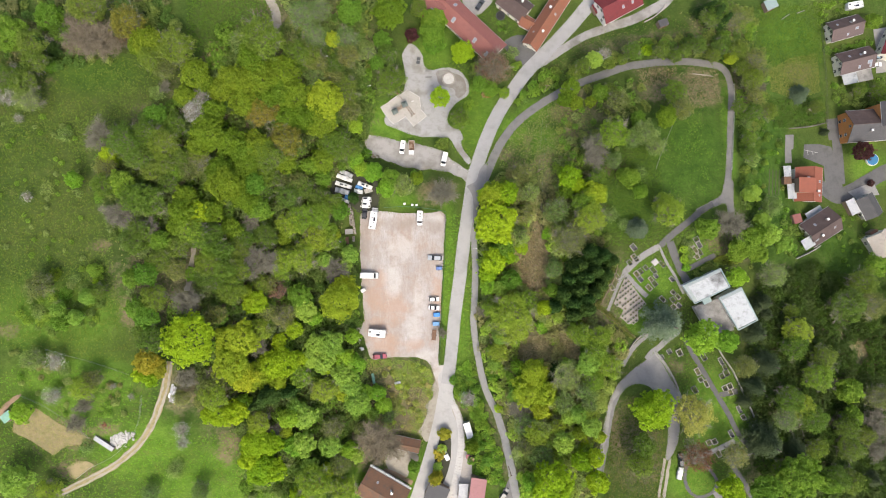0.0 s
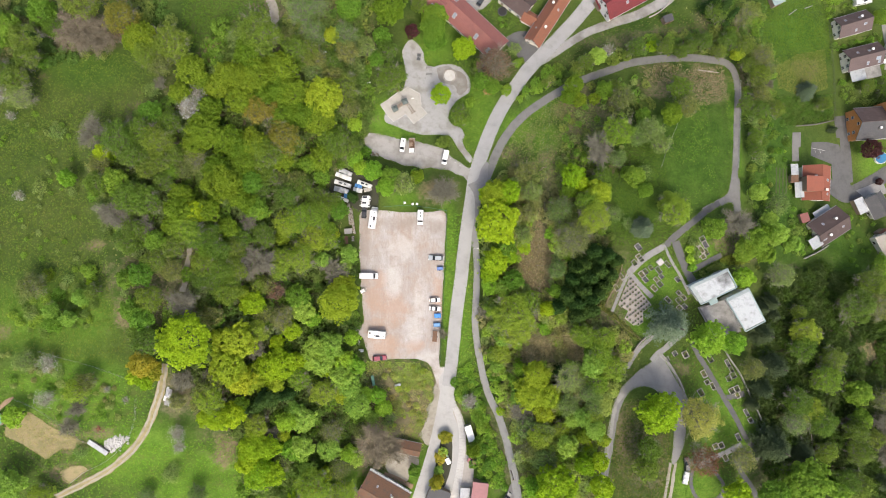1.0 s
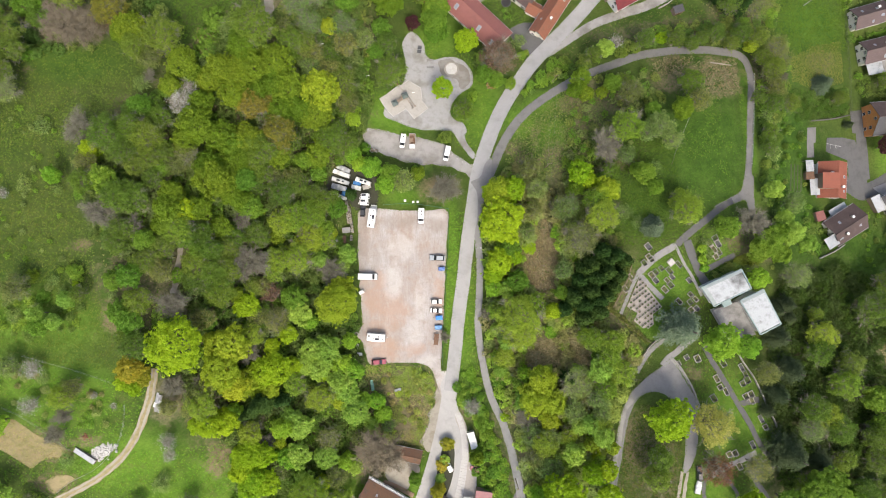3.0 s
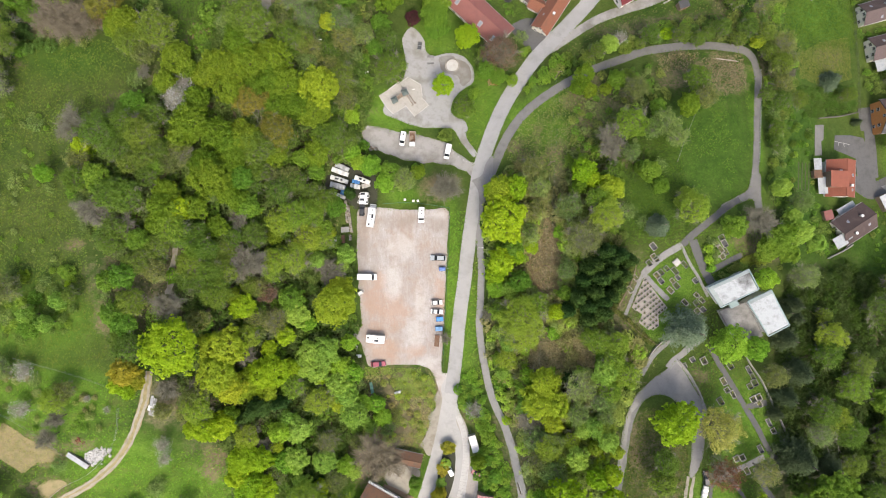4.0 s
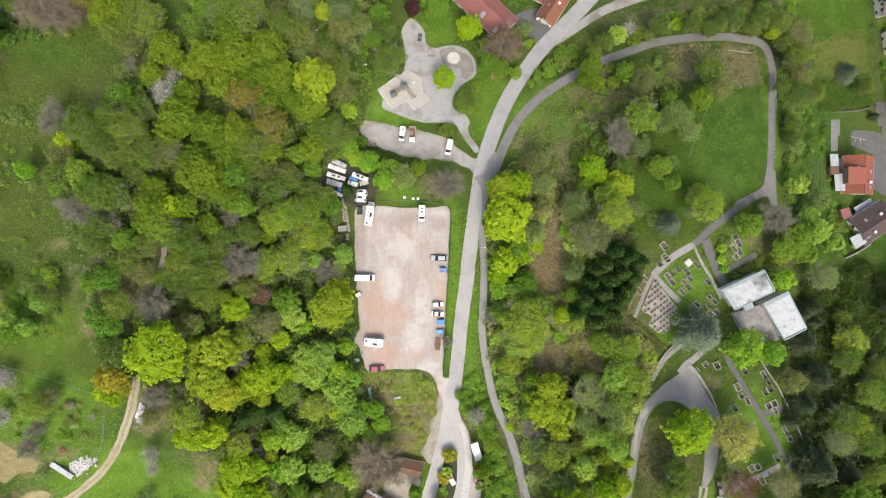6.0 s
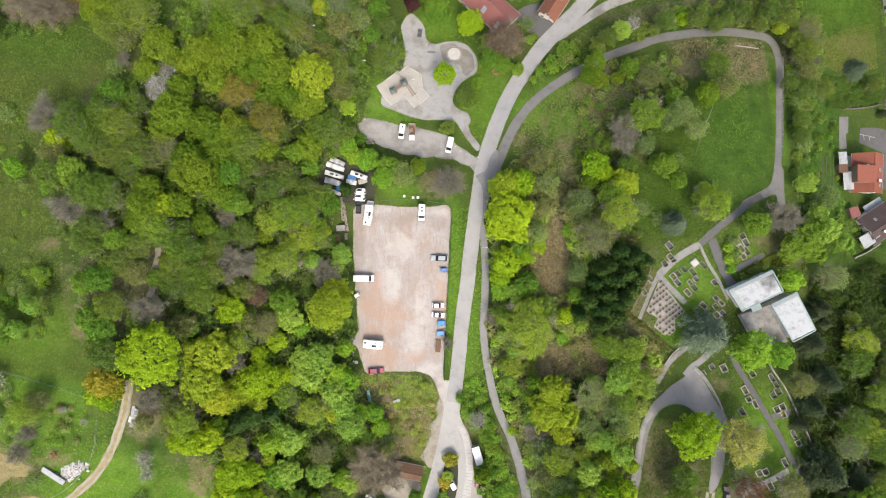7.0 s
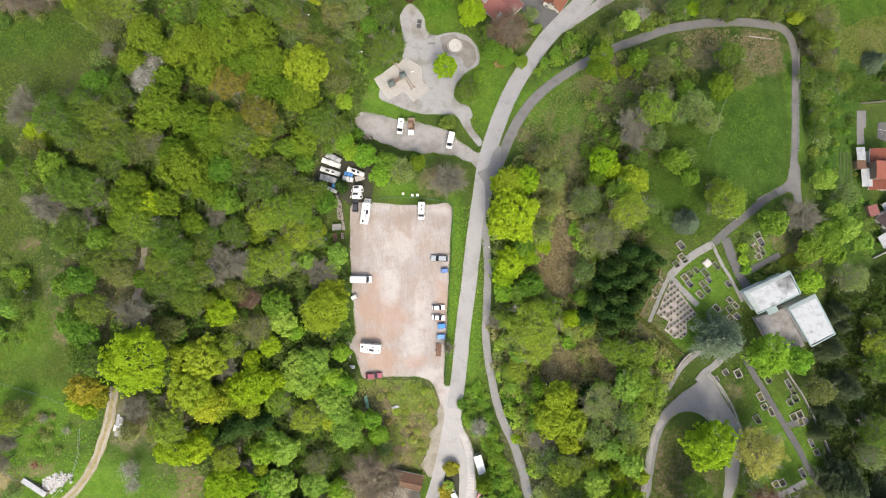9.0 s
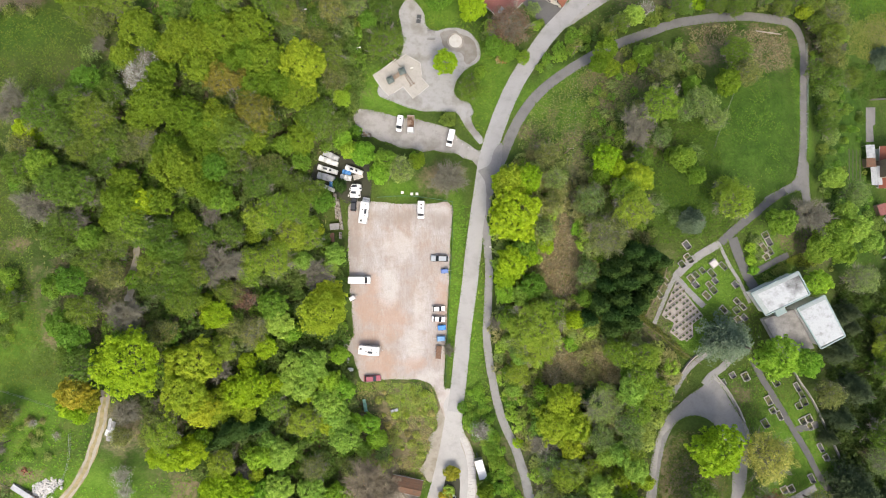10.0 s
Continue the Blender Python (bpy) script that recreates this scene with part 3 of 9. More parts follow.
ribbon("lane", [(9.7, 3.8), (10.3, -4.7), (10.1, -14.0), (9.7, -23.4), (10.5, -30.9), (11.5, -36.4)], 2.1, CONCRETE, "narrow grey lane along the wood", 0.07, ends=2.2)
ribbon("lane", [(11.5, -36.4), (12.6, -41.9), (14.4, -47.2), (16.9, -52.4), (18.6, -57.5), (19.9, -62.5), (21.2, -68.4), (22.2, -74.3), (23.5, -81.0), (24.6, -86.9)], 2.2, CONCRETE, "narrow dusty lane along the wood", 0.074, ends=2.6)
ribbon("lane", [(11.6, 19.5), (13.2, 23.6), (14.8, 27.4), (16.7, 31.8), (19.1, 36.4), (23.0, 41.7), (27.6, 46.0), (32.7, 49.6), (37.2, 52.3), (42.4, 55.1), (47.2, 57.0), (53.2, 59.0), (60.2, 61.1), (68.4, 61.9), (77.0, 62.0), (84.2, 61.4), (90.0, 60.4), (92.8, 57.4), (93.5, 51.0), (92.0, 41.0), (90.6, 31.0), (89.4, 24.0), (88.4, 19.5)], 2.9, LANE, "winding grey asphalt lane round the meadow", 0.07, ends=2.5)
area("lane_fork", [(88.0, 22.1), (91.1, 22.3), (90.8, 16.9), (90.9, 10.6), (88.7, 10.6), (87.6, 14.6), (83.0, 13.5), (78.7, 11.3), (77.2, 12.7), (81.7, 15.2), (85.9, 17.6)], LANE, "grey asphalt where the lanes meet", 0.085, 0.2, "road")
ribbon("lane", [(83.1, 14.5), (78.7, 12.2), (74.0, 8.6), (69.6, 5.2), (65.8, 1.7)], 2.0, CEMETERY_WAY, "dark paved cemetery drive", 0.09)
ribbon("lane", [(65.8, 1.7), (61.1, -1.2), (57.5, -4.3), (55.3, -6.8)], 1.9, CONCRETE, "pale paved cemetery drive", 0.088)
ribbon("path", [(55.6, -6.1), (54.0, -9.6), (52.3, -13.9), (50.6, -18.3)], 0.95, CONCRETE, "pale paved cemetery path", 0.10, category="path")
ribbon("path", [(55.6, -6.8), (58.6, -10.4), (61.8, -13.8)], 1.5, CONCRETE, "grey paved cemetery path", 0.11, category="path")
ribbon("path", [(68.7, 2.9), (70.3, -1.7), (72.0, -6.0), (74.0, -9.4)], 2.4, CEMETERY_WAY, "grey asphalt path up to the chapel", 0.10, category="path")
ribbon("path", [(65.8, 0.9), (67.7, -3.4), (70.2, -7.7), (72.7, -12.9)], 0.8, CONCRETE, "narrow gravel cemetery path", 0.11, category="path")
ribbon("path", [(73.7, -5.7), (78.3, -3.3), (83.1, -1.2)], 1.6, CEMETERY_WAY, "narrow grey path beside a hedge", 0.12, category="path")
ribbon("road", [(28.8, 62.0), (33.6, 64.5), (38.5, 67.8), (43.4, 71.1), (49.1, 74.1), (56.5, 76.4), (63.8, 78.3), (69.2, 80.9), (73.2, 82.9), (76.6, 87.2)], 2.4, GREY_GRAVEL, "pale gravel drive to the farm", 0.08, ends=3.8)
ribbon("road", [(-54.9, 82.4), (-53.5, 77.3), (-52.1, 74.1), (-51.7, 69.8), (-52.9, 65.7)], 2.6, DIRT, "pale dirt track in the meadow", 0.07, category="track")
ribbon("track", [(-78.8, -31.6), (-79.4, -34.9), (-80.5, -39.8), (-82.3, -44.8), (-84.3, -49.8), (-86.9, -54.0), (-89.5, -57.0), (-93.8, -60.7), (-97.9, -63.6), (-102.1, -65.7), (-106.1, -67.8), (-110.9, -70.0), (-118.9, -74.5)], 2.0, DRY_PLOT, "dry grass strip of the meadow track", 0.06, 0.3, "track")
for side in (-0.6, 0.6):
    track = smooth_line([(-78.8, -31.6), (-79.4, -34.9), (-80.5, -39.8), (-82.3, -44.8), (-84.3, -49.8), (-86.9, -54.0), (-89.5, -57.0), (-93.8, -60.7), (-97.9, -63.6), (-102.1, -65.7), (-106.1, -67.8), (-110.9, -70.0), (-118.9, -74.5)], 3.0)
    line = []
    for i, c in enumerate(track):
        d = (track[min(i + 1, len(track) - 1)] - track[max(i - 1, 0)]).normalized()
        line.append((c.x - d.y * side, c.y + d.x * side))
    ribbon("wheel_track", line, 0.54, DIRT, "pale dirt wheel track across the meadow", 0.09, 0.3, "track")
ribbon("track", [(-72.9, 2.8), (-73.4, -2.5), (-74.0, -7.4), (-74.4, -11.5)], 1.3, DIRT, "brown earth track under the trees", 0.06, 0.5, "track")
area("play_area", [(-11.9, 71.4), (-9.4, 70.4), (-7.5, 67.8), (-6.7, 63.8), (-4.0, 62.7), (-0.2, 63.7), (3.7, 63.3), (6.6, 61.2), (8.5, 57.4), (8.1, 53.7), (5.6, 51.7), (3.2, 49.7), (1.7, 47.2), (1.1, 44.2), (2.6, 42.2), (5.5, 40.7), (6.4, 38.1), (5.7, 36.8), (6.8, 33.6), (9.0, 30.4), (7.9, 29.1), (5.5, 32.2), (3.6, 34.8), (1.7, 38.0), (-2.1, 38.6), (-7.9, 38.8), (-12.6, 39.9), (-16.4, 41.4), (-19.4, 42.4), (-20.2, 44.3), (-18.4, 47.7), (-14.3, 53.9), (-13.2, 58.9), (-14.0, 63.8), (-14.4, 67.7)],
     PLAY_GRAVEL, "grey gravel playground surface", 0.07, 0.2, "playground")
area("sand_pit", [(-21.5, 48.4), (-15.0, 53.2), (-12.4, 55.0), (-8.5, 52.8), (-7.9, 48.2), (-6.0, 46.0), (-10.4, 42.3), (-13.1, 45.6), (-17.0, 42.9), (-18.7, 44.4)], SAND, "pale sand pit under the climbing frame", 0.13, 0.1, "sand pit", curve=False)
area("turning_place", [(62.5, -31.6), (63.8, -30.2), (65.3, -33.2), (67.6, -37.3), (69.5, -41.3), (70.3, -45.4), (69.6, -52.6), (68.4, -57.4), (66.4, -61.0), (65.0, -61.0), (66.0, -55.9), (66.1, -49.5), (64.7, -44.7), (61.7, -40.7), (57.8, -40.1), (54.5, -41.9), (52.6, -45.3), (51.0, -50.3), (49.7, -57.0), (48.4, -63.7), (47.1, -70.4), (45.2, -70.8), (46.5, -64.0), (47.8, -57.3), (48.9, -50.7), (50.3, -45.2), (53.1, -40.0), (57.4, -35.6)], PATCHED, "worn grey asphalt turning loop", 0.07, 0.2, "road")
area("worn_gravel", [(-2.6, 62.0), (1.6, 62.6), (5.2, 61.0), (7.4, 57.6), (7.2, 54.4), (5.0, 52.8), (3.6, 55.4), (1.0, 56.2), (-1.4, 57.6), (-2.6, 59.6)], WORN_GRAVEL, "worn brownish gravel round the sand circle", 0.085, 0.9, "playground")
for side in (-0.7, 0.7):
    ribbon("wheel_track", [(x + side, y) for x, y in [(65.6, -61.0), (64.8, -65.5), (63.9, -70.4), (63.0, -77.1)]], 0.8, DIRT, "pale dirt wheel track", 0.06, 0.2, "track")
ribbon("path", [(72.7, -26.4), (74.7, -30.6), (77.1, -34.8), (79.4, -38.9), (81.7, -43.1), (84.8, -48.8), (87.1, -53.7), (89.6, -57.0), (93.1, -60.5)], 1.6, CEMETERY_WAY, "grey asphalt cemetery path", 0.09, category="path")
ribbon("path", [(72.7, -62.1), (76.2, -59.8), (80.6, -58.3), (86.0, -56.1)], 1.5, CONCRETE, "paved cemetery path", 0.10, category="path")
ribbon("path", [(82.1, -43.1), (85.4, -42.5), (88.2, -42.0)], 1.6, CEMETERY_WAY, "short paved cemetery path", 0.10, category="path")
ribbon("path", [(71.0, -62.9), (70.4, -67.0), (72.0, -70.5), (74.9, -71.8), (78.7, -70.2), (79.8, -67.0), (77.7, -63.8), (76.1, -61.3)], 0.95, CEMETERY_WAY, "narrow grey path round a lawn", 0.09, category="path")
ribbon("path", [(83.1, -59.1), (85.5, -64.0), (88.6, -68.3), (91.6, -74.3)], 1.5, CEMETERY_WAY, "grey cemetery path", 0.09, category="path")
ribbon("path", [(79.2, -70.3), (80.9, -72.8), (81.7, -76.1)], 2.0, LANE, "grey cemetery path", 0.095, category="path")
ribbon("path", [(54.3, -35.0), (55.6, -32.6), (57.2, -29.9), (59.4, -27.4), (62.2, -25.3), (66.0, -22.6)], 1.1, CONCRETE, "pale concrete stair path", 0.10, category="path")
ribbon("path", [(61.2, -32.6), (62.7, -30.7), (65.2, -28.7), (67.9, -26.2), (70.8, -24.1)], 1.7, CONCRETE, "paved path under the cedar", 0.10, category="path")
ribbon("road", [(129.9, 22.5), (136.0, 19.0), (140.5, 20.3), (147.0, 23.7), (152.9, 27.1), (160.8, 30.7)], 5.0, CEMETERY_WAY, "grey asphalt residential street", 0.08)
area("driveway", [(124.0, 36.8), (130.7, 37.2), (135.6, 36.7), (137.4, 30.7), (139.0, 21.7), (138.2, 18.7), (131.8, 18.6), (132.0, 24.5), (132.0, 29.8), (128.0, 31.0), (123.4, 32.3)], CEMETERY_WAY, "grey asphalt forecourt", 0.07, 0.2, "driveway", curve=False)
area("driveway", [(136.0, 40.7), (139.5, 40.8), (140.0, 32.7), (140.0, 23.7), (136.4, 22.6), (136.0, 32.6)], CEMETERY_WAY, "concrete slab driveway", 0.09, 0.1, "driveway", curve=False)
area("driveway", [(140.6, 20.7), (149.9, 24.3), (151.6, 19.7), (143.4, 18.3)], CONCRETE, "pale concrete parking place", 0.09, 0.1, "driveway", curve=False)
area("driveway", [(133.9, 46.2), (140.6, 47.2), (140.3, 38.8), (134.6, 39.0)], CEMETERY_WAY, "dark asphalt forecourt", 0.075, 0.2, "driveway", curve=False)
area("driveway", [(150.3, 77.8), (160.7, 79.0), (161.6, 63.6), (152.0, 62.7), (152.1, 69.5)], CONCRETE, "pale concrete court between the houses", 0.07, 0.2, "driveway", curve=False)
area("farm_yard", [(20.4, 72.7), (27.2, 75.2), (32.4, 71.3), (32.8, 66.0), (27.9, 63.5), (23.2, 67.4)], CEMETERY_WAY, "grey asphalt farm entrance", 0.08, 0.2, "yard")
area("farm_yard", [(6.7, 89.0), (16.6, 88.9), (15.0, 85.0), (10.6, 82.5), (7.7, 85.1)], CONCRETE, "pale concrete farm yard", 0.07, 0.2, "yard")
area("forecourt", [(-19.4, -68.4), (-15.3, -66.0), (-9.6, -66.8), (-8.3, -69.5), (-10.6, -70.9), (-12.8, -75.5), (-18.1, -73.5)], DIRT, "pale trodden forecourt", 0.07, 0.5, "yard")
ribbon("path", [(-20.0, -72.9), (-16.2, -74.4), (-10.6, -77.1)], 1.6, BROWN_EARTH, "brown earth path behind the house", 0.09, category="path")
area("dusty_shoulder", [(-1.2, -43.5), (-2.9, -41.8), (-3.8, -44.5), (-4.0, -48.0), (-5.6, -51.5), (-5.6, -54.6), (-7.6, -58.0), (-7.4, -62.5), (-4.2, -63.0), (-2.6, -57.0), (-1.4, -50.0)], DIRT, "pale dusty shoulder beside the road", 0.062, 1.3, "ground")
area("pavement", [(4.1, -50.5), (6.3, -55.9), (7.0, -63.9), (9.0, -65.5), (9.0, -74.5), (8.0, -84.4), (2.0, -85.2), (3.7, -75.1), (4.8, -65.9), (4.8, -58.7), (2.6, -52.4)], PALE_STONE, "pale paved forecourt", 0.105, 0.15, "pavement")
area("car_park", [(21.3, -71.0), (21.8, -74.7), (23.0, -82.0), (16.9, -83.0), (18.7, -76.6)], LANE, "grey asphalt parking place", 0.06, 0.2, "yard")
area("flower_bed", [(-0.0, -58.6), (2.0, -60.7), (2.2, -66.1), (1.1, -72.6), (-1.2, -77.4), (-3.4, -77.9), (-4.0, -73.9), (-2.7, -67.4), (-1.5, -61.8)], EARTH_AND_SHADE, "dark planted traffic island", 0.14, 0.2, "traffic island")
# the yard's dark green shadows are painted as this dark sheet
area("storage_yard", [(-36.5, 22.9), (-32.6, 27.1), (-27.5, 26.4), (-22.3, 24.0), (-22.3, 13.4), (-27.5, 13.0), (-32.1, 15.6), (-36.9, 18.6)], EARTH_AND_SHADE, "boat storage yard floor, coloured dark for the shade among the boats", 0.06, 0.6, "yard")
area("garden_plot", [(-121.4, -46.1), (-118.3, -44.9), (-115.2, -44.6), (-110.5, -48.3), (-105.3, -51.6), (-100.9, -53.9), (-102.5, -55.9), (-108.0, -55.7), (-111.9, -58.4), (-114.3, -56.5), (-118.0, -53.3), (-122.1, -51.1)], DRY_PLOT, "dry bare garden plot with straw", 0.05, 0.7, "garden plot", curve=False)
area("garden_plot", [(-108.5, -62.4), (-103.7, -60.3), (-101.6, -62.2), (-106.6, -65.5)], DRY_PLOT, "small dry bare garden plot", 0.05, 0.8, "garden plot")
area("garden_court", [(115.8, 39.6), (119.4, 40.0), (119.2, 35.0), (118.2, 34.6), (118.0, 30.0), (114.8, 29.6), (115.2, 34.0)], LANE, "pale paved garden court", 0.09, 0.2, "yard", curve=False)
area("brush_heap_floor", [(-124.8, -44.9), (-123.3, -42.9), (-120.6, -40.6), (-119.2, -40.3), (-119.7, -41.4), (-122.6, -44.0), (-124.9, -47.7)], BROWN_EARTH, "bare brown earth strip", 0.06, 0.5, "ground")
ribbon("lane", [(53.1, -42.0), (51.1, -44.8), (49.6, -49.7), (48.3, -56.3), (47.0, -63.0), (45.9, -70.2)], 1.3, GREY_GRAVEL, "dusty worn arm of the turning loop", 0.095, 0.25)
ribbon("lane", [(63.8, -30.9), (66.3, -34.0), (68.7, -38.4), (70.2, -43.0), (70.8, -47.8)], 0.8, GREY_GRAVEL, "dusty edge of the turning loop", 0.1, 0.25)

# white paving slabs beside the fork
walkway = tagged(new("pavement"), "pale walkway of broad white paving slabs", "pavement", kind="structure")
slabs = smooth_line([(3.1, -50.7), (4.8, -55.4), (5.5, -60.5), (5.3, -65.9), (4.4, -72.3), (3.1, -78.7), (2.6, -85.2)], 0.9)
SLAB = bpy.data.meshes.new("slab")
b = box(0, 0, 0, 1, 0.94, 0.12, 0.02)
b.to_mesh(SLAB)
b.free()
SLAB.materials.append(WHITE_SLAB)
chance = random.Random(8)
for i, (p, q) in enumerate(zip(slabs, slabs[1:])):
    d = q - p
    k = new("slab", SLAB)
    k.parent = walkway
    c = (p + q) / 2
    up = Vector((float(ground(c.x - 0.5, c.y) - ground(c.x + 0.5, c.y)), float(ground(c.x, c.y - 0.5) - ground(c.x, c.y + 0.5)), 1))
    lean = Vector((0, 0, 1)).rotation_difference(up).to_matrix().to_4x4()
    k.matrix_basis = Matrix.Translation((c.x, c.y, float(ground(c.x, c.y)) + 0.13)) @ lean @ pose(0, 0, 0, chance.uniform(-0.8, 0.8), chance.uniform(-0.8, 0.8), math.degrees(math.atan2(d.y, d.x)) - 90 + chance.uniform(-2, 2)) @ Matrix.Diagonal((1.7 + 1.1 * i / len(slabs), d.length * 1.03, 1, 1))
for i in range(4):
    ribbon("vegetable_bed", [(107.5, 27.1), (106.3, 18.5)] if i == 0 else [(x + 1.5 * i, y) for x, y in [(107.5, 27.1), (106.3, 18.5)]], 0.5, PLANTED_BED, "narrow dug vegetable bed in the garden", 0.07, 0.1, "garden bed")


# ---- plants ----
def mesh_of(name, verts, faces, material):
    me = bpy.data.meshes.new(name)
    me.from_pydata(verts.tolist(), [], faces.tolist())
    me.materials.append(material)
    return me


def cards(centre, normal, size, rng, long=1.5):
    """Small three-cornered leaf sprays: their corners and faces."""
    n = len(centre)
    normal = normal / np.linalg.norm(normal, axis=1, keepdims=True)
    side = np.cross(normal, rng.normal(size=(n, 3)))
    side /= np.linalg.norm(side, axis=1, keepdims=True) + 1e-9
    up = np.cross(normal, side)
    s = (size * rng.uniform(0.7, 1.35, n))[:, None]
    v = np.stack([centre - up * s * 0.5 * long, centre + side * s * 0.55 + up * s * 0.3 * long + normal * s * 0.12, centre - side * s * 0.55 + up * s * 0.3 * long], 1)
    return v.reshape(-1, 3), np.arange(3 * n).reshape(n, 3)


def sphere_points(n, low, rng):
    """Even points on a sphere above the height low, jittered."""
    k = np.arange(n) + 0.5
    z = 1 - (1 - low) * k / n
    a = k * 2.39996 + rng.uniform(0, 6.28)
    p = np.stack([np.sqrt(1 - z * z) * np.cos(a), np.sqrt(1 - z * z) * np.sin(a), z], 1)
    p += rng.normal(size=p.shape) * 0.9 / math.sqrt(n)
    return p / np.linalg.norm(p, axis=1, keepdims=True)


def crown(name, seed, clumps, leaves, leaf, low=-0.35, tall=0.85, mid=1.15, loose=0.0, material=None):
    """A broad crown of radius 1: clumps of leaves on an uneven dome, with gaps between the clumps."""
    rng = np.random.default_rng(seed)
    d = sphere_points(clumps, low, rng)
    lobes = sphere_points(17, -0.2, rng)
    swell = 0.55 + 0.47 * np.max(np.clip(d @ lobes.T, 0, 1) ** 9, axis=1) * rng.uniform(0.85, 1.1, clumps)
    wave = np.array([noise.noise(Vector(q) * 1.9 + Vector((seed * 3.1, seed * 1.7, 0))) for q in d.tolist()])
    swell *= 1 + (0.22 + 0.25 * loose) * wave
    c = d * (swell * rng.uniform(0.78, 1.04, clumps))[:, None]
    r = 1.5 / math.sqrt(clumps) * rng.uniform(0.5, 1.5, clumps) * (1 + loose)
    which = np.repeat(np.arange(clumps), leaves)
    q = rng.normal(size=(len(which), 3)) + 0.9 * d[which] + np.array([0, 0, 0.35])
    q /= np.linalg.norm(q, axis=1, keepdims=True)
    p = c[which] * 0.9 + q * (r[which] * rng.uniform(0.55 - 0.3 * loose, 1.05, len(which)))[:, None]
    n = q + rng.normal(size=q.shape) * 0.5 + np.array([0, 0, 0.7])
    inner = sphere_points(clumps, low, rng) * rng.uniform(0.5, 0.75, (clumps, 1))
    p, n = np.concatenate([p, inner]), np.concatenate([n, inner + rng.normal(size=inner.shape) * 0.3])
    p = p * np.array([1.12, 1.12, tall]) + np.array([0, 0, mid])
    size = np.full(len(p), leaf)
    size[len(which):] *= 1.6
    v, f = cards(p, n, size, rng)
    return mesh_of(name, v, f, material or LEAF)


def trunk(name, seed, height=0.9, radius=0.05, limbs=6, reach=0.6, material=None):
    """A tapered trunk with limbs that rise into the crown."""
    rng = random.Random(seed)
    bm = bmesh.new()
    tube((0, 0, -0.08), (0.02, 0.01, height), radius * 1.25, radius * 0.7, 7, bm)
    for i in range(limbs):
        a = i * 6.283 / limbs + rng.uniform(-0.4, 0.4)
        z = height * rng.uniform(0.55, 1.0)
        end = Vector((math.cos(a) * reach, math.sin(a) * reach, z + rng.uniform(0.3, 0.6)))
        tube((0.02, 0.01, z), end, radius * 0.5, radius * 0.15, 5, bm)
    me = bpy.data.meshes.new(name)
    bm.to_mesh(me)
    bm.free()
    me.materials.append(material or BARK)
    return me


def bare_branches(name, seed, fine=5):
    """The limbs and twigs of a leafless tree, radius 1."""
    rng = np.random.default_rng(seed)
    segs = []

    def grow(a, d, length, r, level):
        b = a + d * length
        segs.append((a, b, r, r * 0.6, level))
        if level == fine:
            return
        n = (16, 6, 5, 5, 4)[level]
        for i in range(n):
            if level == 0:
                t = i * 6.283 / n * 1.618 * 2 + rng.uniform(-0.3, 0.3)
                e = np.array([math.cos(t), math.sin(t), rng.uniform(0.15, 1.3)])
                k, long = rng.uniform(0.3, 1.0), 0.42 * rng.uniform(0.8, 1.1)
            else:
                e = d + rng.normal(size=3) * 0.55 + np.array([0, 0, 0.08])
                k, long = (i + rng.uniform(0.6, 1.4)) / (n + 0.4), length * rng.uniform(0.5, 0.75)
            e = e / np.linalg.norm(e)
            grow(a + d * length * min(k, 1.0), e, long, max(r * 0.45, 0.0024), level + 1)

    grow(np.array([0.0, 0, 0.5]), np.array([0.05, 0, 1.0]), 0.55, 0.026, 0)
    a, b = np.array([s[0] for s in segs]), np.array([s[1] for s in segs])
    r0, r1 = np.array([s[2] for s in segs]), np.array([s[3] for s in segs])
    wide = np.percentile(np.hypot(b[:, 0], b[:, 1]), 95)
    a, b = a * [1 / wide, 1 / wide, 1], b * [1 / wide, 1 / wide, 1]
    level = np.array([s[4] for s in segs])
    r0, r1 = np.maximum(r0, 0.0046), np.maximum(r1, 0.0034)
    d = b - a
    d /= np.linalg.norm(d, axis=1, keepdims=True)
    u = np.cross(d, np.array([0.0, 0.02, 1.0]))
    u /= np.linalg.norm(u, axis=1, keepdims=True) + 1e-9
    w = np.cross(d, u)
    t = level < 3  # limbs are round bars, twigs flat slivers
    ring = [(math.cos(k), math.sin(k)) for k in (0, 2.094, 4.189)]
    bars = [a[t] + (u[t] * c + w[t] * s) * r0[t][:, None] for c, s in ring] + [b[t] + (u[t] * c + w[t] * s) * r1[t][:, None] for c, s in ring]
    v = np.stack(bars, 1).reshape(-1, 3)
    base = np.arange(t.sum())[:, None] * 6
    f = np.concatenate([base + np.array([[k, (k + 1) % 3, 3 + (k + 1) % 3, 3 + k]]) for k in range(3)])
    t = ~t
    r = r0[t][:, None]
    slivers = np.stack([a[t] - u[t] * r, a[t] + u[t] * r, b[t] + u[t] * r * 0.6, b[t] - u[t] * r * 0.6], 1).reshape(-1, 3)
    g = np.arange(len(slivers)).reshape(-1, 4) + len(v)
    return mesh_of(name, np.concatenate([v, slivers]), np.concatenate([f, g]), TWIG)


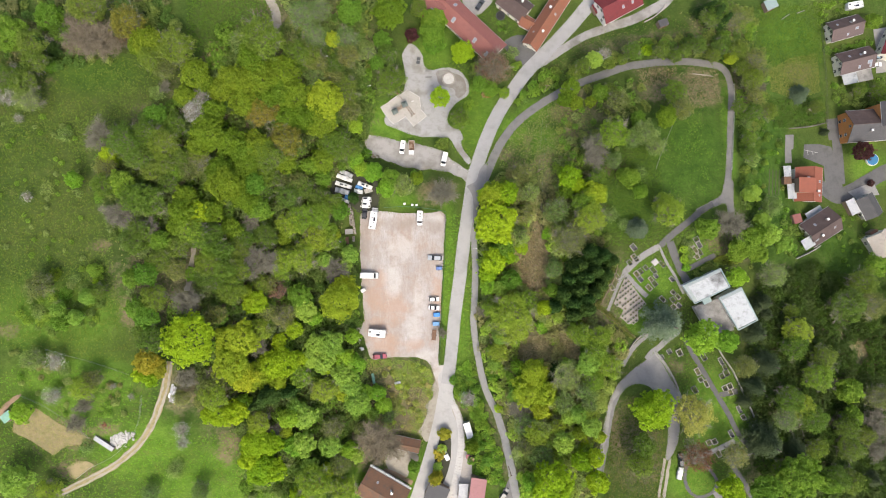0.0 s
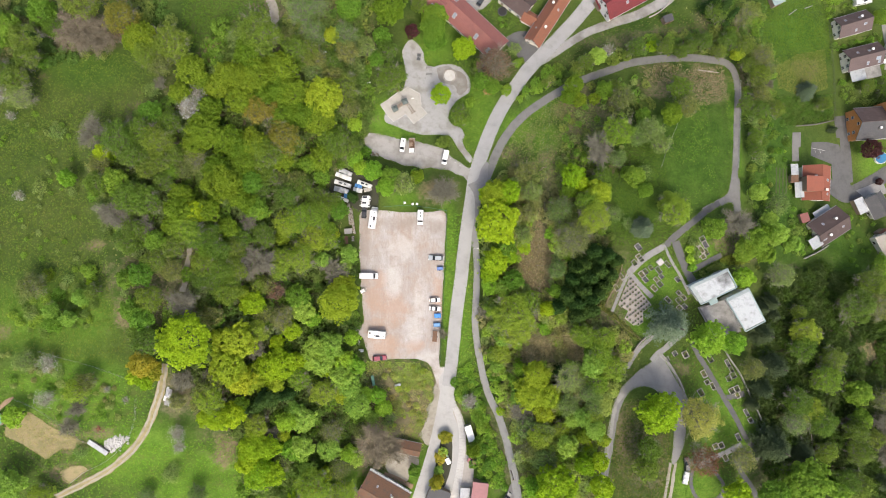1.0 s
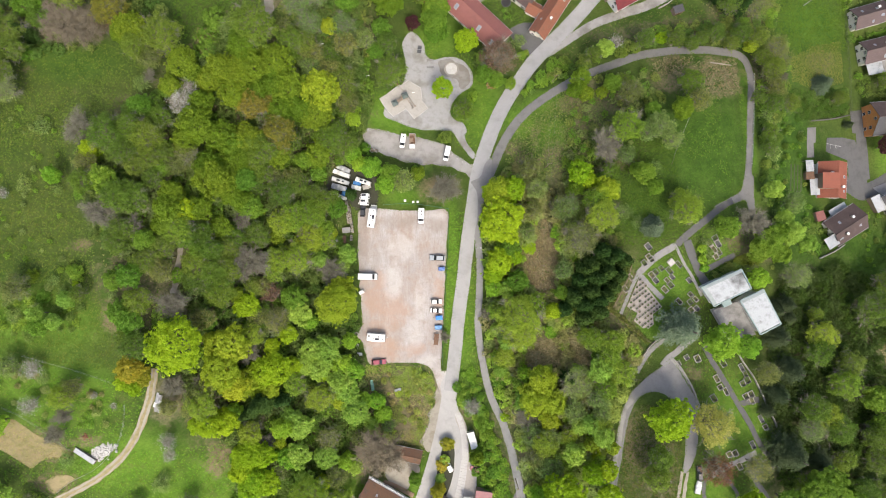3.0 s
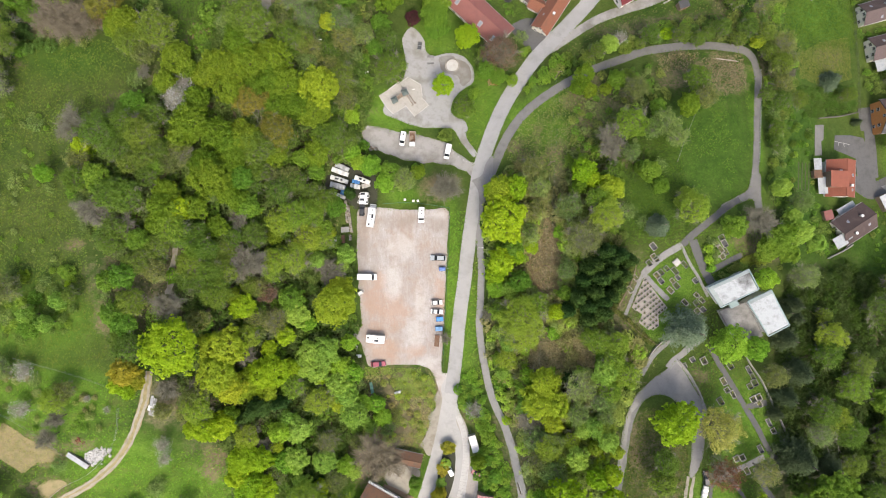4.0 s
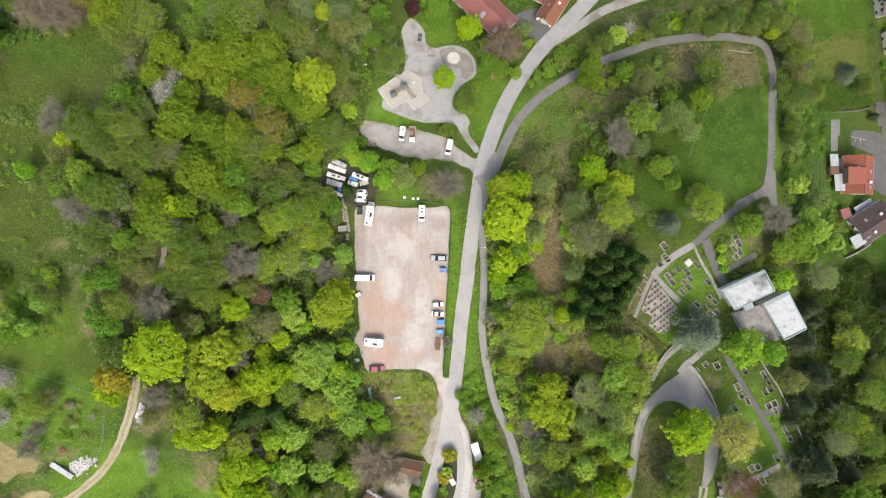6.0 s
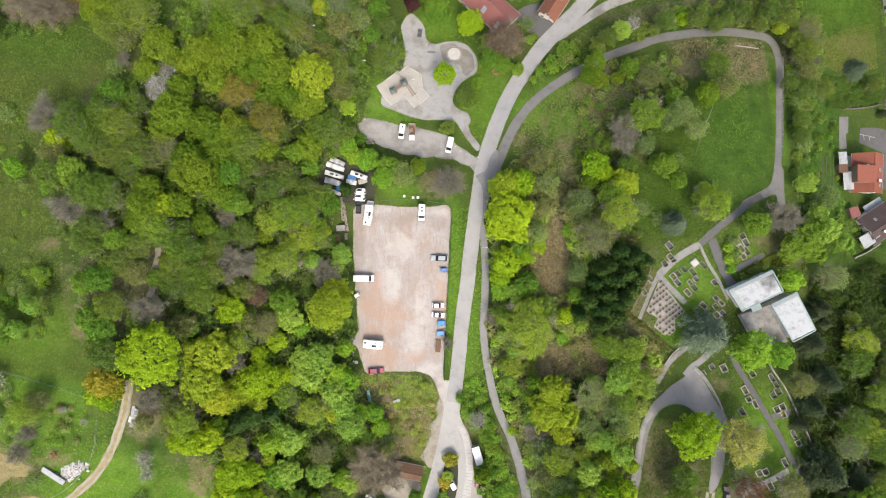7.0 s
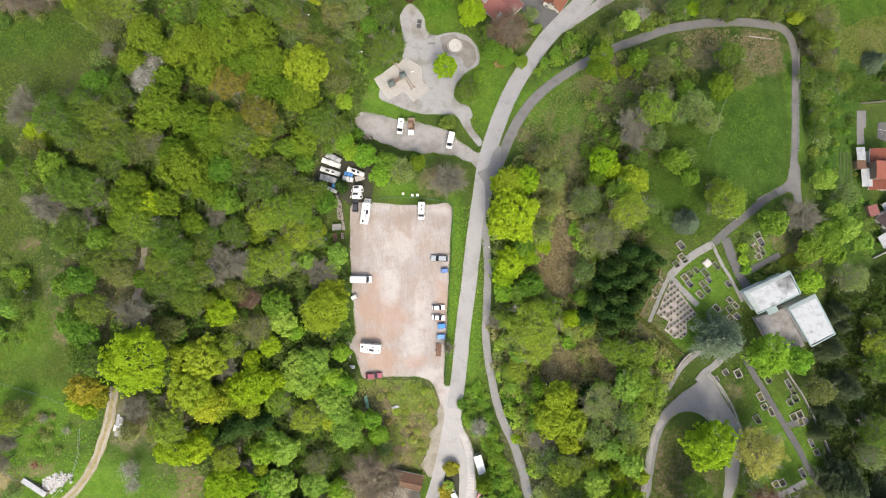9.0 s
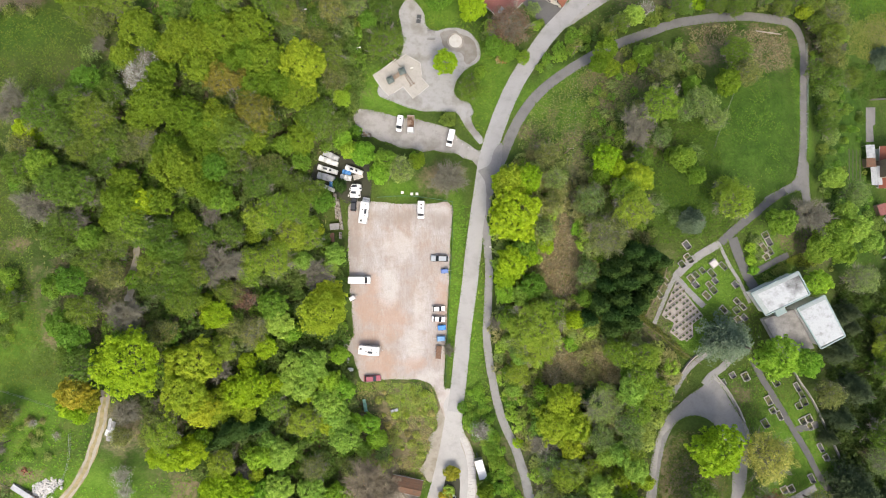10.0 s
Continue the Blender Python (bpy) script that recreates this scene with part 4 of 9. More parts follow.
def conifer(name, seed, tiers, arms, per, tall=2.6, droop=0.25, leaf=0.10, thin=1.0):
    """Whorls of drooping needle-clad arms, radius 1."""
    rng = np.random.default_rng(seed)
    ps, ns, sz = [], [], []
    for k in range(tiers):
        t = (k + 0.5) / tiers
        z0, reach = tall * (0.16 + 0.84 * t), (1 - t) ** 0.8 * rng.uniform(0.9, 1.08) + 0.05
        for j in range(max(5, int(arms * (1 - 0.55 * t)))):
            a = rng.uniform(0, 6.283)
            long = reach * rng.uniform(0.7, 1.1)
            s = rng.uniform(0.1, 1.0, int(per * (0.35 + 0.65 * (1 - t))))
            wide = 0.16 * (1.05 - s) * thin + 0.03
            off = rng.normal(size=len(s)) * wide
            x, y = math.cos(a), math.sin(a)
            p = np.stack([x * s * long - y * off, y * s * long + x * off, z0 - droop * long * s ** 2 + rng.normal(size=len(s)) * 0.02], 1)
            ps.append(p)
            ns.append(np.stack([x * 0.35 + rng.normal(size=len(s)) * 0.4, y * 0.35 + rng.normal(size=len(s)) * 0.4, np.ones(len(s))], 1))
            sz.append(np.full(len(s), leaf))
    v, f = cards(np.concatenate(ps), np.concatenate(ns), np.concatenate(sz), rng, 2.2)
    return mesh_of(name, v, f, NEEDLE)


CROWNS = {
    "big": [crown("big_crown", 10 + i, 420, 22, 0.066) for i in range(4)],
    "huge": [crown("huge_crown", 14 + i, 900, 17, 0.043) for i in range(2)],
    "mid": [crown("mid_crown", 20 + i, 170, 22, 0.11) for i in range(4)],
    "soft": [crown("soft_crown", 90 + i, 300, 26, 0.054, -0.25, 0.85, 1.15, 0.5, SOFT_LEAF) for i in range(4)],
    "soft_mid": [crown("soft_crown", 100 + i, 130, 26, 0.088, -0.25, 0.85, 1.15, 0.5, SOFT_LEAF) for i in range(3)],
    "small": [crown("shrub_crown", 30 + i, 26, 40, 0.20, -0.2, 0.75, 0.62) for i in range(4)],
    "loose": [crown("loose_crown", 40 + i, 90, 28, 0.125, -0.2, 0.85, 1.15, 0.7, THIN_LEAF) for i in range(3)],
    "wisp": [crown("wisp_crown", 47 + i, 30, 22, 0.22, -0.2, 0.8, 0.85, 0.6, THIN_LEAF) for i in range(3)],
    "airy": [crown("airy_crown", 45 + i, 240, 20, 0.062, -0.2, 0.85, 1.15, 0.7, THIN_LEAF) for i in range(3)],
    "blossom": [crown("blossom_crown", 50 + i, 85, 24, 0.07, -0.2, 0.75, 0.85, 0.95, PETAL) for i in range(3)],
    "blossom_thin": [crown("thin_blossom_crown", 55 + i, 46, 18, 0.062, -0.2, 0.75, 0.9, 1.0, PETAL) for i in range(2)],
    "bare": [bare_branches("bare_crown", 60 + i) for i in range(3)],
    "limbs": [bare_branches("branchwork", 65 + i, 4) for i in range(3)],
    "conifer": [conifer("conifer_crown", 70 + i, 17, 15, 24, leaf=0.085) for i in range(3)],
    "spruce": [conifer("spruce_crown", 85, 18, 27, 58, 2.0, 0.28, 0.052, 0.7)],
    "cedar": [conifer("cedar_crown", 80, 15, 22, 62, 2.0, 0.12, 0.036, 0.8)],
}
TRUNKS = [trunk("tree_trunk", 5 + i) for i in range(3)]
STEM = [trunk("shrub_stem", 15, 0.4, 0.04, 5, 0.5)]
SPAR = [trunk("conifer_trunk", 16, 2.3, 0.035, 0)]
# kind: colour, shape, label, category
KINDS = {
    "maple": ((0.2, 0.281, 0.03), "leafy", "broad maple with a dense bright yellow-green crown", "tree"),
    "oak": ((0.189, 0.262, 0.051), "soft", "spreading oak with an olive green spring crown", "tree"),
    "lime": ((0.195, 0.314, 0.048), "leafy", "broadleaf tree with a fresh mid-green crown", "tree"),
    "ash": ((0.184, 0.248, 0.057), "soft", "broadleaf tree with a dull dark green crown", "tree"),
    "hornbeam": ((0.36, 0.485, 0.028), "leafy", "hornbeam with a dense bright lemon-green crown", "tree"),
    "field_maple": ((0.42, 0.475, 0.048), "leafy", "broad field maple with a dense yellow-olive crown", "tree"),
    "elm": ((0.30, 0.385, 0.062), "soft", "broad elm with a pale olive green crown", "tree"),
    "hazel": ((0.31, 0.475, 0.06), "leafy", "broadleaf tree with a light fresh green crown", "tree"),
    "alder": ((0.34, 0.475, 0.11), "leafy", "broadleaf tree with a soft mid-green crown", "tree"),
    "copper": ((0.42, 0.365, 0.05), "leafy", "budding tree with a brownish orange crown", "tree"),
    "russet": ((0.294, 0.261, 0.062), "soft", "budding oak with a russet olive crown", "tree"),
    "beech": ((0.10, 0.035, 0.05), "leafy", "copper beech with a dark red crown", "tree"),
    "golden": ((0.47, 0.43, 0.15), "soft", "budding tree with a golden tan crown", "tree"),
    "redbud": ((0.27, 0.105, 0.10), "loose", "half-leafed ornamental tree with a dusty red crown", "tree"),
    "willow": ((0.27, 0.35, 0.14), "loose", "thin-leaved tree with a pale grey-green crown", "tree"),
    "haze": ((0.265, 0.28, 0.115), "loose", "half-leafed tree with a thin olive brown crown", "tree"),
    "plum": ((0.25, 0.155, 0.145), "loose", "budding tree with a thin purplish brown crown", "tree"),
    "cherry": ((0.50, 0.50, 0.475), "blossom", "fruit tree in full white blossom", "tree"),
    "bare": ((0.74, 0.76, 0.69), "bare", "leafless tree with fine grey branches", "tree"),
    "walnut": ((0.80, 0.73, 0.62), "bare", "leafless tree with a dense brown twiggy crown", "tree"),
    "fir": ((0.034, 0.066, 0.014), "conifer", "tall dark green conifer", "conifer"),
    "spruce": ((0.084, 0.112, 0.09), "spruce", "blue spruce with silvery needles", "conifer"),
    "cedar": ((0.15, 0.178, 0.155), "cedar", "spreading grey-green cedar beside the chapel", "conifer"),
    "yew": ((0.048, 0.065, 0.037), "cedar", "dark grey-green conifer with spreading arms", "conifer"),
}
NAMES = {"russet": "oak_tree", "copper": "budding_tree", "beech": "copper_beech", "field_maple": "field_maple", "haze": "half_leafed_tree", "plum": "plum_tree", "bare": "bare_tree", "walnut": "bare_tree"}
SEEDS = {}
PLANTED = []
dice = random.Random(4)


def seedling(kind, size, i):
    """The first tree of a kind and size, of which the others are copies."""
    colour, form, label, category = KINDS[kind]
    shapes = CROWNS[size]
    key = (kind, size, i % len(shapes))
    if key not in SEEDS:
        name = {"small": "shrub", "conifer": "conifer", "cedar": "conifer", "spruce": "conifer"}.get(size, NAMES.get(kind, kind + "_tree"))
        if size == "small":
            label = label.replace("broad maple", "maple shrub").replace("spreading oak", "oak shrub").replace("broad elm", "elm shrub").replace("hornbeam", "hornbeam shrub").replace("tree", "shrub").replace("crown", "top")
            category = "shrub"
        root = new(name)
        tagged(root, label, category, group="trees of the wood" if category == "tree" else "shrubs" if category == "shrub" else "conifers")
        top = new("crown", shapes[i % len(shapes)])
        top.parent, top.color = root, (*colour, 1)
        stem = STEM if size == "small" else SPAR if form in ("conifer", "cedar", "spruce") else TRUNKS
        base = new("trunk", stem[i % len(stem)])
        base.parent = root
        if form in ("loose", "soft", "blossom") and size not in ("wisp", "small"):
            boughs = new("branchwork", CROWNS["limbs"][i % 3])
            boughs.parent = root
        SEEDS[key] = [root, False]
    return SEEDS[key]


def plant(kind, *places):
    """Trees or shrubs of one kind at (x, y, crown radius)."""
    form = KINDS[kind][1]
    for x, y, r in places:
        size = form
        if form == "leafy":
            size = "huge" if r > 6.6 else "big" if r > 4.2 else "mid" if r > 2.0 else "small"
        if form == "soft":
            size = "soft" if r > 4.0 else "soft_mid" if r > 2.0 else "small"
        if form == "blossom" and r < 3.1:
            size = "blossom_thin"
        if form == "loose" and r > 3.4:
            size = "airy"
        if form == "loose" and r < 2.2:
            size = "wisp"
        seed = seedling(kind, size, dice.randrange(12))
        tall = min(3.8 + 1.75 * r, 3.4 * r) / (2.0 * r) * dice.uniform(0.88, 1.12) if size != "small" else dice.uniform(0.85, 1.2)
        if size == "wisp":
            tall = dice.uniform(0.6, 0.85)
        if form in ("conifer", "cedar"):
            tall *= 0.72 if kind == "yew" else 1.05
        if form == "spruce":
            tall = 0.95
        m = pose(x, y, float(ground(x, y)), 0, 0, dice.uniform(0, 360)) @ Matrix.Diagonal((r * dice.uniform(0.93, 1.07), r * dice.uniform(0.93, 1.07), r * min(tall, 1.9), 1))
        if seed[1]:
            copy_thing(seed[0], m @ Matrix.Diagonal([1 / v for v in seed[0].scale] + [1]))
        else:
            seed[0].matrix_basis, seed[1] = m, True
        PLANTED.append((x, y, r))



def arrays(me):
    v = np.empty(len(me.vertices) * 3)
    me.vertices.foreach_get("co", v)
    return v.reshape(-1, 3)


LIGHT_CROWNS = [arrays(crown("light_crown", 95 + i, 30, 16, 0.185, -0.1, 0.8, 0.55)) for i in range(4)]


def inside(p, poly):
    hit = False
    for (x1, y1), (x2, y2) in zip(poly, poly[1:] + poly[:1]):
        if (y1 > p[1]) != (y2 > p[1]) and p[0] < (x2 - x1) * (p[1] - y1) / (y2 - y1) + x1:
            hit = not hit
    return hit


def inside_many(q, poly):
    ok = np.zeros(len(q), bool)
    for (x1, y1), (x2, y2) in zip(poly, poly[1:] + poly[:1]):
        ok ^= ((y1 > q[:, 1]) != (y2 > q[:, 1])) & (q[:, 0] < (x2 - x1) * (q[:, 1] - y1) / (y2 - y1 + 1e-9) + x1)
    return ok


def open_ground(q, outline, margin):
    """Which of the points lie in the outline and off the roads and yards."""
    ok = inside_many(q, outline)
    for yard in YARDS:
        ok &= ~inside_many(q, yard)
    road = np.array(CLEAR)
    lo, hi = q.min(0) - 5, q.max(0) + 5
    road = road[(road[:, 0] > lo[0]) & (road[:, 0] < hi[0]) & (road[:, 1] > lo[1]) & (road[:, 1] < hi[1])]
    for x, y, w in road:
        ok &= (q[:, 0] - x) ** 2 + (q[:, 1] - y) ** 2 > (w + margin) ** 2
    return ok


def thicket(outline, n, low, high, colours, seed, label, gap=0.75, own=0.55):
    """Uncountable young growth that fills what the trees leave open: one object for each tone."""
    r = random.Random(seed)
    xr, yr = [p[0] for p in outline], [p[1] for p in outline]
    heaps, done = [[] for _ in colours], []
    spots = np.array([(r.uniform(min(xr), max(xr)), r.uniform(min(yr), max(yr))) for _ in range(n)])
    free = open_ground(spots, outline, 0.75 * (low + high) / 2)
    for glade in GLADES:
        free &= ~inside_many(spots, glade)
    for q in [tuple(p) for p in spots[free].tolist()]:
        size = r.uniform(low, high)
        if any((q[0] - x) ** 2 + (q[1] - y) ** 2 < (gap * (s + 0.3 * size)) ** 2 for x, y, s in PLANTED):
            continue
        if any((q[0] - x) ** 2 + (q[1] - y) ** 2 < (own * (s + size)) ** 2 for x, y, s in done):
            continue
        done.append((*q, size))
        a = r.uniform(0, 6.283)
        v = LIGHT_CROWNS[r.randrange(4)] * np.array([size, size, size * r.uniform(0.8, 1.5)])
        v = np.stack([v[:, 0] * math.cos(a) - v[:, 1] * math.sin(a) + q[0], v[:, 0] * math.sin(a) + v[:, 1] * math.cos(a) + q[1], v[:, 2] + float(ground(*q))], 1)
        heaps[r.randrange(len(colours))].append(v)
    for colour, heap in zip(colours, heaps):
        if heap:
            v = np.concatenate(heap)
            ob = new("undergrowth", mesh_of("undergrowth", v, np.arange(len(v)).reshape(-1, 3), LEAF))
            ob.color = (*colour, 1)
            tagged(ob, label, "undergrowth", kind="stuff")


# ---- trees, by kind ----
plant("maple", (-17.9, 78.6, 5.9), (-85.1, 59.9, 4.5), (-88.4, 59.4, 2.9), (-71.8, 51.2, 4.4), (-70.0, 49.1, 2.7), (-75.2, 45.1, 2.9), (-79.7, 37.0, 2.0), (-67.0, 40.5, 3.5), (-67.8, 33.8, 5.2), (-62.1, 50.3, 4.4), (-65.7, 47.0, 3.6), (-63.0, 31.9, 4.5), (-65.4, 23.5, 4.4), (-60.1, 29.3, 4.2), (-73.7, 15.8, 3.2), (-66.8, 14.8, 2.2), (-76.0, 7.1, 2.8), (-63.2, 6.7, 3.0), (-63.8, 19.8, 5.6), (-62.2, 21.6, 4.2))
plant("maple", (-109.3, -6.4, 1.8), (-56.7, 56.8, 4.5), (-49.3, 54.0, 5.2), (-54.7, 51.8, 5.1), (-59.0, 49.8, 4.2), (-59.8, 44.1, 4.2), (-49.8, 48.4, 4.3), (-54.1, 45.3, 3.7), (-46.2, 47.8, 5.3), (-38.7, 41.2, 5.4), (-43.2, 41.7, 4.4), (-48.8, 40.8, 4.0), (-56.6, 31.0, 5.1), (-59.4, 26.3, 4.5), (-49.3, 28.1, 3.9), (-38.8, 28.9, 4.2), (-61.0, 16.5, 3.3), (-58.7, 14.4, 3.1), (-55.6, 11.5, 1.6), (-50.0, 3.9, 2.2))
plant("maple", (-59.4, -12.3, 2.1), (-9.0, 24.1, 2.3), (-5.8, 77.4, 2.4), (-17.6, 76.5, 2.4), (38.3, 18.9, 2.4), (40.9, 52.9, 3.3), (39.0, 49.2, 2.3), (43.4, 48.7, 2.0), (48.1, 49.3, 1.8), (68.1, 41.5, 3.3), (94.8, 5.2, 3.1), (8.8, -62.3, 2.3), (40.5, -54.4, 2.1), (-55.3, 23.8, 3.7), (-70.6, 29.8, 3.5), (8.5, -62.8, 2.1), (-74.0, 11.4, 3.8), (-67.3, 11.7, 3.5))
plant("hornbeam", (-45.9, -78.2, 3.6), (31.9, -68.4, 6.4), (44.7, -67.4, 3.3), (81.1, -67.6, 3.9), (-94.0, 26.9, 2.3), (-94.0, 26.1, 2.0), (-71.0, 10.8, 3.6), (-97.9, -8.5, 0.9), (-70.3, -24.3, 7.8), (-81.7, -34.9, 2.8), (-85.9, -34.9, 2.0), (-65.2, -47.8, 3.7), (-61.6, -47.4, 3.8), (-68.7, -47.7, 2.4), (-57.0, -15.3, 3.7), (-47.2, -24.2, 3.0), (-51.0, -27.6, 2.5), (-49.0, -33.6, 4.8), (-53.1, -35.1, 4.2), (-45.5, -33.7, 2.9))
plant("hornbeam", (-37.4, -36.9, 2.6), (-56.7, -58.3, 4.8), (-53.1, -58.7, 3.7), (-58.9, -62.7, 3.7), (-56.1, -66.4, 5.2), (-52.5, -66.8, 3.9), (-37.6, -70.1, 2.6), (19.7, 18.5, 3.6), (13.4, 17.9, 2.8), (16.4, 8.6, 6.6), (25.1, 1.5, 2.0), (20.6, -1.8, 2.3), (38.9, 22.8, 3.5), (42.0, 20.4, 2.5), (31.4, -17.8, 2.4), (24.2, -42.8, 2.7), (17.6, -51.0, 1.3), (43.3, -57.3, 1.9), (40.6, -62.0, 3.2), (44.4, -60.7, 2.8))
plant("hornbeam", (66.7, 66.2, 2.0), (59.9, -45.0, 6.0), (-1.4, 51.3, 3.6), (6.0, 67.1, 3.8), (15.6, -2.9, 4.1), (14.1, -7.1, 3.3))
plant("field_maple", (-60.6, -25.7, 6.2), (-61.7, -32.4, 5.6), (-59.2, -37.1, 4.5), (-31.7, -11.5, 4.4), (-56.9, -37.3, 4.3), (-51.9, -39.8, 3.4), (-36.2, 4.8, 2.0), (-31.9, -45.4, 3.0), (-49.4, -56.0, 2.1), (15.6, 17.7, 4.4), (45.9, 17.7, 3.6), (46.2, -55.1, 2.1), (92.0, 62.0, 2.1), (27.7, -37.6, 4.7), (26.0, -43.8, 5.0), (31.3, -44.0, 3.9), (29.9, -49.6, 3.1), (-35.2, 66.7, 2.3), (-36.9, 46.5, 6.3), (-32.7, -15.7, 6.7))
plant("elm", (-110.9, -67.7, 3.5), (-32.0, -75.8, 4.6), (-40.4, -72.3, 5.9), (-99.0, -37.1, 3.3), (-49.5, -2.5, 3.8), (-50.9, -5.9, 3.1), (-44.5, -1.7, 4.5), (-41.0, 3.9, 3.9), (-37.4, 3.2, 3.1), (-55.8, -23.8, 3.4), (-45.3, -39.1, 3.5), (-37.9, -43.7, 4.2), (-56.3, -52.5, 3.4), (21.3, -19.3, 6.4), (14.9, -17.9, 3.1), (25.5, -16.3, 3.5), (21.7, -24.2, 5.4), (43.0, 14.6, 3.7), (43.9, 10.1, 4.9), (52.2, 36.2, 4.8))
plant("elm", (66.5, 11.8, 4.0), (65.4, 14.1, 3.0), (45.0, -39.0, 3.0), (-45.1, 10.2, 4.8), (-40.2, 11.2, 4.4), (-48.1, 8.3, 3.8), (-72.0, 5.7, 4.3), (-66.6, -41.7, 4.0), (45.6, -30.8, 3.8), (46.9, -25.7, 3.4), (42.5, -25.7, 3.4), (49.1, -34.2, 3.3), (43.2, -49.7, 2.7), (17.3, -32.1, 3.1), (34.9, -53.6, 2.3), (40.0, -24.4, 2.7), (28.1, -55.8, 3.9), (107.1, -24.4, 4.3), (112.3, -37.7, 4.6), (106.3, -46.4, 3.6))
plant("oak", (149.3, 54.8, 2.9), (-110.9, 63.5, 3.2), (107.2, -18.4, 2.2), (105.4, -28.6, 3.7), (101.2, -43.4, 4.2), (110.7, -58.2, 3.0), (-83.9, 55.0, 3.5), (-77.7, 35.7, 3.2), (-88.5, 30.7, 4.9), (-83.9, 32.4, 4.2), (-79.4, 30.2, 4.3), (-78.2, 33.0, 3.2), (-94.0, 18.1, 3.1), (-85.4, 14.6, 3.9), (-82.0, 13.9, 3.9), (-69.7, 4.3, 3.8), (-66.8, 5.1, 2.9), (-65.2, 0.7, 4.0), (-68.1, -3.7, 3.6), (-64.0, -5.2, 4.0))
plant("oak", (-62.2, -11.2, 4.0), (-80.3, -13.1, 3.5), (-45.5, 61.0, 3.7), (-36.2, 33.9, 4.0), (-33.3, 35.8, 3.6), (-53.5, 28.3, 5.2), (-59.8, 3.7, 3.0), (-38.8, 12.9, 3.6), (-35.8, 15.4, 3.3), (-61.6, -5.5, 4.3), (-63.5, -9.2, 3.7), (-55.5, -10.1, 2.8), (-53.4, 62.4, 6.0), (47.1, 22.5, 2.7), (71.3, 49.6, 3.5), (98.1, 55.2, 3.3), (57.3, -56.1, 3.6), (56.1, -61.1, 3.5), (12.9, 16.7, 1.7), (5.3, 43.9, 2.9))
plant("oak", (25.6, 64.3, 0.9), (97.3, -63.3, 2.9), (-17.3, 55.9, 4.7), (-76.7, 58.3, 5.2), (96.0, 35.5, 2.2), (108.4, -49.1, 4.5))
plant("lime", (-122.8, 61.3, 5.1), (-113.9, 67.3, 4.3), (125.1, -42.9, 4.2), (124.6, -50.6, 3.5), (101.6, -64.6, 6.5), (91.3, -67.5, 4.5), (114.0, -68.8, 3.4), (-3.7, 77.7, 4.2), (-30.0, 76.4, 4.0), (146.5, 78.7, 2.7), (142.6, -4.7, 3.8), (-115.7, 54.6, 2.0), (-82.0, 38.6, 3.3), (-76.4, 22.3, 2.2), (-89.5, 18.7, 3.9), (-97.6, 15.5, 1.6), (-89.7, 6.1, 2.0), (-79.3, 2.8, 2.8), (-73.3, -6.6, 1.8), (-82.1, -6.2, 3.6))
plant("lime", (-86.1, -7.6, 2.5), (-84.6, -15.8, 3.0), (-81.8, -18.3, 3.3), (-97.5, -5.6, 2.0), (-106.2, -12.0, 1.8), (-105.1, -19.5, 2.7), (-57.8, 20.5, 3.8), (-38.9, 23.5, 2.8), (-56.0, 12.2, 3.7), (-36.8, 6.9, 2.5), (-33.5, 13.0, 3.1), (-45.3, -14.0, 3.8), (-65.5, -19.2, 2.6), (-9.9, -70.1, 2.3), (-20.7, 69.6, 3.0), (-22.4, 61.9, 2.7), (-42.5, 27.3, 2.9), (-17.3, 24.0, 3.3), (-25.8, 32.2, 1.7), (-4.0, 73.1, 4.3))
plant("lime", (18.9, 0.6, 3.3), (21.3, -9.1, 3.6), (38.2, -1.8, 1.6), (33.7, -12.2, 2.2), (15.3, -32.3, 2.3), (21.9, -39.8, 2.9), (10.6, -60.7, 1.8), (12.2, -62.8, 1.8), (9.0, -68.0, 1.5), (14.1, -67.3, 1.8), (43.5, -30.4, 2.2), (50.2, 50.6, 2.6), (60.4, 41.5, 2.4), (56.2, 22.1, 3.1), (59.0, 18.0, 2.4), (55.4, 23.9, 2.0), (78.3, 6.5, 3.3), (90.4, 2.8, 4.6), (88.3, 0.2, 3.3), (95.6, -1.0, 2.8))
plant("lime", (-61.6, -8.3, 2.4), (-67.4, -0.0, 2.6), (16.1, -40.5, 2.0), (-3.2, 70.4, 3.5), (11.6, 61.7, 2.4), (12.3, 55.8, 3.1), (15.7, 54.0, 2.7), (20.4, 53.8, 1.7), (24.1, 63.3, 1.4), (26.8, 53.1, 1.4), (30.0, 55.9, 1.7), (33.3, 58.4, 1.6), (36.3, 59.8, 1.6), (24.6, 50.6, 1.0), (30.9, 53.6, 1.4), (8.2, 49.6, 1.7), (3.1, -42.7, 1.4), (4.7, -45.5, 1.5), (6.4, -44.8, 1.2), (10.6, -53.1, 1.3))
plant("lime", (13.0, -56.4, 1.5), (11.0, -54.6, 1.5), (-25.7, 58.4, 2.0))
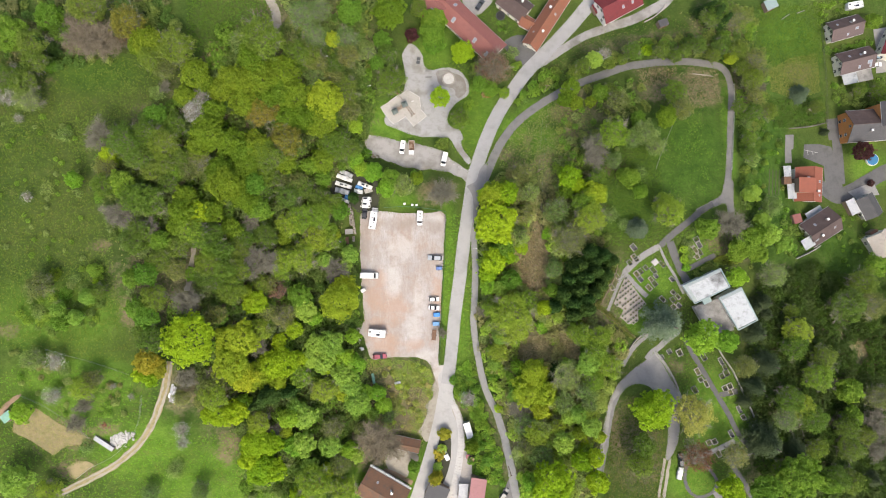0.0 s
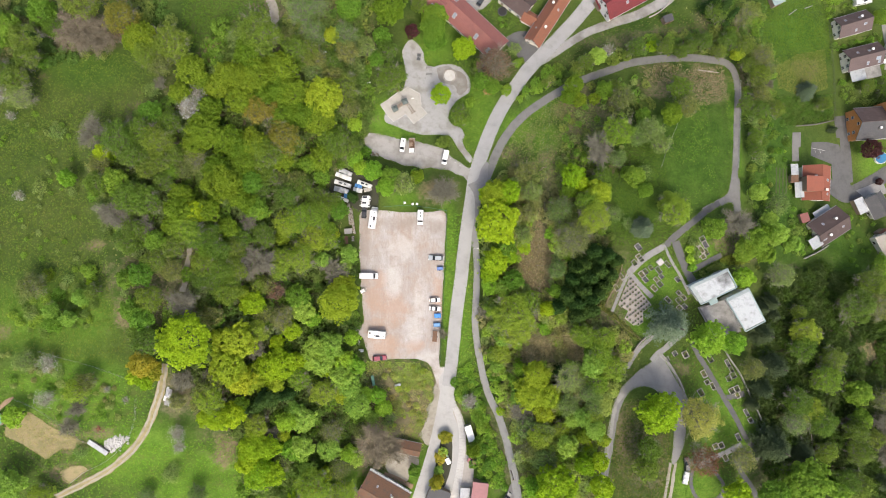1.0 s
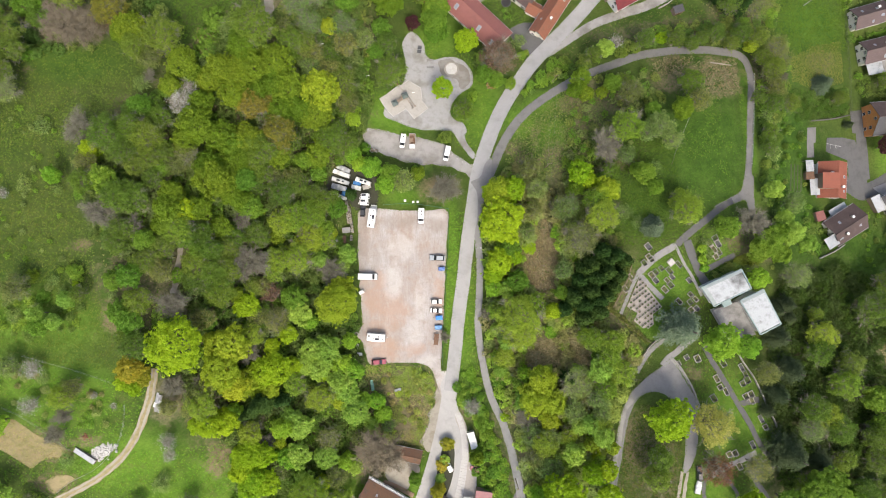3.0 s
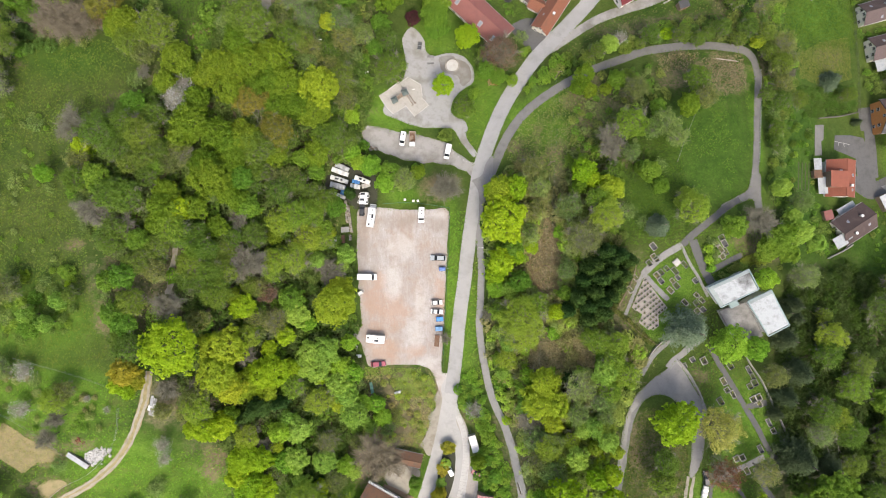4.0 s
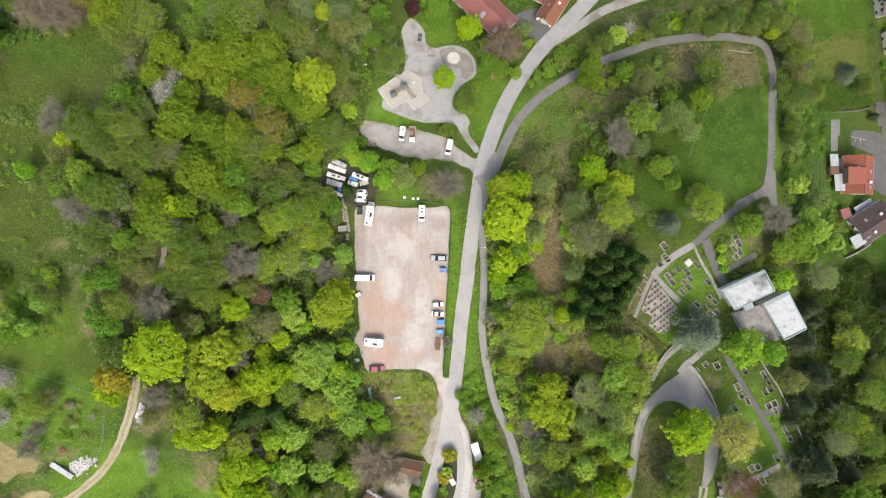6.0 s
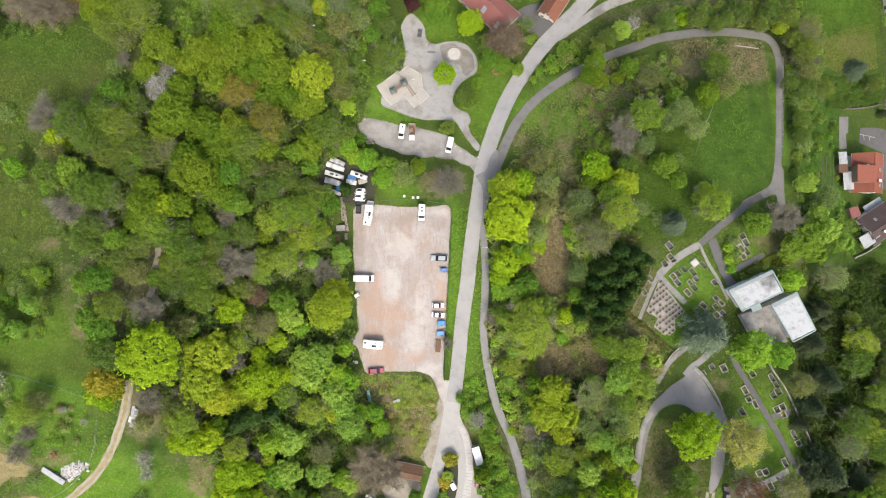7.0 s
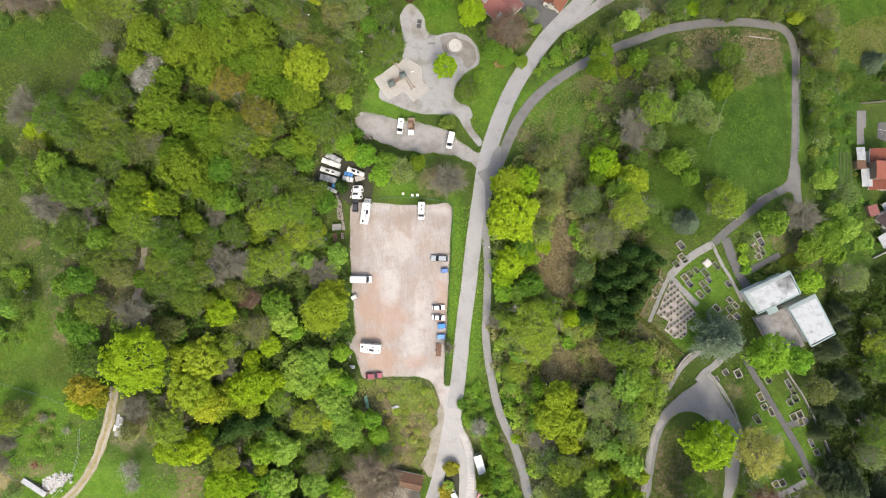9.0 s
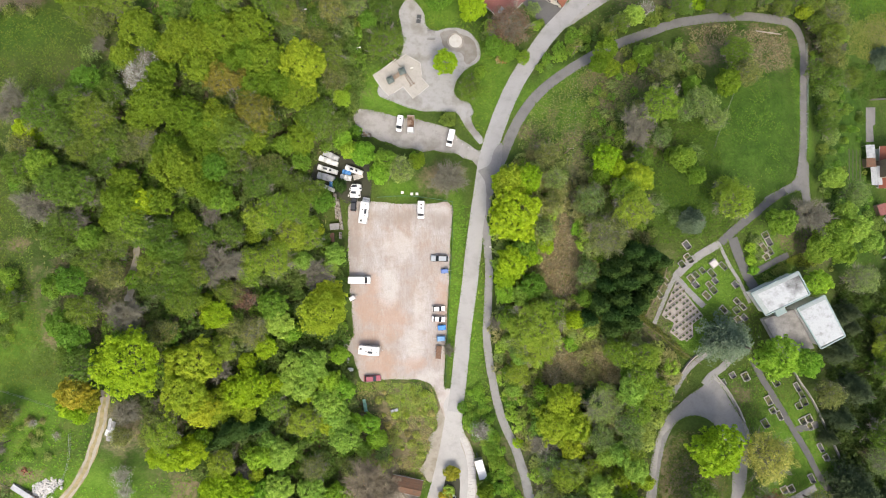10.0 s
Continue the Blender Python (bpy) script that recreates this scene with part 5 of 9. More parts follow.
plant("hazel", (-116.5, -44.5, 2.8), (26.7, -70.3, 3.1), (-31.8, -34.5, 3.6), (-21.5, -45.9, 2.7), (-25.5, -45.7, 2.8), (-19.8, -50.0, 2.8), (-48.3, -51.6, 3.3), (-47.6, -61.3, 3.7), (-30.5, -63.7, 2.8), (-103.2, 20.0, 2.4), (-28.8, 40.5, 2.3), (-28.1, 43.1, 1.9), (-28.8, 29.7, 2.8), (-23.1, 25.6, 3.2), (-26.9, 26.5, 2.3), (-18.9, 20.7, 3.0), (-41.3, -21.2, 2.4), (-29.5, -27.4, 2.8), (14.1, -11.2, 3.1), (22.9, -36.7, 2.3))
plant("hazel", (34.3, -17.3, 2.0), (74.9, -24.7, 4.8), (83.5, -26.6, 3.3), (87.2, -7.8, 3.0), (105.1, 52.5, 1.0), (32.9, 5.5, 1.8), (72.6, 0.6, 1.2), (72.6, -2.5, 1.2), (73.4, -5.0, 1.1), (-60.0, -45.7, 2.7), (-10.1, 25.6, 1.2), (-4.0, 75.9, 3.0), (-28.4, -36.2, 3.3), (31.3, -24.3, 2.0))
plant("alder", (-118.3, -63.3, 4.7), (-30.4, -1.0, 2.8), (-38.3, -2.6, 2.8), (18.2, -11.7, 2.8), (-32.1, -4.3, 2.5), (-0.7, -65.0, 1.5), (-2.1, -70.8, 1.5), (-47.0, -48.8, 2.7), (-43.9, -52.0, 4.0), (-44.0, -60.2, 3.8), (-42.8, -68.8, 3.2), (18.1, -27.2, 2.9), (43.7, -52.2, 3.0), (-105.5, -16.1, 2.3), (-101.2, -18.1, 2.3), (-97.7, -12.4, 2.3), (-43.8, -18.5, 3.8), (-40.0, -29.8, 4.3), (-35.5, -29.3, 4.4), (-41.7, -33.9, 3.4))
plant("alder", (-37.9, -34.9, 3.9), (-32.5, -38.8, 3.9), (-27.7, -48.4, 4.4), (-28.1, -66.0, 2.5), (14.9, -24.2, 2.2), (16.2, -36.3, 2.3), (43.6, -33.4, 3.7), (40.5, -49.0, 2.9), (37.8, -50.2, 2.6), (36.0, -57.5, 3.2), (99.5, 5.2, 3.8), (106.8, 2.1, 2.7), (-36.5, -62.0, 3.7), (49.0, 62.8, 2.9), (98.7, 9.2, 2.8), (-23.2, -52.7, 2.2), (-29.9, -42.5, 3.9), (94.7, 17.8, 2.8), (22.8, -45.0, 2.9))
plant("ash", (-117.2, 59.1, 4.8), (-116.4, 54.4, 3.2), (-123.2, 48.7, 4.5), (135.6, -10.1, 4.6), (126.8, -17.1, 5.4), (-119.2, 47.9, 3.5), (123.1, -59.5, 4.2), (116.0, -67.0, 3.7), (122.0, -53.2, 3.5), (-102.7, 71.0, 5.9), (-8.7, 82.0, 2.7), (88.1, 77.4, 4.7), (85.8, 75.6, 3.3), (143.0, 55.9, 2.2), (122.8, -69.6, 3.8), (131.5, -57.4, 2.8), (45.8, 61.3, 2.5), (43.5, 59.6, 2.0), (54.8, 62.3, 2.0), (59.0, 63.6, 1.7))
plant("ash", (60.9, 65.4, 2.7), (69.9, 64.6, 2.6), (73.7, 62.6, 2.3), (77.2, 64.4, 2.1), (85.7, 62.5, 2.3), (93.4, 64.3, 2.9), (95.2, 58.7, 2.3), (98.3, 44.3, 2.8), (93.0, 45.7, 2.1), (126.5, 49.3, 2.4), (115.6, -32.4, 4.3), (-85.0, 26.0, 3.8), (-79.5, 24.1, 3.4), (-82.1, 22.4, 2.8), (-75.6, 26.6, 2.9), (-83.9, 5.5, 3.3), (-85.1, 2.1, 3.0), (-75.2, 1.4, 3.0), (-68.8, -8.0, 2.9), (-79.4, -2.8, 3.3))
plant("ash", (-94.5, -11.0, 2.1), (-80.2, -24.2, 3.7), (-83.1, -22.2, 2.5), (-53.5, 22.5, 3.3), (-55.0, 18.6, 2.8), (-48.1, 17.3, 4.0), (-44.0, 20.0, 3.2), (-54.7, 4.6, 3.7), (-61.5, 0.7, 3.3), (-41.4, 60.4, 3.5), (-35.2, 58.6, 3.2), (-31.4, 50.9, 4.4), (-30.2, 32.8, 3.5), (-45.3, 32.6, 2.9), (-19.1, 64.8, 3.2), (53.4, 51.4, 2.3), (80.9, 65.8, 2.8), (89.0, 65.7, 3.1), (105.4, 45.3, 2.5), (-40.5, 17.0, 2.9))
plant("ash", (-78.3, 19.2, 2.8), (-0.7, 36.0, 2.0), (37.7, 60.6, 1.7), (95.5, 30.9, 2.2), (95.7, 25.8, 1.5))
plant("haze", (-110.6, -9.3, 3.4), (93.9, 74.8, 4.0), (-105.6, 70.6, 3.3), (137.5, -17.4, 4.6), (135.3, -45.4, 4.3), (-80.6, 52.8, 2.9), (-71.1, 25.4, 3.5), (-73.2, 22.9, 2.6), (-94.7, 23.6, 2.8), (-75.5, -5.0, 3.1), (-65.9, -18.3, 3.1), (-74.7, -41.7, 2.4), (-67.9, -39.5, 3.2), (-71.6, -44.2, 2.0), (-96.7, -35.2, 2.5), (-47.1, 64.6, 2.3), (-39.5, 58.6, 3.2), (-30.7, 62.5, 3.4), (-35.2, 53.8, 3.4), (-30.2, 45.0, 3.1))
plant("haze", (-51.0, 22.7, 2.8), (-45.5, 21.5, 3.0), (-53.7, -10.2, 2.5), (-54.2, -18.7, 2.8), (-49.3, -20.0, 3.8), (-49.9, -64.3, 3.3), (-35.7, -56.3, 3.7), (-33.5, -68.2, 3.4), (-26.5, -57.5, 2.3), (21.8, 11.7, 2.8), (26.1, 12.8, 2.3), (24.7, 24.8, 2.8), (38.1, 3.7, 5.3), (40.3, -9.3, 2.1), (54.9, 47.3, 3.2), (73.0, 43.6, 3.0), (88.6, -34.0, 3.1), (99.1, 61.0, 3.9), (101.9, 58.2, 3.1), (82.6, -57.7, 3.6))
plant("haze", (-65.8, -36.3, 2.4), (-16.1, -50.5, 1.7), (34.3, 12.5, 3.2), (26.2, -60.1, 3.4), (22.1, -37.7, 2.3), (98.0, 54.1, 2.9), (99.3, 49.2, 2.8))
plant("willow", (-117.7, 42.8, 3.5), (-42.7, 71.9, 4.3), (-38.1, 74.9, 3.5), (-113.1, -29.6, 2.8), (-79.7, -65.1, 2.1), (-71.9, -70.8, 2.7), (-85.0, -70.0, 2.3), (-113.6, -17.2, 1.9), (18.2, -25.6, 2.6), (29.8, -54.2, 2.8), (42.8, -42.2, 2.9), (-84.0, 46.1, 2.0), (-109.3, 33.6, 2.0), (-112.9, 18.0, 1.9), (-103.8, 16.6, 1.2), (-87.9, -11.3, 1.3), (-103.6, -7.8, 1.4), (-106.6, -33.4, 1.6), (-101.9, -55.7, 1.9), (-78.7, -63.3, 2.1))
plant("willow", (-39.8, 66.5, 3.9), (-31.2, 66.9, 4.0), (-25.4, 65.3, 3.1), (-13.6, 21.5, 3.3), (-18.3, -53.7, 2.2), (26.9, 18.4, 2.9), (23.8, 5.8, 2.3), (34.9, 12.5, 3.8), (34.3, -5.4, 2.7), (34.9, -2.3, 1.8), (37.1, -37.9, 4.5), (36.4, -45.8, 3.2), (43.5, -46.0, 2.3), (61.6, 36.4, 3.3), (58.1, 35.0, 2.8), (64.3, 32.2, 2.8), (52.3, 28.1, 2.2), (51.7, 11.4, 2.0), (55.0, 8.4, 1.6), (102.5, 14.1, 3.0))
plant("willow", (100.1, -7.2, 3.9), (99.8, -49.0, 3.8), (96.9, 35.2, 2.1), (-40.4, 54.0, 2.9), (23.4, 68.4, 1.9), (10.1, 61.0, 1.4), (60.2, 24.2, 2.0), (97.3, 41.6, 2.0), (99.1, 29.3, 2.1), (25.4, -53.9, 3.2), (29.4, -62.2, 3.4))
plant("plum", (-51.7, -11.9, 2.7), (16.0, 60.8, 5.6), (-91.8, 62.7, 3.5))
plant("copper", (-3.0, -73.8, 2.2), (-40.9, -73.5, 3.3), (-81.5, -30.4, 3.7), (-79.8, -32.9, 2.7), (0.1, -60.0, 2.0), (-1.6, -66.6, 2.0), (-2.4, -73.7, 1.9))
plant("russet", (-90.7, 65.5, 4.9), (-55.4, 41.5, 4.1), (-62.0, 47.0, 1.9), (-48.7, 33.3, 5.3), (-52.5, 42.5, 2.8))
plant("golden", (70.6, -46.5, 5.7))
plant("redbud", (71.4, -57.8, 4.4))
plant("beech", (143.3, 34.1, 3.3), (148.4, 23.7, 1.2), (-10.9, 72.9, 2.3))
plant("cherry", (-123.7, 43.8, 2.7), (-117.4, 15.3, 1.4), (-121.5, 38.0, 1.3), (-71.0, 44.9, 2.5), (-72.5, 40.4, 3.1), (-74.4, 41.8, 2.1), (-107.2, -30.3, 2.5), (-108.6, -40.2, 2.4), (-92.9, -37.9, 0.9), (-88.4, -41.0, 0.9), (-75.6, -51.6, 2.2), (-76.0, -55.7, 1.6), (52.7, 65.2, 2.0), (7.7, -47.9, 2.3))
plant("bare", (134.6, -53.2, 3.9), (134.8, -60.9, 4.2), (125.1, -53.1, 2.5), (-80.9, 47.7, 2.0), (-89.4, 10.3, 4.1), (-82.2, 6.3, 3.3), (-72.2, -14.2, 4.0), (-99.4, -42.4, 2.4), (-101.7, -47.3, 2.6), (-73.0, -35.8, 3.0), (-67.4, -36.0, 2.6), (-58.1, 9.1, 2.9), (-56.0, -3.1, 5.3), (-34.9, -5.8, 4.1), (-56.4, -27.8, 3.5), (-52.0, -55.4, 2.4), (23.9, -49.4, 3.7), (85.3, 8.1, 4.2), (103.7, 53.5, 1.7), (12.6, -18.9, 2.3))
plant("bare", (-46.2, 53.3, 2.2), (-0.6, 19.1, 4.6), (46.3, 31.1, 4.7), (-95.6, 32.2, 4.3), (-0.7, -26.8, 1.7))
plant("walnut", (-103.5, 61.6, 5.7), (-96.9, 60.5, 4.8), (-20.1, -60.8, 7.1))
plant("fir", (-114.3, 59.6, 2.9), (-53.2, -43.3, 4.3), (-48.2, -43.3, 3.2), (-56.4, -45.8, 3.1), (44.1, -0.6, 3.9), (47.8, -1.3, 3.1), (41.3, -4.1, 3.7), (45.4, -5.9, 3.8), (50.2, -2.8, 2.8), (38.9, -8.8, 2.8), (37.0, -13.5, 3.5), (34.6, -17.2, 2.9), (39.9, -15.8, 3.4), (41.5, -11.8, 3.7), (45.0, -12.8, 3.7), (47.1, -10.2, 3.1), (48.7, -7.1, 3.1), (43.5, -17.3, 3.4), (40.2, -19.4, 3.1), (42.7, -7.9, 3.7))
plant("fir", (39.8, -5.4, 2.8), (45.6, -2.8, 3.4), (43.4, -14.1, 3.4), (35.4, -37.1, 2.5), (86.9, 76.2, 3.6), (84.8, 78.1, 2.9), (89.9, 74.3, 2.9))
plant("spruce", (58.9, 7.0, 3.8), (120.6, 53.5, 3.8))
plant("cedar", (64.6, -21.2, 6.7))
plant("yew", (134.0, -71.2, 3.9), (93.6, -24.5, 4.6), (96.3, -33.8, 5.3), (92.0, -40.0, 4.3), (93.1, -55.2, 6.8), (103.2, -58.3, 4.8), (94.8, -17.2, 3.1), (98.6, -19.4, 3.1), (89.4, -44.5, 2.7), (132.0, 41.4, 1.8), (97.9, -15.6, 3.4))
plant("fir", (-29.7, 17.4, 2.3))


# ---- vehicles ----
def wheels(root, spots, r=0.32, wide=0.2):
    for x, y in spots:
        tyre = part("wheel", tube((x, y - wide / 2, r), (x, y + wide / 2, r), r, sides=14), RUBBER, root)
        s = math.copysign(wide / 2 + 0.012, y)
        part("rim", tube((x, y + s * 0.7, r), (x, y + s, r), r * 0.62, r * 0.5, 10), GALVANISED, tyre)


def painted(ob, colour):
    ob.color = (*colour, 1)
    return ob


def car(m, colour, label, long=4.3, wide=1.76, tall=1.46, estate=True, bars=False):
    root = thing("car", m, label, "car", "parked cars")
    b = box(0, 0, 0.58, long, wide, 0.62, 0.16, steps=3)
    for v in b.verts:  # bonnet and nose come down, the plan is rounded
        k = abs(v.co.x) / (long / 2)
        v.co.y *= 1 - 0.17 * k ** 4
        if v.co.x > long * 0.18 and v.co.z > 0.6:
            v.co.z -= 0.16 * (v.co.x / (long / 2))
    body = painted(part("body", b, PAINT, root), colour)
    tail = -long * (0.455 if estate else 0.38)
    nose = long * 0.235
    mid, length = (tail + nose) / 2, nose - tail
    g = taper(box(0, 0, 0.87 + (tall - 0.92) / 2, length, wide * 0.90, tall - 0.92, 0.07, steps=2), 0.60 if estate else 0.50, 0.80, -0.035 * long)
    bmesh.ops.translate(g, vec=(mid, 0, 0), verts=g.verts)
    cabin = part("cabin_glass", g, GLASS, root, "dark tinted cabin glass")
    roof = box(mid - 0.04 * long, 0, tall - 0.03, length * (0.60 if estate else 0.48), wide * 0.71, 0.07, 0.03, steps=2)
    painted(part("roof_panel", roof, PAINT, root), colour)
    for y in (-0.34, 0.34):
        painted(part("door_pillar", box(mid, y * wide * 1.16, 1.13, 0.09, 0.05, 0.46, 0.01, turn=pose(0, 0, 0, math.copysign(17, y), 0, 0)), PAINT, root), colour)
        part("headlight", box(long / 2 - 0.10, y * wide, 0.62, 0.22, 0.32, 0.14, 0.03), LAMP_CLEAR, root)
        part("tail_light", box(-long / 2 + 0.05, y * wide * 1.1, 0.72, 0.12, 0.24, 0.16, 0.03), LAMP_RED, root)
        painted(part("door_mirror", box(nose - 0.25, y / 0.34 * (wide / 2 + 0.06), 0.95, 0.13, 0.18, 0.12, 0.03), PAINT, root), colour)
        if bars:
            part("roof_rail", tube((mid - length * 0.32, y * wide, tall + 0.05), (mid + length * 0.22, y * wide, tall + 0.05), 0.022, sides=6), STEEL_DARK, root)
    part("bumper", box(long / 2 - 0.03, 0, 0.38, 0.16, wide * 0.86, 0.16, 0.05), STEEL_DARK, root)
    wheels(root, [(sx * long * 0.30, sy * (wide / 2 - 0.13)) for sx in (-1, 1) for sy in (-1, 1)])
    return root


def van(m, colour, label, long=5.3, wide=1.95, tall=2.1, hatch=0, rack=False):
    root = thing("van", m, label, "van", "parked vans")
    b = box(-0.35, 0, (tall + 0.35) / 2, long - 0.7, wide, tall - 0.35, 0.16, steps=3)
    for v in b.verts:
        k = (v.co.z - 0.35) / (tall - 0.35)
        v.co.y *= 1 - 0.10 * k ** 3
        if v.co.x > long * 0.22:
            v.co.x -= 1.3 * max(0, k - 0.4)
    painted(part("body", b, PAINT, root), colour)
    n = box(long / 2 - 0.55, 0, 0.72, 1.1, wide * 0.95, 0.62, 0.18, steps=3)
    for v in n.verts:
        if v.co.z > 0.75:
            v.co.z -= 0.22 * (v.co.x - (long / 2 - 1.1))
    painted(part("bonnet", n, PAINT, root), colour)
    ws = box(long / 2 - 1.06, 0, 0.38 + 0.7 * (tall - 0.35), 0.06, wide * 0.82, 1.08, 0.02, turn=pose(0, 0, 0, 0, -math.degrees(math.atan2(0.78, 0.6 * (tall - 0.35))), 0))
    part("windscreen", ws, GLASS, root)
    for y in (-1, 1):
        part("side_window", box(long / 2 - 1.55, y * wide * 0.482, tall - 0.66, 0.85, 0.04, 0.5, 0.015, turn=pose(0, 0, 0, y * 5, 0, 0)), GLASS, root)
        part("headlight", box(long / 2 - 0.08, y * wide * 0.36, 0.78, 0.2, 0.34, 0.2, 0.04), LAMP_CLEAR, root)
        part("tail_light", box(-long / 2 + 0.01, y * wide * 0.44, 1.0, 0.08, 0.12, 0.4, 0.02), LAMP_RED, root)
        part("door_mirror", box(long / 2 - 1.25, y * (wide / 2 + 0.12), 1.25, 0.12, 0.2, 0.26, 0.03), STEEL_DARK, root)
    for i in range(hatch):
        h = part("roof_hatch", box(-long * 0.28 + i * 0.95, 0.1, tall + 0.04, 0.55, 0.55, 0.1, 0.03), CREAM_PAINT, root)
        part("hatch_dome", box(-long * 0.28 + i * 0.95, 0.1, tall + 0.10, 0.44, 0.44, 0.05, 0.02), GLASS, h)
    if rack:
        for i in range(4):
            part("roof_bar", tube((-long * 0.35 + i * 0.8, -wide * 0.42, tall + 0.07), (-long * 0.35 + i * 0.8, wide * 0.42, tall + 0.07), 0.025, sides=6), STEEL_DARK, root)
    part("bumper", box(long / 2 - 0.02, 0, 0.45, 0.15, wide * 0.9, 0.2, 0.05), STEEL_DARK, root)
    wheels(root, [(sx, sy * (wide / 2 - 0.1)) for sx in (-long * 0.27, long * 0.31) for sy in (-1, 1)], 0.34)
    return root


def motorhome(m, label, long=6.9, wide=2.25, tall=2.9, cab=True, hatches=4, stripe=(0.5, 0.5, 0.5)):
    root = thing("motorhome" if cab else "caravan", m, label, "motorhome" if cab else "caravan", "parked campers")
    shift = -0.55 if cab else 0.0
    b = box(shift, 0, (tall + 0.45) / 2, long - (1.1 if cab else 1.2), wide, tall - 0.45, 0.2, steps=3)
    part("body", b, WHITE_PAINT, root)
    front = shift + (long - 1.1) / 2
    if cab:
        c = taper(box(0, 0, 1.15, 1.7, wide * 0.88, 1.3, 0.16, steps=3), 0.62, 0.9, -0.3)
        bmesh.ops.translate(c, vec=(front + 0.35, 0, 0), verts=c.verts)
        part("cab", c, WHITE_PAINT, root)
        part("windscreen", box(front + 0.62, 0, 1.5, 0.05, wide * 0.72, 0.75, 0.02, turn=pose(0, 0, 0, 0, -30, 0)), GLASS, root)
        part("bonnet", box(front + 0.95, 0, 0.85, 0.6, wide * 0.8, 0.4, 0.14, steps=2), WHITE_PAINT, root)
        for y in (-1, 1):
            part("door_mirror", box(front + 0.35, y * (wide / 2 + 0.12), 1.4, 0.14, 0.22, 0.3, 0.03), STEEL_DARK, root)
    else:
        part("drawbar", tube((long / 2 - 1.0, -0.5, 0.5), (long / 2 + 0.1, 0, 0.5), 0.05, sides=6, bm=tube((long / 2 - 1.0, 0.5, 0.5), (long / 2 + 0.1, 0, 0.5), 0.05, sides=6)), GALVANISED, root)
        part("front_window", box(long / 2 - 0.62, 0, 1.7, 0.05, wide * 0.7, 0.6, 0.02), GLASS, root)
    for i in range(hatches):
        x, y = shift - long * 0.32 + i * (long * 0.64 / max(1, hatches - 1)), 0.32 * (-1) ** i
        w = (0.75, 0.42, 0.5, 0.42)[i % 4]
        h = part("roof_hatch", box(x, y, tall + 0.05, w, w * 0.85, 0.12, 0.03), CREAM_PAINT, root)
        part("hatch_dome", box(x, y, tall + 0.12, w * 0.78, w * 0.64, 0.05, 0.02), GLASS, h)
    part("solar_panel", box(shift + 0.35, -0.45, tall + 0.045, 1.3, 0.62, 0.04, 0.01), GLASS, root)
    part("roof_vent", box(shift + 1.6, 0.5, tall + 0.09, 0.35, 0.35, 0.18, 0.05), CREAM_PAINT, root)
    part("awning_case", box(shift, -wide / 2 - 0.05, tall - 0.15, long * 0.55, 0.14, 0.16, 0.04), CREAM_PAINT, root)
    for y in (-1, 1):
        for x in (-1.4, 0.5):
            part("side_window", box(shift + x, y * (wide / 2 + 0.01), 1.75, 0.9, 0.04, 0.5, 0.015), GLASS, root)
        painted(part("stripe", box(shift, y * (wide / 2 + 0.008), 1.15, long * 0.7, 0.02, 0.16), PAINT, root), stripe)
    part("door", box(shift - 0.5, -wide / 2 - 0.012, 1.45, 0.62, 0.04, 1.75, 0.01), CREAM_PAINT, root)
    wheels(root, [(sx, sy * (wide / 2 - 0.12)) for sx in ((-long * 0.26, front + 0.4) if cab else (-0.3,)) for sy in (-1, 1)], 0.34)
    return root


def flatbed(m, label, load=True):
    """A small open truck: cab, bed with sides, rusty load."""
    root = thing("flatbed_truck", m, label, "truck")
    part("cab", taper(box(1.75, 0, 1.15, 1.5, 1.8, 1.5, 0.16, steps=3), 0.97, 0.93), WHITE_PAINT, root)
    part("windscreen", box(2.40, 0, 1.5, 0.05, 1.5, 0.6, 0.02, turn=pose(0, 0, 0, 0, -14, 0)), GLASS, root)
    part("roof_lamp", box(1.75, 0, 1.96, 0.2, 0.9, 0.12, 0.03), LAMP_CLEAR, root)
    part("bed_floor", box(-0.75, 0, 0.85, 3.3, 1.95, 0.1, 0.01), WOOD, root)
    for y in (-1, 1):
        part("bed_side", box(-0.75, y * 0.99, 1.08, 3.3, 0.05, 0.42, 0.01), GALVANISED, root)
        part("headlight", box(2.5, y * 0.7, 0.75, 0.06, 0.3, 0.18, 0.02), LAMP_CLEAR, root)
    for x in (-2.42, 0.92):
        part("bed_end", box(x, 0, 1.08, 0.05, 1.95, 0.42, 0.01), GALVANISED, root)
    if load:
        rng = random.Random(3)
        for i in range(14):
            part("scrap_piece", box(-0.75 + rng.uniform(-1.4, 1.4), rng.uniform(-0.7, 0.7), 1.0 + rng.uniform(0, 0.2), rng.uniform(0.3, 1.1), rng.uniform(0.15, 0.4), 0.2, 0.02,
                                    turn=pose(0, 0, 0, rng.uniform(-15, 15), rng.uniform(-15, 15), rng.uniform(0, 180))), RUST_ROOF, root)
    wheels(root, [(sx, sy * 0.82) for sx in (-1.5, 1.7) for sy in (-1, 1)], 0.33)
    return root


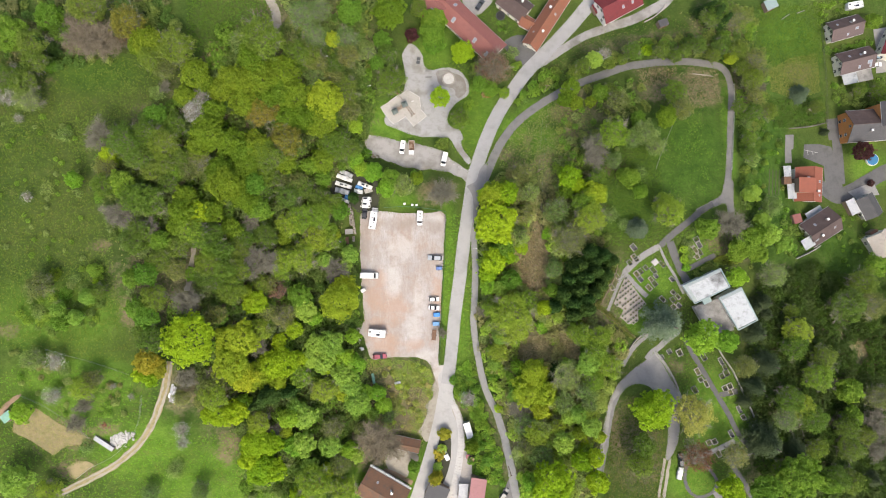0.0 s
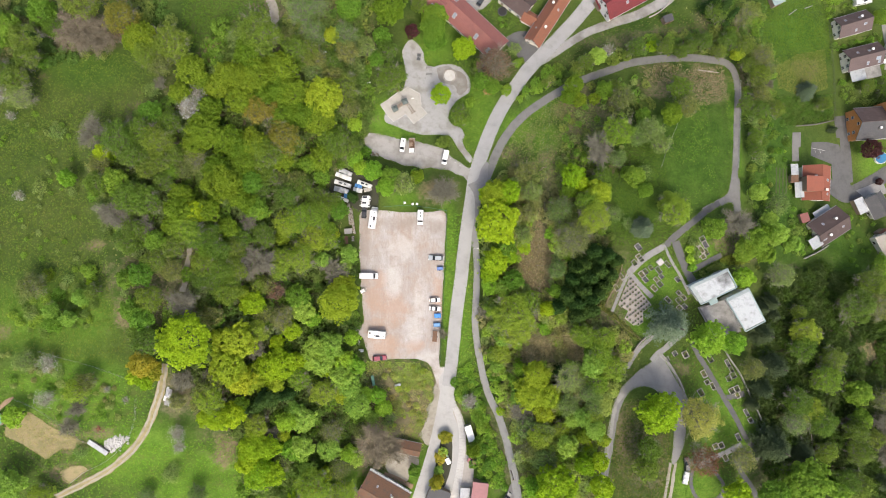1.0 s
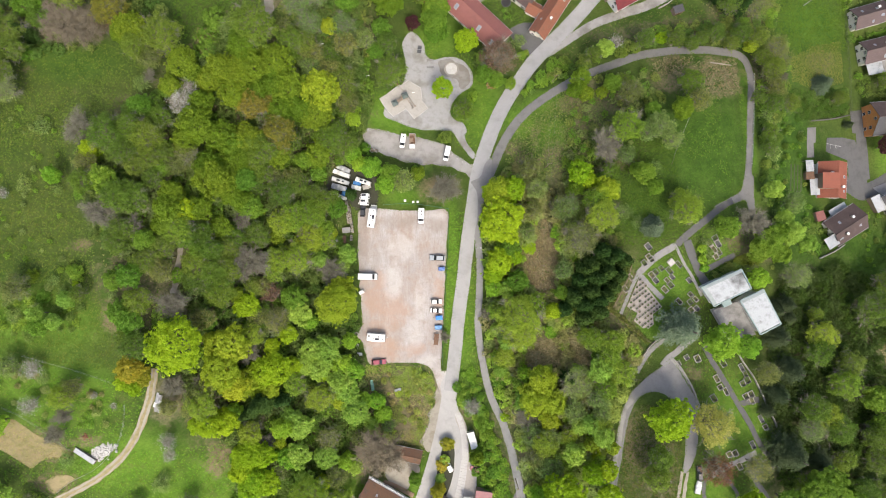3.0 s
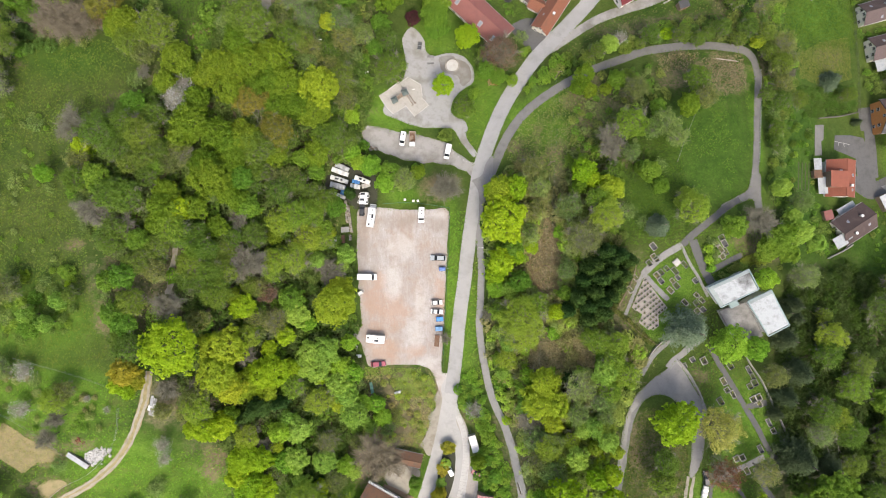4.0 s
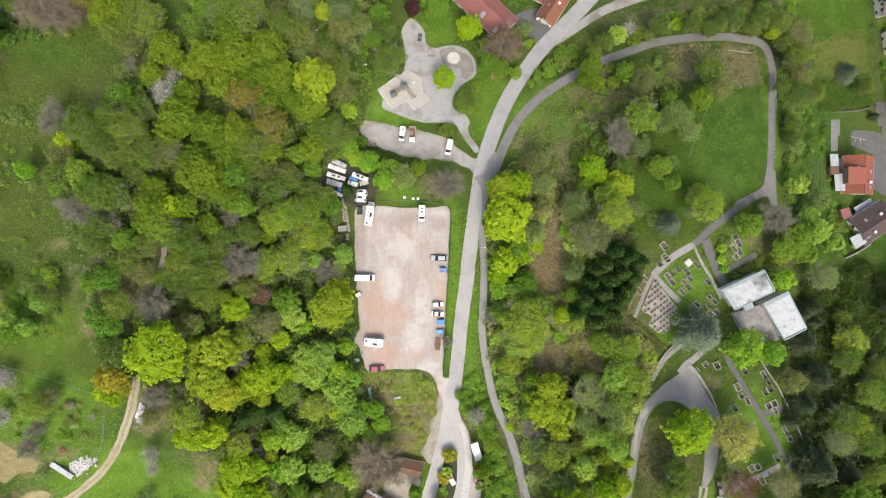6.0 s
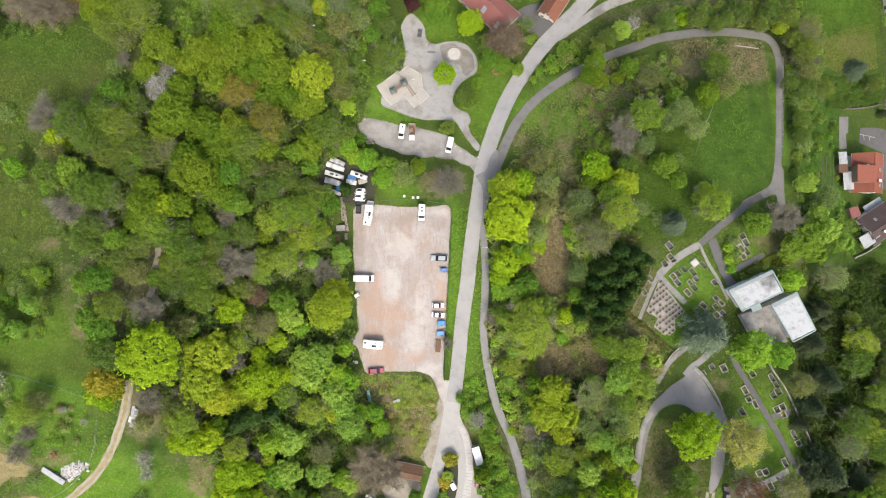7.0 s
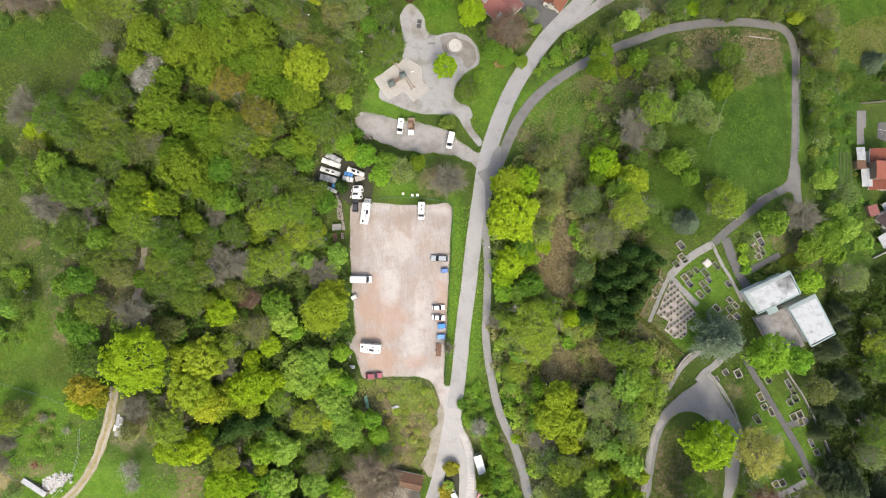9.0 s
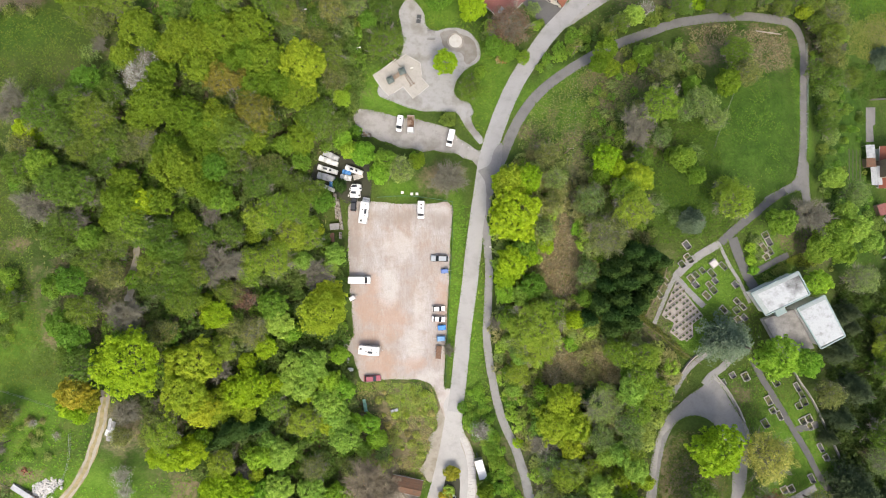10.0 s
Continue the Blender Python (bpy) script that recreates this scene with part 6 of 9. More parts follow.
def box_truck(m, label):
    root = thing("box_trailer", m, label, "trailer")
    part("box_body", box(0, 0, 1.75, 5.1, 2.15, 2.2, 0.05), WHITE_PAINT, root)
    for x in (-2.53, 2.53):
        part("end_frame", box(x, 0, 1.75, 0.1, 2.22, 2.28, 0.02), GALVANISED, root)
    for y in (-1, 1):
        part("side_rail", box(0, y * 1.08, 0.68, 5.0, 0.06, 0.14, 0.01), GALVANISED, root)
    part("drawbar", tube((2.5, 0, 0.6), (4.0, 0, 0.55), 0.07), STEEL_DARK, root)
    wheels(root, [(sx, sy * 1.0) for sx in (-0.6, 0.4) for sy in (-1, 1)], 0.38)
    return root


def small_trailer(m, label, colour, long=2.3, wide=1.4, tall=0.9, flat=False):
    """A car trailer under a fitted cover, or an open one."""
    root = thing("trailer", m, label, "trailer")
    if flat:
        part("floor", box(0, 0, 0.55, long, wide, 0.06), WOOD, root)
        for i in range(6):
            part("plank", box(0, (i - 2.5) * wide / 6.2, 0.595, long * 0.96, wide / 6.8, 0.03, 0.005), RUST_ROOF, root)
        for y in (-1, 1):
            part("side_board", box(0, y * wide / 2, 0.7, long, 0.05, 0.28, 0.01), GALVANISED, root)
    else:
        part("tub", box(0, 0, 0.6, long, wide, 0.4, 0.04), GALVANISED, root)
        c = taper(box(0, 0, 0.8 + (tall - 0.6) / 2, long * 1.03, wide * 1.03, tall - 0.6, 0.08, steps=2), 0.86, 0.72)
        painted(part("cover", c, CLOTH, root, "taut fabric cover"), colour)
    part("drawbar", tube((long / 2, 0, 0.45), (long / 2 + 1.0, 0, 0.42), 0.04, sides=6), GALVANISED, root)
    part("jockey_wheel", tube((long / 2 + 0.7, -0.05, 0.1), (long / 2 + 0.7, 0.05, 0.1), 0.1), RUBBER, root)
    wheels(root, [(-0.1, sy * (wide / 2 + 0.06)) for sy in (-1, 1)], 0.27, 0.15)
    return root


def covered_boat(m, label, long, wide, tall, material, cap=None):
    """A boat or caravan laid up on a trailer under a sheet that sags between its hoops."""
    root = thing("laid_up_boat", m, label, "boat", "boats in the storage yard")
    bm = bmesh.new()
    n, rows = 11, []
    for i in range(n):
        t = i / (n - 1)
        x = (t - 0.5) * long
        w = wide / 2 * (1 - 0.25 * max(0, t - 0.7) ** 1.5 * 4) * (0.95 + 0.05 * math.cos(t * 12))
        peak = tall * (0.9 + 0.1 * math.cos(t * 16))
        rows.append([bm.verts.new((x, y * w, z)) for y, z in ((-1, 0.45), (-0.98, peak * 0.84), (-0.66, peak * 0.97), (0, peak), (0.66, peak * 0.97), (0.98, peak * 0.84), (1, 0.45))])
    for a, b in zip(rows, rows[1:]):
        for k in range(6):
            bm.faces.new((a[k], b[k], b[k + 1], a[k + 1]))
    for r in (rows[0], rows[-1]):
        bm.faces.new(r)
    bmesh.ops.recalc_face_normals(bm, faces=bm.faces[:])
    part("cover", bm, material, root)
    part("keel", box(0, 0, 0.4, long * 0.9, 0.25, 0.2, 0.05), STEEL_DARK, root)
    if cap:
        part("hatch", box(-long * 0.12, 0, tall + 0.02, long * 0.2, wide * 0.35, 0.12, 0.03), cap, root)
        part("hatch", box(long * 0.15, 0, tall + 0.02, long * 0.12, wide * 0.3, 0.12, 0.03), cap, root)
    wheels(root, [(-0.2, sy * wide * 0.45) for sy in (-1, 1)], 0.28, 0.15)
    return root


motorhome(at((-23.4, 10.8), 82, 0.08), "long white motorhome with roof hatches on the gravel", 7.0, 2.3)
motorhome(at((-22.1, -26.9), -5, 0.08), "white caravan parked on the pink gravel", 6.9, 2.4, 2.7, False, 4)
car(at((-26.4, 12.6), 86, 0.08), (0.018, 0.02, 0.025), "small black car beside the motorhome", 3.9, 1.7)
van(at((-8.1, 11.0), -92, 0.08), (0.70, 0.70, 0.69), "white camper van with a roof hatch", 4.8, 1.95, 2.3, 2)
car(at((-3.0, -2.2), 178, 0.08), (0.27, 0.30, 0.32), "grey estate car with roof rails", 4.9, 1.85, 1.5, True, True)
small_trailer(at((-1.7, -5.6), 5, 0.08), "small trailer under a blue cover", (0.10, 0.17, 0.38), 2.0, 1.25, 1.2)
car(at((-3.4, -15.9), 2, 0.08), (0.62, 0.61, 0.58), "small cream-white hatchback on the gravel", 3.5, 1.6, 1.45)
car(at((-3.4, -18.7), -4, 0.08), (0.66, 0.66, 0.65), "small white saloon car on the gravel", 3.7, 1.62, 1.4, False)
small_trailer(at((-2.5, -21.0), 184, 0.08), "low trailer under a bright blue cover", (0.045, 0.20, 0.52), 2.2, 1.5, 1.0)
small_trailer(at((-2.7, -24.0), 182, 0.08), "low trailer under a faded blue cover", (0.12, 0.25, 0.43), 2.3, 1.5, 1.0)
small_trailer(at((-3.4, -27.8), 86, 0.08), "open flat trailer with rusty planks", (1, 1, 1), 3.6, 1.6, 0.8, True)
van(at((-24.8, -8.0), -1, 0.08), (0.72, 0.72, 0.71), "long white panel van on the gravel", 5.9, 2.0, 2.4)
small_trailer(at((-26.8, -12.9), 30, 0.08), "small trailer under a white cover", (0.6, 0.6, 0.58), 1.6, 1.2, 1.1)
car(at((-21.4, -34.8), 3, 0.08), (0.2, 0.018, 0.045), "dark red estate car on the gravel", 4.6, 1.8, 1.5)
van(at((-14.0, 34.9), -99, 0.06), (0.72, 0.72, 0.71), "white van with a dark roof panel", 4.3, 1.7, 1.9, 1)
flatbed(at((-11.0, 34.8), -91, 0.06), "white flatbed truck with rusty scrap aboard")
van(at((-0.0, 30.8), -103, 0.06), (0.74, 0.74, 0.73), "white van on the gravel yard", 4.6, 1.75, 2.0)
box_truck(at((7.8, -58.1), 106, 0.08), "white box trailer parked beside the trees")
van(at((0.7, -67.2), 118, 0.11), (0.68, 0.68, 0.67), "small white van beside the planted island", 2.9, 1.5, 1.7)
car(at((8.6, -67.2), 160, 0.11), (0.24, 0.06, 0.07), "faded red car under the trees", 3.2, 1.6)
car(at((12.4, 86.0), 55, 0.08), (0.03, 0.035, 0.04), "black car in the farm yard", 4.3)
car(at((19.1, -77.0), 55, 0.08), (0.05, 0.055, 0.06), "dark car on the lane", 4.2)
car(at((151.4, 65.4), 10, 0.09), (0.66, 0.66, 0.65), "white car beside the house", 4.2)
car(at((152.6, 68.2), 5, 0.09), (0.22, 0.30, 0.36), "blue-grey car in the court", 4.3)
motorhome(at((142.2, 85.1), 10, 0.08), "white motorhome behind the houses", 6.4, 2.2, 2.7)

covered_boat(at((-32.2, 25.6), -25), "boat laid up under a grey sheet", 4.3, 1.6, 1.6, TARP_GREY)
covered_boat(at((-32.8, 24.1), -20), "boat laid up under a white sheet", 5.2, 1.52, 1.9, TARP_WHITE)
covered_boat(at((-33.1, 21.8), -17), "boat laid up under a white sheet with dark hatches", 5.4, 1.44, 1.8, TARP_WHITE, STEEL_DARK)
covered_boat(at((-33.6, 19.8), -15), "boat laid up under a weathered grey sheet", 4.6, 1.8, 1.6, TARP_GREY)
covered_boat(at((-32.1, 18.5), 75), "narrow boat under a blue sheet", 2.9, 1.3, 1.3, TARP_BLUE)
covered_boat(at((-33.9, 17.2), -22), "long narrow boat under a white sheet", 5.6, 1.2, 1.6, TARP_WHITE, TARP_GREY)
covered_boat(at((-26.2, 21.8), -20), "large white boat with roof hatches", 4.8, 1.52, 2.2, TARP_WHITE, GLASS)
covered_boat(at((-28.2, 21.2), -15), "small boat under a blue sheet", 2.3, 1.2, 1.5, TARP_BLUE)
covered_boat(at((-28.4, 19.8), -10), "broad boat under a white sheet", 2.9, 1.52, 1.8, TARP_WHITE)
covered_boat(at((-25.2, 20.2), 15), "small boat under a beige sheet", 2.6, 1.5, 1.3, SAND)
motorhome(at((-25.6, 17.0), 182), "small white caravan in the storage yard", 3.9, 1.7, 2.3, False, 2)
motorhome(at((-25.9, 15.2), 178), "small old white caravan in the storage yard", 3.9, 1.8, 2.2, False, 2)


# ---- buildings ----
def prism(outline, z0, z1):
    """An upright block over an outline."""
    bm = bmesh.new()
    low = [bm.verts.new((x, y, z0)) for x, y in outline]
    top = [bm.verts.new((x, y, z1)) for x, y in outline]
    n = len(outline)
    for i in range(n):
        bm.faces.new((low[i], low[(i + 1) % n], top[(i + 1) % n], top[i]))
    bm.faces.new(top)
    bm.faces.new(low[::-1])
    bmesh.ops.recalc_face_normals(bm, faces=bm.faces[:])
    return bm


def slope(length, run, rise, eave, overhang, thick, side, half=0.0):
    """One pitched half of a gable roof, ridge along x."""
    bm = bmesh.new()
    k = rise / run
    out, l = run + overhang, length / 2 + overhang
    pts = [(-l, 0.0, eave + rise), (l, 0.0, eave + rise), (l, side * out, eave - k * overhang), (-l, side * out, eave - k * overhang)]
    low = [bm.verts.new((x, y, z)) for x, y, z in pts]
    top = [bm.verts.new((x, y, z + thick)) for x, y, z in pts]
    for i in range(4):
        bm.faces.new((low[i], low[(i + 1) % 4], top[(i + 1) % 4], top[i]))
    bm.faces.new(top)
    bm.faces.new(low[::-1])
    bmesh.ops.recalc_face_normals(bm, faces=bm.faces[:])
    return bm


def window(root, x, y, z, wide, high, turn, name="window"):
    """A framed window on a wall whose outside looks along +y before the turn (degrees)."""
    t = pose(x, y, z, 0, 0, turn)
    f = box(0, 0.02, 0, wide, 0.08, high, 0.01)
    bmesh.ops.transform(f, matrix=t, verts=f.verts)
    w = part(name, f, WHITE_PAINT, root)
    for s in (-0.25, 0.25):
        g = box(s * wide, 0.045, 0, wide * 0.42, 0.05, high - 0.16)
        bmesh.ops.transform(g, matrix=t, verts=g.verts)
        part("pane", g, GLASS, w)
    sill = box(0, 0.09, -high / 2 - 0.04, wide + 0.15, 0.2, 0.05, 0.01)
    bmesh.ops.transform(sill, matrix=t, verts=sill.verts)
    part("sill", sill, STONE, w)


def house(p, turn, long, wide, eave, rise, roof, wall, label, roof2=None, overhang=0.45, base=None, chimneys=1, lights=(), name="house", category="house", gable=True, floors=2, lines=True):
    """A house with a gable roof: walls, roof halves, ridge, gutters, chimneys, roof lights, windows, door."""
    root = thing(name, pose(p[0], p[1], base if base is not None else float(ground(p[0], p[1])), 0, 0, turn), label, category)
    run = wide / 2
    bm = bmesh.new()
    ends = []
    for x in (-long / 2, long / 2):
        ends.append([bm.verts.new((x, y, z)) for y, z in ((-run, -2.5), (run, -2.5), (run, eave), (0, eave + rise), (-run, eave))])
    a, b = ends
    bm.faces.new(a)
    bm.faces.new(b[::-1])
    for i in (0, 1, 4):
        j = (i + 1) % 5
        bm.faces.new((a[i], b[i], b[j], a[j]))
    bmesh.ops.recalc_face_normals(bm, faces=bm.faces[:])
    part("wall", bm, wall, root)
    k = rise / run
    for side, mat in ((1, roof), (-1, roof2 or roof)):
        r = part("roof", slope(long, run, rise, eave, overhang, 0.16, side), mat, root)
        if lines:
            n = max(4, int((run + overhang) / 0.55))
            first = None
            for i in range(1, n):  # courses of the covering
                y = (run + overhang) * i / n
                if first is None:
                    rib = first = part("course", box(0, 0, 0, long + 2 * overhang, 0.07, 0.05), mat, r)
                else:
                    rib = new("course", first.data)
                    rib.parent = r
                rib.location = (0, side * y, eave + rise - k * y + 0.17)
        part("gutter", tube((-long / 2 - overhang, side * (run + overhang + 0.05), eave - k * overhang + 0.02), (long / 2 + overhang, side * (run + overhang + 0.05), eave - k * overhang + 0.02), 0.08, sides=8), GALVANISED, root)
    part("ridge", tube((-long / 2 - overhang, 0, eave + rise + 0.12), (long / 2 + overhang, 0, eave + rise + 0.12), 0.14, sides=8), roof, root)
    for i in range(chimneys):
        x, y = long * (0.18 - 0.4 * i), 0.22 * wide * (-1) ** i
        z = eave + rise - k * abs(y)
        c = part("chimney", box(x, y, z + 0.45, 0.6, 0.6, 1.5, 0.02), STONE, root)
        part("chimney_cap", box(x, y, z + 1.24, 0.78, 0.78, 0.1, 0.02), WHITE_PAINT, c)
    for x, y, w, h in lights:
        z = eave + rise - k * abs(y) + 0.2
        tilt = math.degrees(math.atan(k)) * (-1 if y > 0 else 1)
        f = part("roof_light", box(x, y, z, w, h, 0.12, 0.02, turn=pose(0, 0, 0, tilt, 0, 0)), GALVANISED, root)
        part("pane", box(x, y, z + 0.07, w - 0.16, h - 0.16, 0.05, 0, turn=pose(0, 0, 0, tilt, 0, 0)), SKYLIGHT, f)
    for f in range(floors):
        z = 1.4 + 2.6 * f
        if z + 0.8 < eave + 0.2:
            n = max(2, int(long / 3.2))
            for i in range(n):
                x = (i + 0.5) / n * long - long / 2
                window(root, x, run, z, 1.1, 1.2, 0)
                if not (f == 0 and i == 0):
                    window(root, x, -run, z, 1.1, 1.2, 180)
        for s, t in ((1, -90), (-1, 90)):
            for y in (-0.25, 0.25):
                window(root, s * long / 2, y * wide, z, 1.0, 1.2, t)
    if gable:
        for s, t in ((1, -90), (-1, 90)):
            window(root, s * long / 2, 0, eave + rise * 0.35, 0.9, 1.0, t)
    d = part("door", box(-long / 2 + long / max(2, int(long / 3.2)) * 0.5, -run - 0.03, 1.05, 1.0, 0.08, 2.1, 0.01), WOOD, root)
    part("door_handle", box(-long / 2 + long / max(2, int(long / 3.2)) * 0.5 + 0.38, -run - 0.1, 1.05, 0.12, 0.05, 0.04), GALVANISED, d)
    return root


def lean_to(p, turn, long, wide, tall, mat, label, name="lean_to", posts=True, base=None, drop=0.3, ribs=True):
    """A light roof of ribbed sheets on posts, or a small hut."""
    root = thing(name, pose(p[0], p[1], base if base is not None else float(ground(p[0], p[1])), 0, 0, turn), label, name.replace("_", " "))
    sheet = box(0, 0, tall, long, wide, 0.06)
    for v in sheet.verts:
        v.co.z -= drop * (v.co.x / long + 0.5)
    part("roof", sheet, mat, root)
    if ribs:
        n = max(3, int(wide / 0.6))
        for i in range(n):
            r = box(0, (i + 0.5) / n * wide - wide / 2, tall + 0.05, long, 0.07, 0.06)
            for v in r.verts:
                v.co.z -= drop * (v.co.x / long + 0.5)
            part("rib", r, mat, root)
    if posts:
        for x in (-0.46, 0.46):
            for y in (-0.46, 0.46):
                part("post", box(x * long, y * wide, (tall - drop * (x + 0.5) - 1) / 2 - 0.03, 0.1, 0.1, tall + 1 - drop * (x + 0.5) - 0.06), WOOD, root)
    else:
        part("wall", box(0, 0, tall / 2 - 0.7, long * 0.94, wide * 0.94, tall + 1.0 - drop), WOOD, root)
        part("door", box(0, -wide * 0.48, 0.9, 0.8, 0.06, 1.8), RUST_ROOF, root)
    return root


house((6.1, 79.2), -43, 33.0, 8.1, 4.0, 2.6, RED_ROOF, CREAM_WALL, "long farm building under a faded red sheet roof", lights=((-10, -2.4, 2.6, 0.9), (-2, -2.2, 1.2, 1.9), (8, -2.4, 1.2, 1.9), (14, -3.0, 1.1, 1.9), (-5, 2.0, 1.0, 1.6)), chimneys=0, floors=1)
house((-3.3, 85.0), -43, 8.4, 12.1, 3.2, 2.2, RED_ROOF, CREAM_WALL, "lower wing of the farm under a red sheet roof", chimneys=0, floors=1, lights=((2, -2.5, 3, 0.8),))
house((34.8, 78.7), 57, 20.4, 5.2, 3.6, 2.6, ORANGE_ROOF, CREAM_WALL, "old house with a mossy orange tiled roof", chimneys=2, lights=((-6, 1.5, 0.6, 0.6), (3, -1.5, 0.7, 0.9), (7, 1.5, 0.6, 0.6)))
house((28.7, 78.7), 150, 4.4, 3.5, 2.6, 1.8, ORANGE_ROOF, CREAM_WALL, "low side wing with weathered orange tiles", chimneys=0, floors=1)
house((58.4, 83.4), 28, 13.4, 8.1, 4.2, 3.0, MAROON_ROOF, WHITE_WALL, "white house under a dark red tiled roof", lights=((0, -2.4, 0.8, 1.1), (3.5, -2.4, 0.8, 1.1)))
lean_to((56.2, 79.3), 25, 3.6, 2.8, 2.5, WHITE_SHEET, "small white garden shed", "shed", False)
lean_to((52.5, 83.1), 28, 4.0, 3.4, 2.6, MAROON_ROOF, "small shed under a dark red roof", "shed", False)
house((137.5, 76.6), 16, 10.6, 6.0, 3.8, 2.3, BROWN_ROOF, CREAM_WALL, "house with a brown tiled roof, one side faded rose", ROSE_ROOF, lights=((-3, 1.6, 0.7, 0.9), (1.5, 1.2, 0.7, 0.9), (0, -2.4, 0.7, 0.9), (3, -1.3, 1.1, 0.8)))
house((141.8, 65.9), 14, 11.4, 6.6, 4.2, 2.4, BROWN_ROOF, CREAM_WALL, "cream house with a brown and reddish tiled roof", ROSE_ROOF, lights=((-2.5, 1.6, 0.7, 0.9), (1.2, 1.3, 0.7, 0.9), (4, -1.8, 1.6, 1.2), (0.5, -2.6, 0.8, 1.2), (4.5, -2.9, 0.8, 1.2)))
lean_to((141.1, 60.3), 102, 4.2, 5.2, 3.0, WHITE_SHEET, "white ribbed conservatory roof against the house", "conservatory")
lean_to((145.8, 61.4), 12, 6.4, 4.4, 2.9, GREY_FLAT, "flat terrace roof with a pale rim", "terrace_roof", True, ribs=False, drop=0.05)
house((149.7, 43.6), 4, 22.0, 10.0, 5.4, 3.6, BROWN_ROOF, ORANGE_WALL, "large orange-walled house with a brown tiled roof", SLATE_ROOF, chimneys=2, lights=((2, -3, 0.8, 1.2),))
house((151.2, 46.6), 94, 7.4, 6.6, 6.4, 3.2, SLATE_ROOF, ORANGE_WALL, "dormer wing under dark grey tiles", chimneys=0, floors=1, base=-9.0)
house((121.3, 22.2), 88, 10.6, 8.2, 4.6, 2.9, SALMON_ROOF, WHITE_WALL, "house under a bright salmon-red tiled roof", lights=((1, -3, 0.9, 1.2), (-3.5, -3.1, 0.8, 0.9)), chimneys=2)
lean_to((118.6, 21.7), 88, 5.0, 5.4, 7.2, SALMON_ROOF, "broad dormer under faded red tiles", "dormer", False, ribs=False, drop=0.2)
lean_to((113.8, 26.6), 92, 3.6, 2.4, 2.6, WHITE_SHEET, "white ribbed roof of a garden shelter", "garden_shelter")
lean_to((113.7, 23.5), 92, 2.4, 2.6, 2.5, RUST_ROOF, "brown roofed garden store", "garden_store", False)
lean_to((115.1, 20.0), 92, 5.2, 2.9, 2.7, WHITE_SHEET, "long white ribbed carport roof", "carport")
house((124.8, 8.0), 33, 10.6, 8.0, 4.4, 2.6, BROWN_ROOF, WHITE_WALL, "white house under a dark brown tiled roof", chimneys=2, lights=((3, -2.0, 0.8, 0.8), (-2, 2.2, 0.7, 0.9), (-4, -2.5, 1.4, 0.5)))
lean_to((119.7, 2.8), 30, 4.0, 3.6, 2.7, WHITE_SHEET, "white ribbed carport roof", "carport")
lean_to((116.5, 10.8), 105, 3.0, 2.7, 2.5, RED_ROOF, "small shed under a dull red roof", "shed", False)
lean_to((123.7, 13.1), 30, 6.0, 2.2, 3.0, WHITE_SHEET, "narrow white balcony roof", "balcony_roof", True)
house((145.3, 15.4), 118, 7.0, 5.6, 3.6, 1.6, SLATE_ROOF, GREY_WALL, "garage house under dark grey slates", chimneys=0, floors=1)
lean_to((140.1, 15.3), 115, 5.4, 3.2, 2.7, TARP_GREY, "low garage under a grey flat roof", "garage", False, ribs=False, drop=0.1)
house((147.5, 2.5), 118, 7.4, 6.1, 4.2, 2.2, PALE_STONE, CREAM_WALL, "house with a pale flat-tiled roof", chimneys=0, floors=1)
lean_to((146.6, 6.1), 30, 2.8, 2.2, 3.0, ORANGE_ROOF, "small orange tiled porch roof", "porch", False, ribs=False)
lean_to((108.7, 82.3), 25, 4.2, 3.4, 2.8, TEAL, "greenhouse with a pale teal roof", "greenhouse", False)
old_house = house((-20.1, -78.4), -30, 14.4, 9.1, 4.4, 2.8, RUST_ROOF, WHITE_WALL, "old house with a weathered brown roof and white eaves", chimneys=1, lights=((-3, 2.4, 0.6, 0.8), (2, 2.2, 0.5, 0.7)))
for i in range(16):  # white carved brackets along the eaves
    part("eave_bracket", box(-7.4 + i * 0.98, 5.15, 3.85, 0.55, 0.7, 0.3, 0.04), WHITE_PAINT, old_house)
part("eave_board", box(0, 5.5, 3.75, 15.6, 0.14, 0.2, 0.02), WHITE_PAINT, old_house)
house((-12.3, -63.7), -12, 7.8, 3.5, 2.2, 1.2, RUST_ROOF, WOOD, "low wooden shed under a rusty brown roof", None, chimneys=0, floors=0, gable=False, name="shed", category="shed")
lean_to((10.6, -76.8), -8, 5.0, 8.6, 3.2, PINK_ROOF, "flat-roofed building with a pink roof", "flat_roofed_house", False, ribs=False, drop=0.1)
lean_to((6.1, -78.3), -4, 3.0, 6.5, 2.6, TARP_GREY, "glazed lean-to with grey bars", "glass_lean_to")
lean_to((-2.4, -78.8), -22, 7.0, 6.0, 3.4, SLATE_ROOF, "dark flat-roofed building with a green rim", "flat_roofed_house", False, ribs=False, drop=0.1)
lean_to((72.4, 75.5), 20, 3.2, 2.4, 2.4, SLATE_ROOF, "small grey-roofed garden hut", "hut", False)
lean_to((-77.6, -41.5), 80, 1.0, 0.8, 0.8, TARP_WHITE, "small white sheet on a frame", "shelter")
house((24.2, 84.8), -38, 10.4, 6.6, 3.8, 2.4, BROWN_ROOF, CREAM_WALL, "house under a brown roof behind the farm", chimneys=1, floors=1)
house((155.5, 71.6), 70, 9.4, 6.6, 4.2, 2.8, MAROON_ROOF, CREAM_WALL, "house under a maroon tiled roof", chimneys=1, floors=1)

